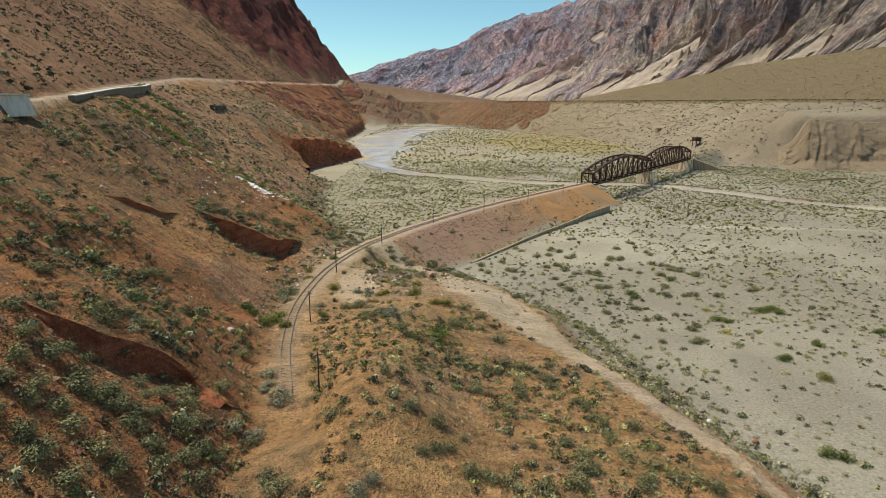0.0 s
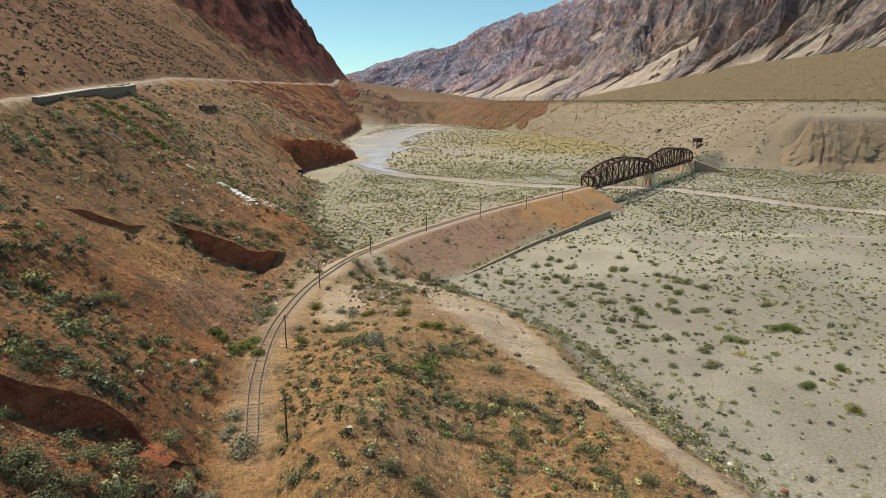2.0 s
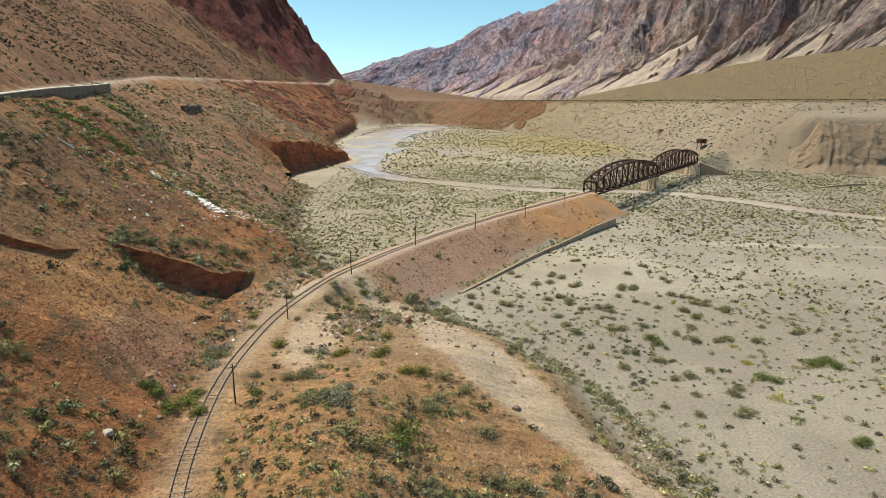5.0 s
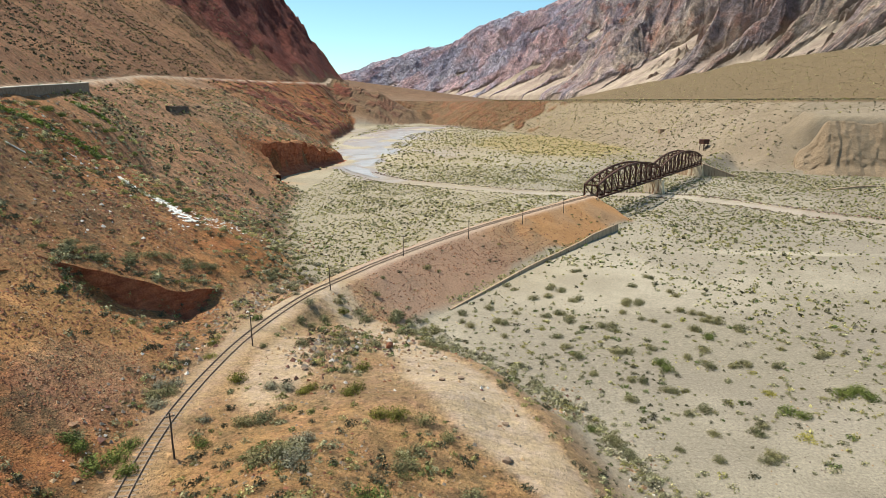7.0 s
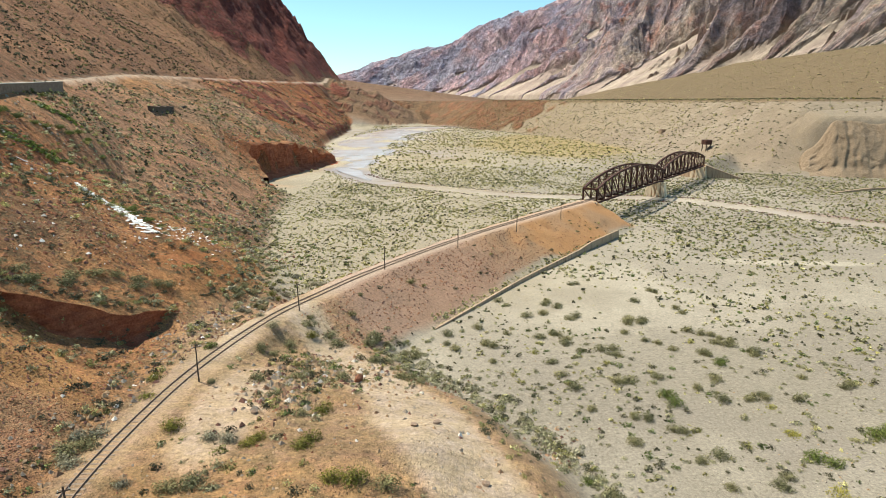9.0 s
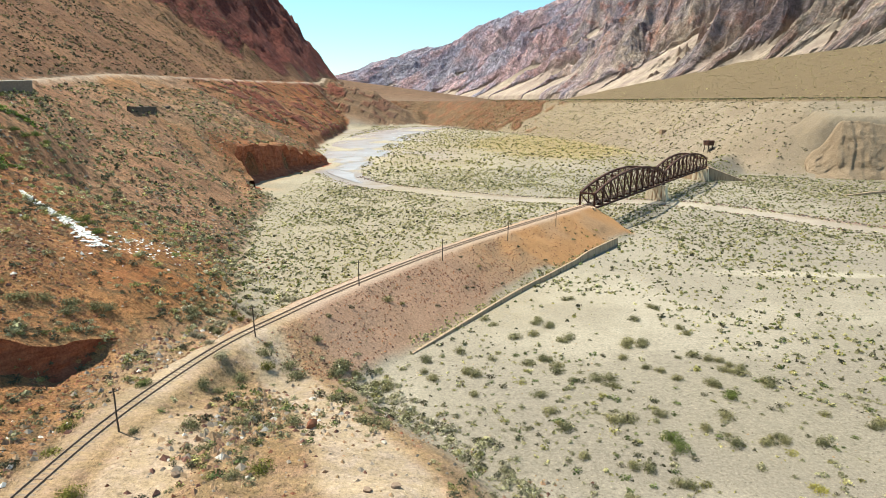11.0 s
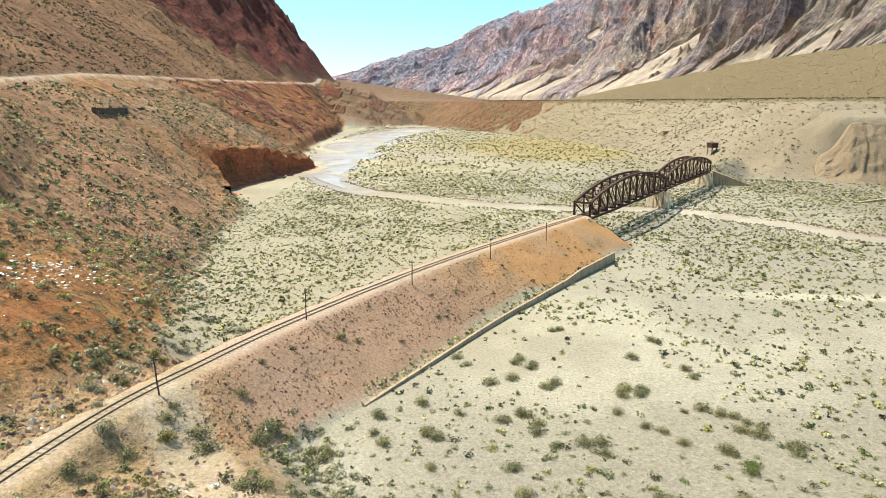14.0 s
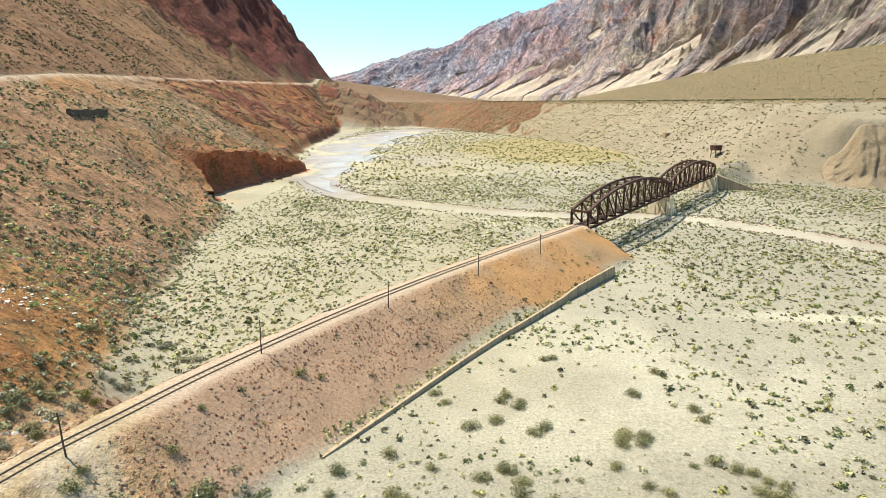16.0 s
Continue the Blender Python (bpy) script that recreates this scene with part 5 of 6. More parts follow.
DARK_A = [(-43.4, -49.1, 2.2), (-44.8, -48.9, 1.6), (-46.4, -48.2, 1.6), (-41.5, -45.9, 1.5), (-43.7, -45.6, 2.3), (-47.9, -44.8, 2.1), (-46.3, -44.7,
    1.7), (-49.4, -42.5, 1.2), (-41.0, -41.5, 1.5), (-38.2, -41.3, 1.3), (-32.6, -40.8, 1.9), (-42.3, -40.5, 1.5), (-44.2, -40.1, 1.5), (-48.0, -40.0,
    3.1), (-39.6, -39.9, 1.3), (-45.3, -39.7, 1.9), (-50.1, -39.5, 1.5), (-11.4, -39.0, 1.1), (-46.8, -38.7, 2.2), (-9.1, -38.6, 1.1), (-43.5, -38.4,
    1.3), (-15.4, -38.2, 1.6), (-17.7, -38.1, 1.1), (-45.5, -38.1, 1.3), (-40.0, -37.7, 1.8), (-52.7, -37.5, 1.3), (-3.3, -37.5, 1.4), (-41.8, -37.4,
    1.4), (-20.9, -37.3, 1.4), (2.6, -37.2, 1.2), (1.1, -36.3, 1.4), (-0.6, -36.3, 0.9)]
DARK_B = [(-19.5, -36.2, 0.9), (-8.1, -36.2, 1.2), (-49.6, -35.7, 1.4), (-43.7, -35.5, 1.4), (-41.3, -35.3, 2.1), (-1.7, -34.7, 1.0), (-29.4, -34.2,
    1.2), (-18.0, -33.8, 0.6), (-53.1, -33.6, 1.6), (-20.5, -33.5, 1.0), (-7.5, -33.4, 1.2), (-36.5, -33.3, 1.0), (-43.4, -33.2, 2.0), (-46.1, -33.2,
    1.2), (-3.4, -33.0, 1.3), (-22.7, -32.8, 1.0), (-24.5, -31.9, 0.6), (-8.4, -31.4, 1.0), (0.3, -30.3, 0.8), (-50.4, -30.0, 1.5), (-4.0, -29.4,
    1.3), (-56.5, -28.4, 1.3), (-41.1, -28.1, 1.3), (-25.4, -27.7, 0.8), (-49.7, -26.6, 1.3), (-0.9, -26.2, 1.1), (-13.3, -25.9, 1.1), (-4.2, -25.8,
    1.4), (-5.2, -22.5, 1.5), (-16.5, -22.1, 1.5), (-33.6, -21.7, 0.8), (-11.6, -21.1, 1.5)]
DARK_C = [(-47.6, -20.8, 1.5), (-53.0, -20.4, 1.5), (-8.0, -17.9, 1.6), (-17.9, -16.7, 1.6), (-14.3, -16.5, 1.6), (-43.0, -15.9, 1.3), (-57.7, -14.2,
    1.3), (-11.7, -13.4, 2.0), (-24.2, -12.9, 2.4), (-7.0, -11.8, 0.9), (-56.4, -9.1, 2.1), (-55.2, -7.1, 1.4), (-12.7, -4.8, 1.3), (-27.7, -3.5,
    1.9), (-29.4, -3.3, 2.3), (-18.0, -2.5, 1.5), (-46.9, -0.6, 1.3), (-18.0, 0.4, 1.6), (-14.4, 3.6, 1.0), (-33.4, 5.7, 2.1), (-16.9, 6.2, 1.3),
    (-44.9, 11.0, 2.0), (20.8, 11.0, 1.7), (15.1, 11.0, 0.9), (5.6, 11.5, 1.1), (11.6, 13.0, 0.7), (4.6, 14.3, 1.6), (16.9, 16.3, 0.9), (22.0, 16.7,
    1.1), (23.3, 17.9, 0.9), (-26.6, 18.5, 0.9), (15.8, 21.2, 1.0)]
DARK_D = [(18.1, 22.1, 1.3), (-30.3, 22.7, 1.0), (9.5, 24.6, 1.0), (-37.9, 25.2, 0.7), (-33.3, 27.1, 1.2), (15.7, 27.4, 1.4), (-29.5, 28.6, 1.4),
    (12.0, 30.3, 1.5), (-24.1, 30.5, 1.3), (-28.5, 30.9, 1.1), (-15.4, 31.1, 1.5), (-64.7, 31.2, 2.5), (-17.2, 31.6, 1.1), (6.5, 32.4, 0.9), (-62.4,
    33.0, 2.9), (24.1, 35.2, 1.2), (27.6, 35.2, 1.0), (34.2, 35.2, 1.2), (29.9, 36.0, 1.4), (-35.0, 36.8, 1.6), (-20.3, 38.0, 1.6), (22.2, 38.5, 1.0),
    (-60.6, 38.6, 3.1), (5.6, 38.6, 1.2), (42.8, 38.9, 1.6), (12.7, 40.6, 2.1), (-33.2, 41.1, 1.2), (25.9, 41.4, 1.3), (18.0, 41.8, 1.1), (38.2, 41.8,
    0.8), (4.8, 42.7, 1.3), (-58.9, 44.6, 2.9)]
DARK_E = [(-27.8, 45.7, 2.6), (-55.8, 46.5, 2.6), (-31.6, 46.9, 1.3), (-4.6, 47.2, 0.8), (3.9, 47.2, 1.3), (-31.8, 48.6, 0.8), (-16.1, 49.6, 1.4),
    (14.5, 50.0, 1.0), (28.2, 50.0, 1.1), (-54.0, 50.4, 1.8), (35.6, 50.4, 1.6), (27.8, 50.5, 1.1), (-23.0, 50.6, 2.7), (-17.1, 50.6, 1.4), (36.4,
    51.2, 1.2), (-21.6, 51.5, 1.6), (9.3, 51.6, 0.9), (-10.0, 52.0, 1.1), (23.9, 52.0, 1.0), (14.5, 52.1, 1.2), (12.8, 52.1, 1.2), (-4.2, 53.3, 1.2),
    (32.6, 54.1, 2.1), (-11.5, 54.5, 0.9), (-26.6, 54.5, 0.9), (-5.3, 54.6, 1.2), (7.5, 54.6, 1.2), (22.3, 54.6, 1.0), (34.5, 55.7, 0.9), (20.8, 55.8,
    1.0), (8.1, 56.6, 1.3), (33.1, 56.6, 0.9)]
DARK_F = [(3.7, 57.5, 1.2), (-42.0, 57.6, 1.7), (31.5, 58.3, 1.5), (-11.3, 58.6, 1.2), (6.9, 58.7, 1.2), (-1.2, 59.4, 0.8), (6.3, 59.4, 1.0), (18.4,
    59.4, 1.1), (26.7, 59.4, 0.7), (29.0, 59.9, 1.1), (-25.8, 60.5, 0.7), (-46.8, 61.3, 2.6), (-6.2, 61.9, 1.2), (20.6, 64.8, 2.1), (23.0, 64.8, 1.7),
    (-46.2, 65.9, 2.1), (10.7, 66.5, 1.3), (12.0, 67.6, 1.2), (3.3, 68.2, 1.3), (31.8, 69.3, 0.9), (6.5, 69.7, 1.3), (-18.1, 71.7, 1.1), (31.6, 72.2,
    1.0), (9.8, 73.8, 1.6), (0.2, 74.6, 0.9), (7.7, 75.5, 1.7), (25.4, 76.7, 1.2), (-1.2, 77.2, 1.0), (30.9, 83.2, 1.6), (-53.0, 88.5, 1.4), (15.8,
    88.6, 1.5)]
GREEN_A = [(22.3, -22.5, 1.8), (-20.6, -9.5, 2.5), (-41.3, -3.4, 1.1), (-43.9, -2.2, 2.3), (-46.6, -1.7, 1.6), (-43.2, 1.0, 1.2), (-36.9, 1.8, 0.9),
    (31.2, 4.2, 1.5), (39.3, 10.0, 1.4), (52.8, 15.4, 1.4), (2.6, 17.2, 0.8), (28.9, 21.2, 2.1), (41.2, 26.5, 2.1), (38.7, 26.5, 1.9), (-41.4, 34.7,
    1.1), (17.4, 35.2, 2.0), (29.0, 46.8, 1.5), (-66.5, 74.7, 1.4), (-72.6, 82.6, 1.7), (-102.3, 88.6, 2.9), (-101.7, 92.8, 3.0), (-100.5, 100.4,
    3.2), (-99.7, 107.8, 2.7), (-99.3, 114.4, 2.1), (-116.9, 125.9, 3.0)]
PALE_A = [(-25.5, -42.6, 1.5), (-37.7, -32.4, 1.8), (-36.5, -24.7, 2.0), (-38.6, -22.2, 1.5), (-39.2, -18.9, 1.3), (-27.0, -4.5, 2.2), (-27.3, -0.4,
    1.6), (-38.1, 5.9, 0.8), (-44.6, 9.2, 1.6), (-32.0, 12.9, 1.1), (-45.1, 13.0, 1.7), (-33.9, 13.3, 1.0), (-35.6, 42.3, 1.2), (-38.6, 46.8, 0.7),
    (-43.3, 54.5, 1.5), (-42.7, 61.8, 1.2), (-42.1, 64.5, 1.0), (-44.3, 75.3, 1.4), (-42.3, 75.4, 1.5), (-47.3, 79.5, 1.4), (-38.6, 88.2, 2.0),
    (-44.3, 92.4, 1.7)]
OLIVE_A = [(33.1, -2.7, 1.2), (-20.2, 6.0, 1.9), (-24.6, 12.4, 1.7), (-29.9, 13.2, 1.4), (-37.9, 15.0, 1.3), (-24.6, 20.1, 1.3), (-44.5, 25.7, 1.0),
    (-30.6, 44.2, 1.1), (-43.4, 58.6, 0.4), (-42.4, 68.4, 1.4)]
CUSHION_A = [(27.1, 15.5, 1.2), (-43.3, 21.2, 1.1), (28.5, 26.6, 1.1), (29.5, 33.5, 0.8), (2.1, 51.2, 0.9)]

DARK = DARK_A + DARK_B + DARK_C + DARK_D + DARK_E + DARK_F
GREEN = GREEN_A + [(-75.5, 79.6, 0.8), (-72.6, 77.4, 1.0), (-70.8, 76.2, 1.1), (-69.0, 74.6, 0.9), (-66.4, 73.0, 0.8), (-64.0, 73.5, 0.9)]
PALE = PALE_A
OLIVE = OLIVE_A
CUSHION = CUSHION_A

for seed, (kind, rows) in enumerate((("dark", DARK), ("green", GREEN), ("pale", PALE), ("olive", OLIVE), ("cushion", CUSHION))):
    place_shrubs(kind, rows, seed + 40)


# ---------- scrub that nobody could count ----------
def scattered(name, label, x, y, size, tint, templates, seed, mat=None, sink=0.03, flat=1.0, category="scrub", tilt=0.0):
    """One mesh of many small plants or stones: positions, sizes and tints as arrays."""
    rs = np.random.RandomState(seed)
    z = height(x, y) - sink * size
    pick = rs.randint(len(templates), size=len(x))
    turn = rs.rand(len(x)) * math.tau
    vs, cs = [], []
    for k, tm in enumerate(templates):
        i = np.where(pick == k)[0]
        if not len(i):
            continue
        c, s = np.cos(turn[i])[:, None], np.sin(turn[i])[:, None]
        px, py, pz = tm[None, :, 0] * size[i, None], tm[None, :, 1] * size[i, None], tm[None, :, 2] * size[i, None] * flat
        v = np.stack([px * c - py * s + x[i, None], px * s + py * c + y[i, None], pz + z[i, None]], -1)
        vs.append(v.reshape(-1, 3))
        cs.append(np.repeat(tint[i], tm.shape[0], axis=0))
    v, c = np.concatenate(vs), np.concatenate(cs)
    me = triangle_mesh(name, v, mat or SCRUB)
    at = me.color_attributes.new("tint", "FLOAT_COLOR", "POINT")
    at.data.foreach_set("color", np.concatenate([c, np.ones((len(c), 1))], 1).astype(np.float32).ravel())
    return tagged(new(name, me), label, category, kind="stuff")


def sown(rs, x0, x1, y0, y1, per_m2, keep):
    """Random places in a rectangle, thinned by keep(x, y) in 0..1."""
    n = int((x1 - x0) * (y1 - y0) * per_m2)
    x, y = rs.uniform(x0, x1, n), rs.uniform(y0, y1, n)
    ok = rs.rand(n) < keep(x, y)
    return x[ok], y[ok]


def tints(rs, n, palette, weights):
    p = np.array(palette)[rs.choice(len(palette), size=n, p=weights)]
    return p * (0.75 + 0.5 * rs.rand(n, 1))


DUSKY, GREY, OLV, YEL, GRN = (0.098, 0.093, 0.054), (0.300, 0.285, 0.160), (0.270, 0.250, 0.092), (0.47, 0.430, 0.200), (0.140, 0.172, 0.060)
rs = np.random.RandomState(5)
TUFTS = [np.concatenate([domes(rs, 9, 0.62, 0.75, 3), blades(rs, 3, 0.7, 0.16, 1.0, 0.5, 0.55)]) for _ in range(8)]
BUSHLETS = [np.concatenate([domes(rs, 48, 0.68, 0.28, 7), clumps(rs, 22, 1.02, 0.72, 0.28, 0.02, 0.12), blades(rs, 5, 0.85, 0.04, 1.0, 0.4, 0.45)]) for _ in range(8)]
MIDDLE = [np.concatenate([domes(rs, 38, 0.66, 0.42, 5), blades(rs, 5, 0.8, 0.06, 1.0, 0.4, 0.45)]) for _ in range(6)]
FAR = [domes(rs, 15, 0.74, 0.72, 4) for _ in range(8)]


def open_flat(x, y):
    """1 on the gravel flats, 0 on slopes, track, river, paths and the far banks."""
    fx = along(FOOT, y)
    df, _ = line_distance(FAN, x, y)
    dt, run = line_distance(TRACK, x, y)
    dq, _ = line_distance(TERRACE, x, y)
    dr, _ = line_distance(RIVER, x, y)
    wide = np.interp(y, [100, 200, 300, 420, 560, 900], [3.5, 4, 9, 18, 26, 30])
    inside = (x > fx + 2) & ((df > 1) | (y > 80)) & (dq > 2) & (np.abs(dr) > wide)
    return inside & ~((np.abs(dt) < 13) & (run > 70) & (y < 172))


def patches(x, y):
    bare = step(0.15, 0.5, fbm(x, y, 26, 3, seed=50))
    rows = 0.5 + 0.5 * fbm(x + 0.6 * y, y - 0.6 * x, 11, 3, seed=51)
    return np.clip((1 - 0.85 * bare) * (0.25 + 0.9 * rows), 0, 1)


# gravel flats: small tufts everywhere, larger plants in loose drifts
x, y = sown(rs, -60, 175, -58, 300, 0.95, lambda x, y: open_flat(x, y) * patches(x, y))
x, y = x[:12500], y[:12500]
size = 0.15 + 0.28 * rs.rand(len(x)) ** 1.6 + 0.10 * step(80, 200, y)
scattered("flat_tufts", "small grey and yellow tufts dotted over the gravel flats", x, y, size, tints(rs, len(x), (DUSKY, GREY, OLV, YEL), (0.22, 0.28, 0.22, 0.28)), TUFTS, 61)
x, y = sown(rs, -60, 200, -58, 300, 0.25, lambda x, y: open_flat(x, y) * patches(x, y) ** 1.1)
size = 0.30 + 0.46 * rs.rand(len(x)) ** 1.9
near = y + 0.3 * np.abs(x) < 62
pal, wts = (DUSKY, GREY, GRN, OLV, YEL), (0.22, 0.40, 0.14, 0.17, 0.07)
scattered("flat_shrubs", "low grey-green shrubs scattered over the gravel flats", x[near], y[near], size[near], tints(rs, int(near.sum()), pal, wts), BUSHLETS, 62)
scattered("far_flat_shrubs", "low grey-green shrubs on the gravel flats by the river", x[~near], y[~near], size[~near], tints(rs, int((~near).sum()), pal, wts), FAR, 60)
x, y = sown(rs, -6, 85, -60, 52, 0.12, lambda x, y: open_flat(x, y) * (0.45 + 0.55 * step(-0.5, 0.3, fbm(x, y, 16, 3, seed=48))))
size = 0.34 + 0.48 * rs.rand(len(x)) ** 1.8
scattered("near_flat_shrubs", "grey-green shrubs on the stony flat beside the fan", x, y, size, tints(rs, len(x), pal, wts), BUSHLETS, 86)
x, y = sown(rs, 55, 215, 118, 300, 0.42, lambda x, y: open_flat(x, y) * (0.35 + 0.65 * patches(x * 0.7, y * 0.7)))
scattered("bench_scrub", "dense low green scrub on the flat downstream of the bridge", x, y, 0.24 + 0.42 * rs.rand(len(x)) ** 1.9, tints(rs, len(x), (DUSKY, GREY, GRN, OLV), (0.12, 0.45, 0.18, 0.25)), FAR, 89)
# thicker green scrub on the flat beyond the embankment and along the far river
x, y = sown(rs, -75, 60, 85, 330, 0.62, lambda x, y: open_flat(x, y) * step(10, 17, -line_distance(TRACK, x, y)[0] * (y < 165) + 100 * (y >= 165)) * (0.4 + 0.6 * patches(x, y)))
size = 0.20 + 0.34 * rs.rand(len(x)) ** 2.0
scattered("meadow_scrub", "grey-green scrub covering the flat behind the embankment", x, y, size, tints(rs, len(x), (DUSKY, GREY, OLV, YEL), (0.03, 0.25, 0.22, 0.50)), FAR, 63)
x, y = sown(rs, -110, 190, 300, 900, 0.075, lambda x, y: open_flat(x, y) * (0.3 + 0.7 * patches(x * 0.5, y * 0.5)))
size = 0.5 + 0.7 * rs.rand(len(x)) ** 1.8
scattered("far_scrub", "ochre and olive scrub on the far valley floor", x, y, size, tints(rs, len(x), (DUSKY, OLV, YEL), (0.15, 0.45, 0.4)), FAR, 64)


# left slope
def on_slope(x, y):
    fx, rx = along(FOOT, y), along(ROAD, y)
    return (x < fx - 1.5) & (x > rx + 5)


def slope_cover(x, y):
    n = fbm(x, y, 20, 4, seed=52)
    scree = np.exp(-((x + 50) / 8) ** 2 - ((y - 12) / 13) ** 2) + np.exp(-((x + 62) / 12) ** 2 - ((y - 62) / 13) ** 2) * 0.8
    return np.clip(step(-0.55, 0.35, n) * (1 - scree), 0, 1)


x, y = sown(rs, -105, -36, -66, 130, 0.95, lambda x, y: on_slope(x, y) * slope_cover(x, y) * np.interp(y, [-10, 30], [1.0, 0.6]))
size = 0.28 + 0.95 * rs.rand(len(x)) ** 2.3
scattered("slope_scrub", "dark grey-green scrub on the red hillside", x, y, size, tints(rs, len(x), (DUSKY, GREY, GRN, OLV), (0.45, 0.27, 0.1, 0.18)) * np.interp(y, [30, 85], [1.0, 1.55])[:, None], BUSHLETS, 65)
x, y = sown(rs, -160, -50, 110, 420, 0.34, lambda x, y: on_slope(x, y) * (0.35 + 0.65 * slope_cover(x, y)))
size = 0.30 + 0.70 * rs.rand(len(x)) ** 2.0
scattered("hillside_scrub", "grey-green scrub on the hillside below the road", x, y, size, tints(rs, len(x), (DUSKY, GREY, OLV, YEL), (0.30, 0.36, 0.22, 0.12)), FAR, 66)
x, y = sown(rs, -215, -80, 400, 980, 0.085, lambda x, y: on_slope(x, y) * (0.2 + 0.8 * step(-0.2, 0.4, fbm(x, y, 40, 3, seed=53))))
scattered("far_hillside_scrub", "sparse dark scrub on the red slope above the river", x, y, 0.6 + 0.9 * rs.rand(len(x)) ** 2, tints(rs, len(x), (DUSKY, GREY, OLV), (0.5, 0.3, 0.2)), [t[:24] for t in FAR], 83)
x, y = sown(rs, -360, -80, 20, 820, 0.15, lambda x, y: (x < along(ROAD, y) - 5) * (0.25 + 0.75 * step(-0.3, 0.3, fbm(x * 0.5, y, 40, 3, seed=53))))
size = 0.55 + 0.95 * rs.rand(len(x)) ** 2.2
scattered("mountainside_scrub", "dark scrub streaks on the mountainside above the road", x, y, size, 0.7 * tints(rs, len(x), (DUSKY, GREY, OLV), (0.7, 0.1, 0.2)), [t[:21] for t in FAR], 67)


n = 900
y = rs.uniform(58, 262, n)
x = along(FOOT, y) + rs.normal(size=n) * 2.2 - 0.5
scattered("foot_scrub", "grey scrub thick along the foot of the hillside", x, y, 0.3 + 0.75 * rs.rand(n) ** 2, tints(rs, n, (DUSKY, GREY, (0.36, 0.33, 0.22), OLV), (0.14, 0.4, 0.34, 0.12)), MIDDLE, 82)


# brush along the lips of the red banks
for k, (line, depth) in enumerate(SCARPS[:2]):
    lx, ly = np.array(line).T
    n = (230, 150)[k]
    t = rs.uniform(0.05, 0.97, n) * (len(lx) - 1)
    back = np.abs(rs.normal(size=n)) * 2.2 + 0.5
    x, y = np.interp(t, np.arange(len(lx)), lx) - 0.72 * back, np.interp(t, np.arange(len(ly)), ly) + 0.68 * back
    scattered("bank_top_brush", "grey-green brush thick along the top of the red bank", x, y, 0.30 + 0.6 * rs.rand(n) ** 1.5, tints(rs, n, (DUSKY, GREY, OLV), (0.4, 0.4, 0.2)), BUSHLETS, 90 + k, None, -0.1 * (1 - k))


# fresh grass below the road wall
n = 240
t = rs.rand(n)
x = np.where(t < 0.7, np.interp(t, [0, 0.7], [-97.5, -91.5]), np.interp(t, [0.7, 1], [-108, -104])) + rs.normal(size=n) * 0.9
y = np.where(t < 0.7, np.interp(t, [0, 0.7], [69, 93]), np.interp(t, [0.7, 1], [112, 119])) + rs.normal(size=n) * 1.2
scattered("roadside_grass", "fresh green grass below the road wall", x, y, 0.35 + 0.55 * rs.rand(n), tints(rs, n, ((0.15, 0.20, 0.035), (0.22, 0.25, 0.06), GRN), (0.45, 0.3, 0.25)), MIDDLE, 93)


# near fan
def on_fan(x, y):
    df, _ = line_distance(FAN, x, y)
    dt, _ = line_distance(TRACK, x, y)
    dd, _ = line_distance(DIRT, x, y)
    pad = 0.45 * np.exp(-((x + 33) / 5) ** 2 - ((y - 24) / 12) ** 2) + np.exp(-((x + 19) / 5) ** 2 - ((y - 9) / 5) ** 2)
    return (df < 0) * (x > along(FOOT, y) - 2) * (np.abs(dt) > 3.0) * (np.abs(dd) > path_width(y) * (0.8 + 0.25 * (y > 0))) * (1 - np.clip(pad, 0, 1)) * np.interp(y, [-14, 4], [1.0, 0.4])


x, y = sown(rs, -48, 30, -66, 66, 1.45, lambda x, y: on_fan(x, y) * step(-0.35, 0.5, fbm(x, y, 12, 4, seed=54)))
size = 0.22 + 0.62 * rs.rand(len(x)) ** 1.9
scattered("fan_scrub", "dark and yellowish scrub on the orange earth fan", x, y, size, tints(rs, len(x), (DUSKY, GREY, GRN, OLV, YEL), (0.42, 0.22, 0.1, 0.18, 0.08)), BUSHLETS, 68)
# thicket along the washed-out edge of the fan
edge = smooth_line([(30, -62), (16.5, -30), (11.5, -17), (8.4, -2), (3.5, 17), (-3, 29), (-11, 39), (-18, 46), (-22, 52)], 14)
ex, ey = np.array(edge).T
n = 860
t = rs.rand(n) * (len(ex) - 1)
x, y = np.interp(t, np.arange(len(ex)), ex) + rs.normal(size=n) * np.interp(t, [60, 110], [1.0, 2.4]), np.interp(t, np.arange(len(ey)), ey) + rs.normal(size=n) * np.interp(t, [60, 110], [1.0, 2.4])
size = 0.3 + 0.65 * rs.rand(n) ** 1.6
scattered("gully_thicket", "grey thicket along the washed-out edge of the fan", x, y, size, tints(rs, n, (DUSKY, GREY, (0.36, 0.33, 0.225), OLV), (0.15, 0.45, 0.3, 0.1)), BUSHLETS, 69)
n = 150
x, y = np.concatenate([-28.8 + rs.normal(size=90) * 2.3, -19 + rs.normal(size=60) * 4.5]), np.concatenate([27 + rs.normal(size=90) * 6.5, 34 + rs.normal(size=60) * 5])
scattered("rubble_scrub", "olive and grey scrub among the broken rock", x, y, 0.35 + 0.6 * rs.rand(n) ** 1.6, tints(rs, n, (DUSKY, GREY, OLV, GRN), (0.25, 0.35, 0.25, 0.15)), BUSHLETS, 85)
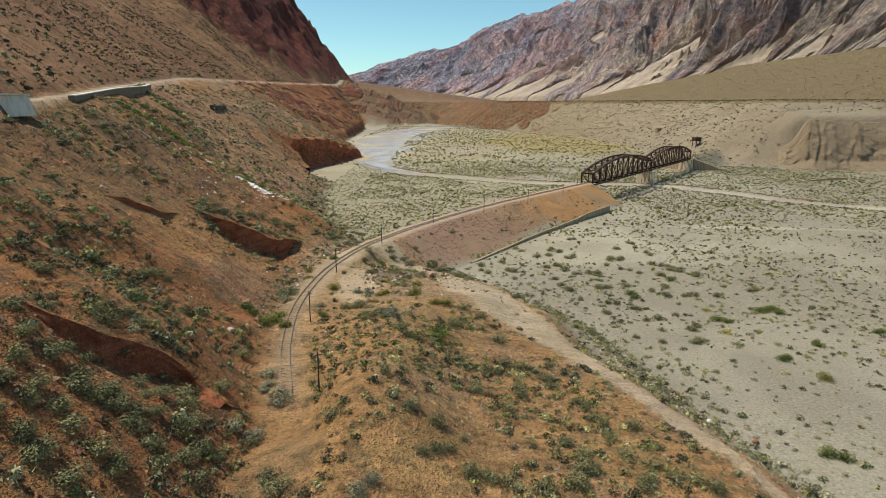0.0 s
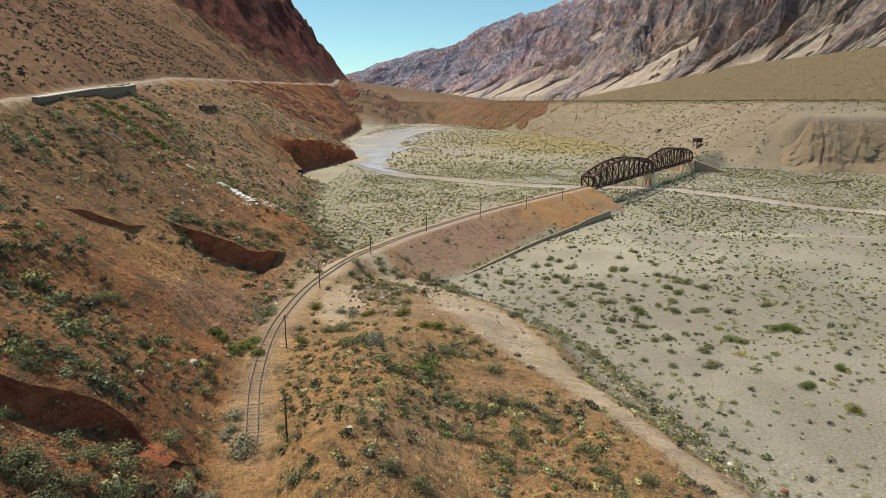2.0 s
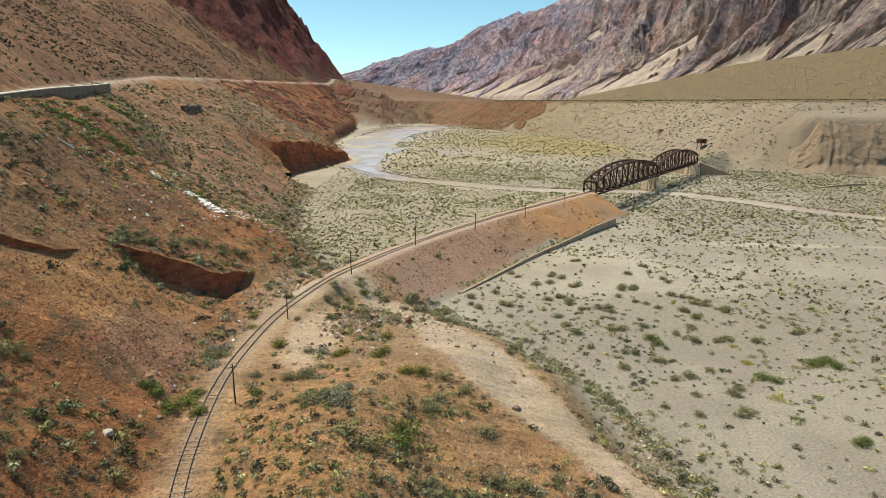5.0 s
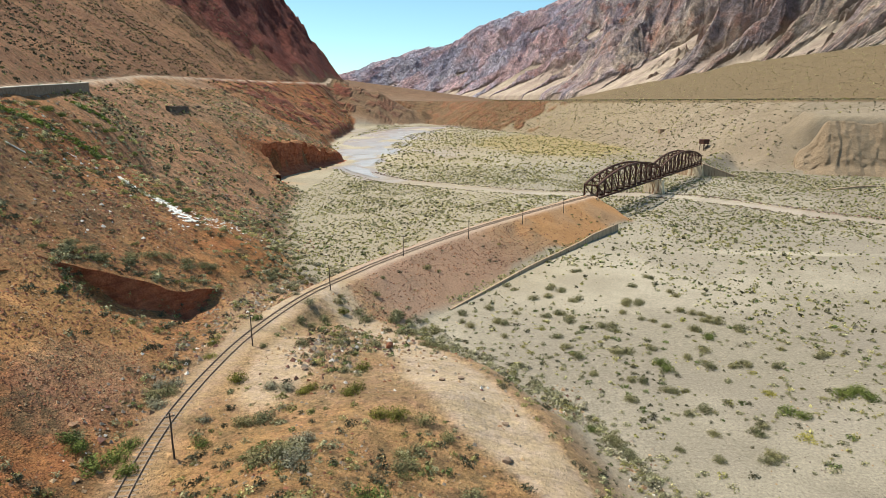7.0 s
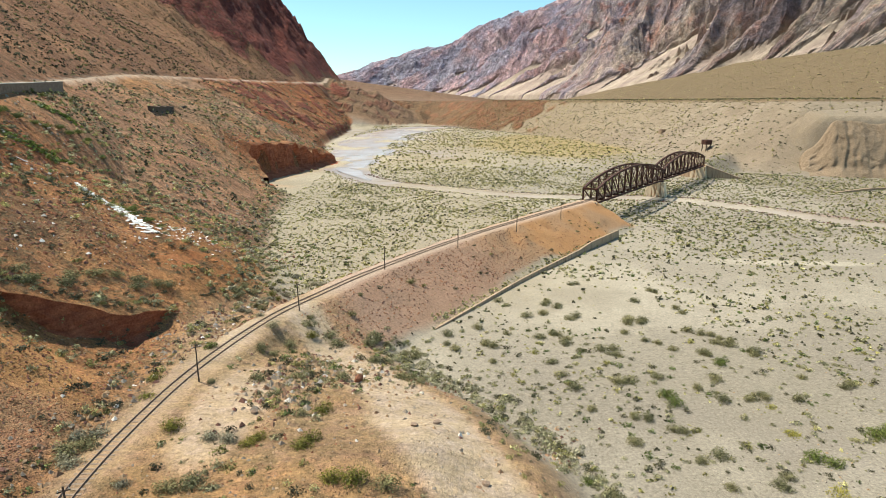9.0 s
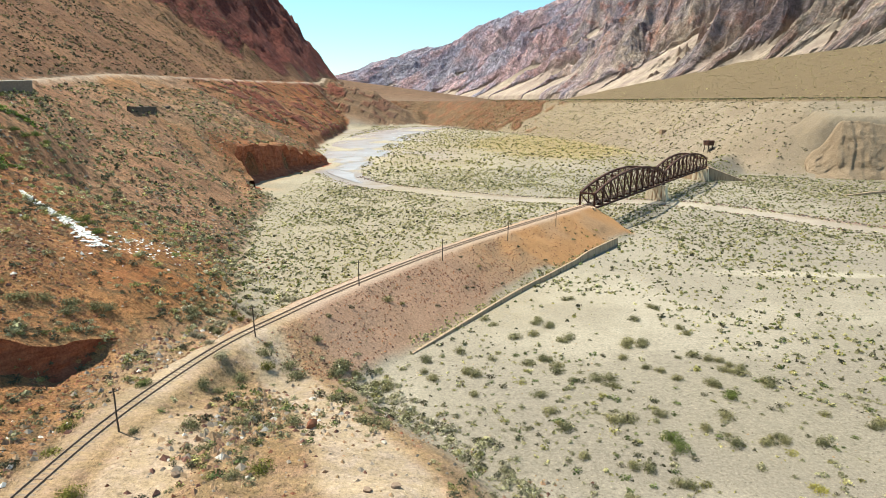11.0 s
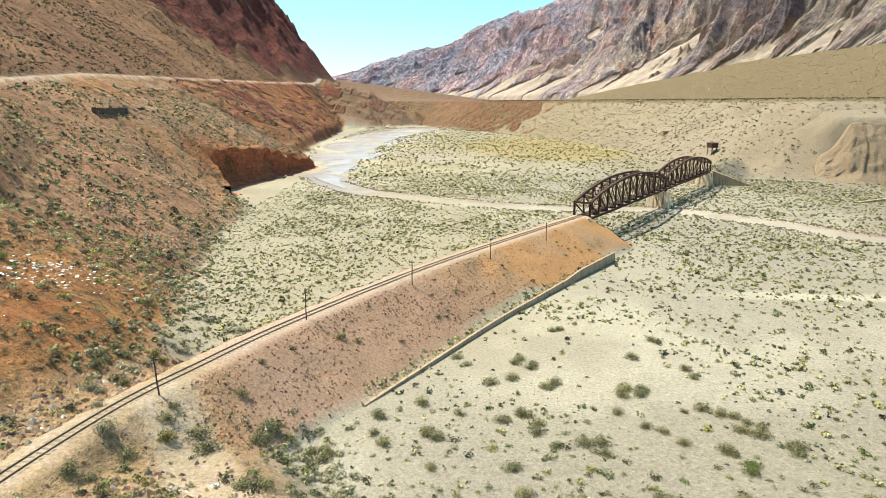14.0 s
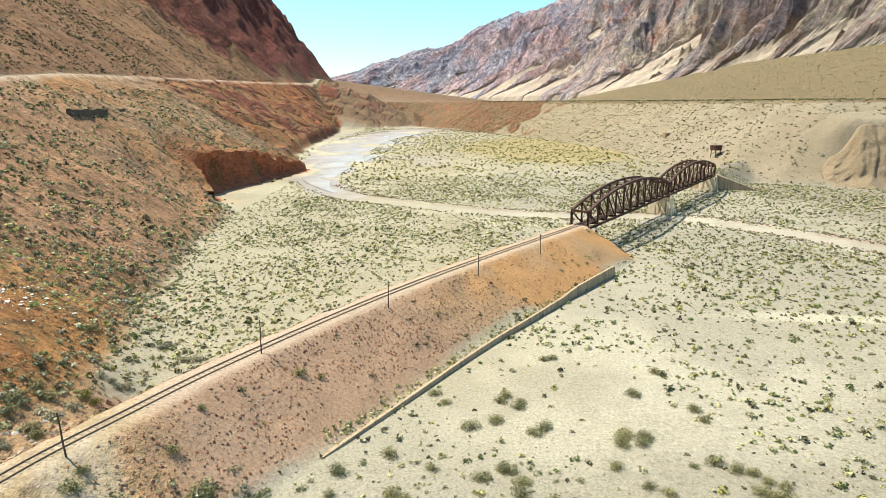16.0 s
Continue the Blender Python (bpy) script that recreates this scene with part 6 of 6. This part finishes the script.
# the bank's flanks and toe
dtk = lambda x, y: line_distance(TRACK, x, y)
x, y = sown(rs, -40, 60, 60, 170, 0.06, lambda x, y: (np.abs(dtk(x, y)[0]) > 3.2) & (np.abs(dtk(x, y)[0]) < 13) & (y < 158 - 0.4 * x))
size = 0.2 + 0.6 * rs.rand(len(x)) ** 2
scattered("bank_scrub", "sparse scrub on the embankment's flanks", x, y, size, tints(rs, len(x), (DUSKY, GREY, OLV), (0.6, 0.2, 0.2)), BUSHLETS, 70)
n = 620
t = rs.rand(n) ** 1.1
x, y = np.interp(t, [0, 0.6, 1], [-13, 15, 38]) + rs.normal(size=n) * 0.7, np.interp(t, [0, 0.6, 1], [62.5, 105.5, 136.5]) + rs.normal(size=n) * 0.7
x, y = x - 0.9, y + 0.9
scattered("toe_grass", "yellow grass along the wall at the embankment's foot", x, y, 0.15 + 0.32 * rs.rand(n) ** 1.5, tints(rs, n, (YEL, OLV, GREY), (0.55, 0.25, 0.2)), TUFTS, 71)
# terrace face and top
tq = lambda x, y: line_distance(TERRACE, x, y)[0]
x, y = sown(rs, -40, 420, 255, 900, 0.15, lambda x, y: np.interp(y, [300, 560], [0.6, 1.0]) * ((tq(x, y) < -1) & (tq(x, y) > -150) & ~((x > 190) & (tq(x, y) > -44))))
size = 0.42 + 0.85 * rs.rand(len(x)) ** 2.4
scattered("terrace_scrub", "dark shrubs dotted over the terrace slope", x, y, size, tints(rs, len(x), (DUSKY, GREY, OLV), (0.6, 0.15, 0.25)), [t[:24] for t in FAR], 72)


x, y = sown(rs, 60, 820, 330, 1900, 0.015, lambda x, y: line_distance(TERRACE, x, y)[0] < -72)
scattered("fan_top_scrub", "brown scrub on the wide alluvial fan above the terrace", x, y, 0.6 + 1.1 * rs.rand(len(x)) ** 2.6, tints(rs, len(x), (DUSKY, GREY, OLV, YEL), (0.45, 0.2, 0.25, 0.1)), [t[:18] for t in FAR], 79)


# ---------- stones ----------
def stone_material():
    m, n, l, b = material("field_stone", 0.92)
    pos = place(n)
    a = n.new("ShaderNodeAttribute")
    a.attribute_name = "tint"
    f = tex_noise(n, l, 5, 6, 0.7, pos)
    c = mix(n, l, 1.0, a.outputs["Color"], ramp(n, l, f, [(0.3, 0.65), (0.7, 1.3)]), "MULTIPLY")
    l.new(c, b.inputs["Base Color"])
    bump(n, l, b, f, 0.6, 0.05)
    return m


STONE = stone_material()


def stone_template(rs, sub=1, worn=0.66):
    bm = bmesh.new()
    bmesh.ops.create_icosphere(bm, subdivisions=sub, radius=1)
    sc = rs.uniform(0.65, 1.15, 3)
    for v in bm.verts:
        v.co = Vector([c * s * rs.uniform(worn, 1.14) for c, s in zip(v.co, sc)])
        v.co.z = max(v.co.z * 0.75, -0.45)
    tri = np.array([[tuple(v.co) for v in f.verts] for f in bm.faces]).reshape(-1, 3)
    bm.free()
    return tri


def chip_template(rs):
    """A broken eight-sided stone."""
    p = np.array([(1, 0, 0), (0, 1, 0), (-1, 0, 0), (0, -1, 0), (0, 0, 0.75), (0, 0, -0.5)], float) * rs.uniform(0.6, 1.2, (6, 1)) + rs.uniform(-0.18, 0.18, (6, 3))
    return np.concatenate([p[[i, (i + 1) % 4, 4]] for i in range(4)] + [p[[(i + 1) % 4, i, 5]] for i in range(4)])


STONES = [stone_template(rs) for _ in range(8)]
CHIPS = [chip_template(rs) for _ in range(10)]
RUSTST = (0.38, 0.17, 0.085)
REDST, TANST, GREYST, WHITEST, MAUVE = (0.25, 0.105, 0.060), (0.38, 0.26, 0.155), (0.30, 0.25, 0.195), (0.62, 0.58, 0.52), (0.185, 0.095, 0.072)
x, y = sown(rs, -40, 60, 46, 172, 8.0, lambda x, y: ((np.abs(dtk(x, y)[0]) > 2.6) & (np.abs(dtk(x, y)[0]) < 12.5) & (x < 30)) * step(0.75, -0.5, fbm(x, y, 14, 3, seed=55)) * (1 - 0.85 * step(-5, 25, x)))
scattered("bank_stones", "dark stones strewn over the embankment's flank", x, y, 0.07 + 0.20 * rs.rand(len(x)) ** 2, tints(rs, len(x), (MAUVE, REDST, TANST, RUSTST), (0.30, 0.25, 0.28, 0.17)), CHIPS, 73, STONE, 0.0, 1.0, "stones")
x, y = sown(rs, -82, -34, -60, 125, 5.5, lambda x, y: on_slope(x, y) * step(-0.3, 0.5, fbm(x, y, 16, 4, seed=56)))
scattered("slope_stones", "broken red and tan stones on the hillside", x, y, 0.07 + 0.24 * rs.rand(len(x)) ** 3, tints(rs, len(x), (MAUVE, REDST, TANST, RUSTST), (0.15, 0.3, 0.2, 0.35)), CHIPS, 74, STONE, 0.0, 1.0, "stones")
x, y = sown(rs, -48, 25, -60, 68, 4.0, lambda x, y: on_fan(x, y) * step(-0.4, 0.4, fbm(x, y, 9, 4, seed=57)))
scattered("fan_stones", "tan and brown stones on the earth fan", x, y, 0.05 + 0.24 * rs.rand(len(x)) ** 3, tints(rs, len(x), (REDST, TANST, GREYST), (0.25, 0.5, 0.25)), CHIPS, 75, STONE, 0.0, 1.0, "stones")
x, y = sown(rs, -50, 110, -55, 150, 0.75, lambda x, y: open_flat(x, y) * step(-0.2, 0.5, fbm(x, y, 18, 4, seed=58)))
scattered("river_stones", "grey river stones on the gravel flats", x, y, 0.05 + 0.16 * rs.rand(len(x)) ** 2.5, tints(rs, len(x), (GREYST, TANST, (0.17, 0.14, 0.12)), (0.5, 0.2, 0.3)), CHIPS, 76, STONE, 0.0, 1.0, "stones")
x, y = sown(rs, -128, -60, 0, 140, 2.0, lambda x, y: on_slope(x, y) * np.maximum(step(-0.3, 0.4, fbm(x, y, 22, 3, seed=49)) * (x < -82), np.exp(-((x + 75) / 12) ** 2 - ((y - 52) / 22) ** 2)))
scattered("gravel_stones", "loose rusty stones on the hillside below the road", x, y, 0.12 + 0.4 * rs.rand(len(x)) ** 3, tints(rs, len(x), (MAUVE, REDST, TANST, RUSTST, WHITEST), (0.27, 0.3, 0.15, 0.22, 0.06)), CHIPS, 84, STONE, 0.0, 1.0, "stones")
x, y = sown(rs, -72, -44, -10, 36, 9.0, lambda x, y: on_slope(x, y) * np.exp(-((x + 52) / 9) ** 2 - ((y - 12) / 13) ** 2))
scattered("scree_stones", "mauve-brown scree stones below the red bank", x, y, 0.07 + 0.16 * rs.rand(len(x)) ** 2, tints(rs, len(x), (MAUVE, REDST, RUSTST, TANST), (0.12, 0.3, 0.38, 0.2)), CHIPS, 80, STONE, 0.0, 1.0, "stones")
x, y = sown(rs, -165, -52, 100, 400, 0.8, lambda x, y: on_slope(x, y) * step(-0.4, 0.4, fbm(x, y, 25, 3, seed=59)))
scattered("hillside_stones", "grey and brown boulders on the hillside below the road", x, y, 0.16 + 0.6 * rs.rand(len(x)) ** 2.6, tints(rs, len(x), (MAUVE, GREYST, TANST, REDST), (0.25, 0.3, 0.3, 0.15)), CHIPS, 81, STONE, 0.0, 1.0, "stones")
# rubble in piles and along the cut edge
px, py, ps = [], [], []
for cx, cy, w, l2, n, big in ((-29.5, 28, 2.4, 6, 620, 0.5), (-24, 33, 3, 3, 90, 0.4), (6, 5, 1.2, 5, 150, 0.3), (10.5, -15, 1.2, 5, 170, 0.32), (0.5, 22, 1.6, 4, 120, 0.3), (-58, 112, 5, 9, 190, 0.55), (-45, 44, 2.5, 7, 380, 0.45),
                              (-41, 60, 2.5, 7, 260, 0.45), (-45, 14, 1.8, 10, 420, 0.4), (-18, 33, 5, 6, 300, 0.38), (-10, 12, 3, 6, 60, 0.4)):
    px.append(cx + rs.normal(size=n) * w), py.append(cy + rs.normal(size=n) * l2), ps.append(0.10 + big * rs.rand(n) ** 1.5)
x, y, size = np.concatenate(px), np.concatenate(py), np.concatenate(ps)
ok = np.abs(dtk(x, y)[0]) > 2.2
scattered("rubble", "piles of pale and rusty broken rock", x[ok], y[ok], size[ok], tints(rs, int(ok.sum()), (WHITEST, TANST, (0.30, 0.18, 0.11), GREYST, MAUVE), (0.05, 0.36, 0.22, 0.27, 0.10)), CHIPS, 77, STONE, 0.0, 1.0, "stones")
# white mineral crust spilled down the slope
n = 480
t = rs.rand(n) ** 0.8
wid = np.interp(t, [0, 0.5, 0.8, 1], [0.25, 0.9, 1.5, 1.9])
x = np.interp(t, [0, 0.3, 0.55, 0.8, 1], [-82.5, -77.0, -73.0, -68.0, -63.5]) + rs.normal(size=n) * wid * 0.5
y = np.interp(t, [0, 0.3, 0.55, 0.8, 1], [80.0, 78.3, 75.0, 71.6, 68.6]) + rs.normal(size=n) * wid * 0.7
loose_x, loose_y = -62 + rs.normal(size=190) * 3.0, 80 + rs.normal(size=190) * 7.0
x, y = np.concatenate([x, loose_x]), np.concatenate([y, loose_y])
size = np.concatenate([0.20 + 0.55 * rs.rand(n), 0.14 + 0.42 * rs.rand(190) ** 2])
scattered("white_crust", "white mineral crust spilled down the hillside", x, y, size, tints(rs, len(x), ((0.80, 0.79, 0.75), (0.66, 0.64, 0.59)), (0.75, 0.25)), STONES, 78, STONE, 0.0, 0.42, "mineral crust")
# dark stones heaped along the river's banks
t = rs.rand(1500)
cx, cy = np.array([p for p in RIVER if p[1] < 300 and p[0] < 200]).T
run = np.linspace(0, 1, len(cx))
x, y = np.interp(t, run, cx), np.interp(t, run, cy)
side = np.where(rs.rand(1500) < 0.65, 8.5, -8.0)
x, y = x + 0.55 * side + rs.normal(size=1500) * 0.8, y + 0.8 * side + rs.normal(size=1500) * 0.7
ok = np.abs(dtk(x, y)[0]) > 3
scattered("levee_stones", "dark stones heaped along the river channel", x[ok], y[ok], 0.25 + 0.45 * rs.rand(int(ok.sum())) ** 2, tints(rs, int(ok.sum()), (GREYST, MAUVE, (0.15, 0.125, 0.11)), (0.3, 0.3, 0.4)), CHIPS, 88, STONE, 0.0, 1.0, "stones")

# single boulders
rnd = random.Random(21)
for words, tint, rows in (("rusty red boulder half sunk in gravel", REDST, [(15.2, -19.6, 0.65), (-22.1, 29.6, 1.2), (-52.1, 106.2, 0.9), (-64.9, 114.5, 0.8)]),
                          ("pale boulder on dry ground", (0.50, 0.44, 0.36), [(-26.1, -29.3, 0.6), (-14.6, 27.5, 0.6), (-59.6, 111.1, 1.0), (-44.5, 104.6, 0.8), (-22.5, 32.9, 0.9), (-45.8, -11.3, 0.9), (-59.9, 31.5, 0.8)]),
                          ("brown boulder on dry ground", (0.25, 0.18, 0.13), [(-12.8, 18.5, 0.9), (-15.0, 17.5, 0.7), (-8.4, 9.6, 0.8), (-8.9, 2.1, 0.9), (-31.1, 18.2, 0.6), (-57.8, 103.4, 0.8), (-68.6, 159.7, 1.6)])):
    for x, y, r in rows:
        tri = stone_template(np.random.RandomState(int(abs(x * 10 + y * 7))), 1, 0.5) * r * 0.75
        bm = bmesh.new()
        for a in tri.reshape(-1, 3, 3):
            bm.faces.new([bm.verts.new(p) for p in a])
        bmesh.ops.remove_doubles(bm, verts=bm.verts, dist=0.001)
        ob = part("boulder", bm, STONE)
        at = ob.data.color_attributes.new("tint", "FLOAT_COLOR", "POINT")
        at.data.foreach_set("color", [c for _ in ob.data.vertices for c in (*tint, 1.0)])
        ob.matrix_basis = pose(x, y, ground_z(x, y) + 0.15 * r, 0, 0, rnd.uniform(0, 360))
        tagged(ob, words, "boulder", "boulders")


# ---------- water ----------
def water_material():
    m, n, l, b = material("muddy_water", 0.22)
    f = tex_noise(n, l, 0.05, 4, 0.6, place(n))
    c = mix(n, l, ramp(n, l, f, [(0.4, 0), (0.6, 1)]), (0.40, 0.315, 0.265), (0.50, 0.42, 0.37))
    l.new(c, b.inputs["Base Color"])
    bump(n, l, b, tex_noise(n, l, 1.5, 4, 0.6, place(n)), 0.15, 0.1)
    b.inputs["Specular IOR Level"].default_value = 0.5
    return m


def build_river():
    bm = bmesh.new()
    rings = []
    for i, (x, y) in enumerate(RIVER):
        if y < 262:
            continue
        a, e = Vector(RIVER[max(i - 1, 0)]), Vector(RIVER[min(i + 1, len(RIVER) - 1)])
        d = (e - a).normalized()
        w = float(np.interp(y, [262, 290, 330, 420, 560, 900], [0.3, 2.5, 9, 24, 38, 40]))
        z = float(floor_z(np.array(y))) - 0.38
        rings.append([bm.verts.new((x - d[1] * s * w, y + d[0] * s * w, z)) for s in (-1, -0.5, 0, 0.5, 1)])
    for p, q in zip(rings[:-1], rings[1:]):
        for k in range(4):
            bm.faces.new((p[k], p[k + 1], q[k + 1], q[k]))
    bmesh.ops.recalc_face_normals(bm, faces=bm.faces)
    return tagged(part("river_water", bm, water_material(), smooth=True), "shallow muddy river braiding through gravel", "river", kind="structure")


build_river()


# ---------- roadside and far small things ----------
def ribbon_wall(name, line, low, top, thick, mat, words, category, cap=None):
    """A continuous wall along plan points; low and top are heights per point."""
    t = thing(name, Matrix.Identity(4), words, category)
    n = len(line)
    bm = bmesh.new()
    rings = []
    for i in range(n):
        a, e = Vector((*line[max(i - 1, 0)], 0)), Vector((*line[min(i + 1, n - 1)], 0))
        d = (e - a).normalized()
        r = Vector((d.y, -d.x, 0)) * thick / 2
        p = Vector((*line[i], 0))
        rings.append([bm.verts.new(p + s * r + Vector((0, 0, z))) for s, z in ((-1, low[i]), (1, low[i]), (1, top[i]), (-1, top[i]))])
    for p, q in zip(rings[:-1], rings[1:]):
        for k in range(4):
            bm.faces.new((p[k], p[(k + 1) % 4], q[(k + 1) % 4], q[k]))
    bm.faces.new(rings[0])
    bm.faces.new(rings[-1])
    bmesh.ops.recalc_face_normals(bm, faces=bm.faces)
    part("wall_body", bm, mat, t)
    bm = bmesh.new()
    for i in range(n - 1):
        a, e = Vector((*line[i], top[i] + 0.09)), Vector((*line[i + 1], top[i + 1] + 0.09))
        beam(bm, a, e - (e - a).normalized() * 0.03, thick + 0.12, 0.17)
    part("coping", bm, cap or mat, t)
    return t


def road_edge(y, off):
    return float(along(ROAD, y)) + off, float(along(ROAD, y, 2))


ROADWALL = plain_material("road_masonry", (0.13, 0.10, 0.078), (0.27, 0.215, 0.165), 1.4, 0.95, 0.15)
ys = [40 + 6.85 * k for k in range(20)] + [177]
edge_x = [road_edge(y, float(road_ledge(np.array(y))) + 1.2)[0] for y in ys]
ribbon_wall("road_wall", list(zip(edge_x, ys)), [road_edge(y, 0)[1] - 10 for y in ys], [road_edge(y, 0)[1] + 0.45 for y in ys], 1.1,
            ROADWALL, "grey stone retaining wall that carries the mountain road", "wall", PALE_C)


def culvert_block():
    t = thing("culvert_block", pose(road_edge(17, 3.4)[0], 17, road_edge(17, 0)[1] - 0.9, 0, 0, 104), "white sloping concrete block beside the mountain road", "concrete block")
    bm = bmesh.new()
    tapered_block(bm, 9, 3.2, 8.4, 1.6, -1.2, 2.0, bev=0.08)
    part("body", bm, PALE_C, t)
    bm = bmesh.new()
    tapered_block(bm, 8.8, 1.9, 8.8, 1.9, 2.0, 2.25)
    part("coping", bm, PALE_C, t)
    return t


culvert_block()
DARKSTONE = plain_material("dark_dry_stone", (0.055, 0.042, 0.034), (0.15, 0.115, 0.09), 1.2, 0.95, 0.1)
ledge_line = smooth_line([(-133.6, 226.5), (-134.6, 238), (-138.0, 252), (-140.6, 266), (-140.4, 280)], 3)
LEDGE_TOP = sum(ground_z(p[0] + 1.0, p[1]) for p in ledge_line) / len(ledge_line) + 1.9
ribbon_wall("stone_wall", ledge_line, [ground_z(*p) - 5 for p in ledge_line], [LEDGE_TOP - 0.2 * (k % 3) for k in range(len(ledge_line))], 1.6, DARKSTONE,
            "dark dry-stone wall on the hillside below the road", "wall")


def water_tower():
    x, y = 155.0, 357.0
    t = thing("water_tower", pose(x, y, ground_z(x, y) - 0.2, 0, 0, 20), "dark boxy water tank on four wooden legs", "water tower")
    for sx in (-1.6, 1.6):
        for sy in (-1.6, 1.6):
            bm = bmesh.new()
            beam(bm, (sx * 1.15, sy * 1.15, -0.6), (sx, sy, 3.6), 0.35, 0.35)
            part("leg", bm, POLE, t)
    bm = bmesh.new()
    tapered_block(bm, 4.4, 4.4, 4.6, 4.6, 3.6, 6.2, bev=0.1)
    part("tank", bm, RUST, t)
    bm = bmesh.new()
    tapered_block(bm, 5.0, 5.0, 4.2, 4.2, 6.2, 6.6)
    part("lid", bm, RUST, t)
    for a, b in (((-1.8, -1.8, 0.4), (1.7, -1.7, 3.2)), ((1.8, -1.8, 0.4), (-1.7, -1.7, 3.2)), ((-1.8, 1.8, 0.4), (1.7, 1.7, 3.2))):
        bm = bmesh.new()
        beam(bm, a, b, 0.14, 0.14)
        part("brace", bm, POLE, t)
    return t


water_tower()


def stone_hut(x, y, w, ln, h, turn):
    t = thing("stone_hut", pose(x, y, ground_z(x, y) - 0.3, 0, 0, turn), "small roofless stone hut at the foot of the terrace", "hut")
    for sx, sy, bw, bl in ((0, -ln / 2, w, 0.5), (0, ln / 2, w, 0.5), (-w / 2, 0, 0.5, ln - 0.5), (w / 2, 0, 0.5, ln - 0.5)):
        bm = bmesh.new()
        tapered_block(bm, bw, bl, bw * 0.98, bl * 0.96, -0.5, h * (0.85 if sx else 1.0), bev=0.05)
        bmesh.ops.translate(bm, verts=bm.verts, vec=(sx, sy, 0))
        part("wall", bm, WALL_C, t)
    bm = bmesh.new()
    tapered_block(bm, 0.9, 0.12, 0.9, 0.12, 0, 1.8)
    bmesh.ops.translate(bm, verts=bm.verts, vec=(0.3, -ln / 2 - 0.27, 0))
    part("doorway", bm, DARKSTONE, t, "dark boarded doorway")
    return t


stone_hut(165, 467, 4.2, 3.6, 3.0, 15)
ribbon_wall("ruined_wall", [(157.5, 227), (166, 230), (175, 233.5), (187, 238)], [-1, -1, -1, -1], [0.4, 0.8, 1.1, 0.9], 0.9, WALL_C, "low ruined concrete wall on the gravel flat", "wall")

# white pipes left on the slope
for i, (x, y, ln, turn) in enumerate(((-84.3, 52.8, 3.4, 62), (-88.1, 74.9, 3.6, 58))):
    bm = bmesh.new()
    bmesh.ops.create_cone(bm, cap_ends=True, segments=12, radius1=0.12, radius2=0.12, depth=ln)
    ob = part("white_pipe", bm, WHITE, smooth=False)
    dz = ground_z(x + math.cos(radians(turn)) * 1.5, y + math.sin(radians(turn)) * 1.5) - ground_z(x - math.cos(radians(turn)) * 1.5, y - math.sin(radians(turn)) * 1.5)
    d = Vector((math.cos(radians(turn)), math.sin(radians(turn)), dz / 3)).normalized()
    ob.matrix_basis = Matrix.Translation((x, y, ground_z(x, y) + 0.14)) @ d.to_track_quat("Z", "Y").to_matrix().to_4x4()
    tagged(ob, "loose length of white pipe on the hillside", "pipe", "white pipes")
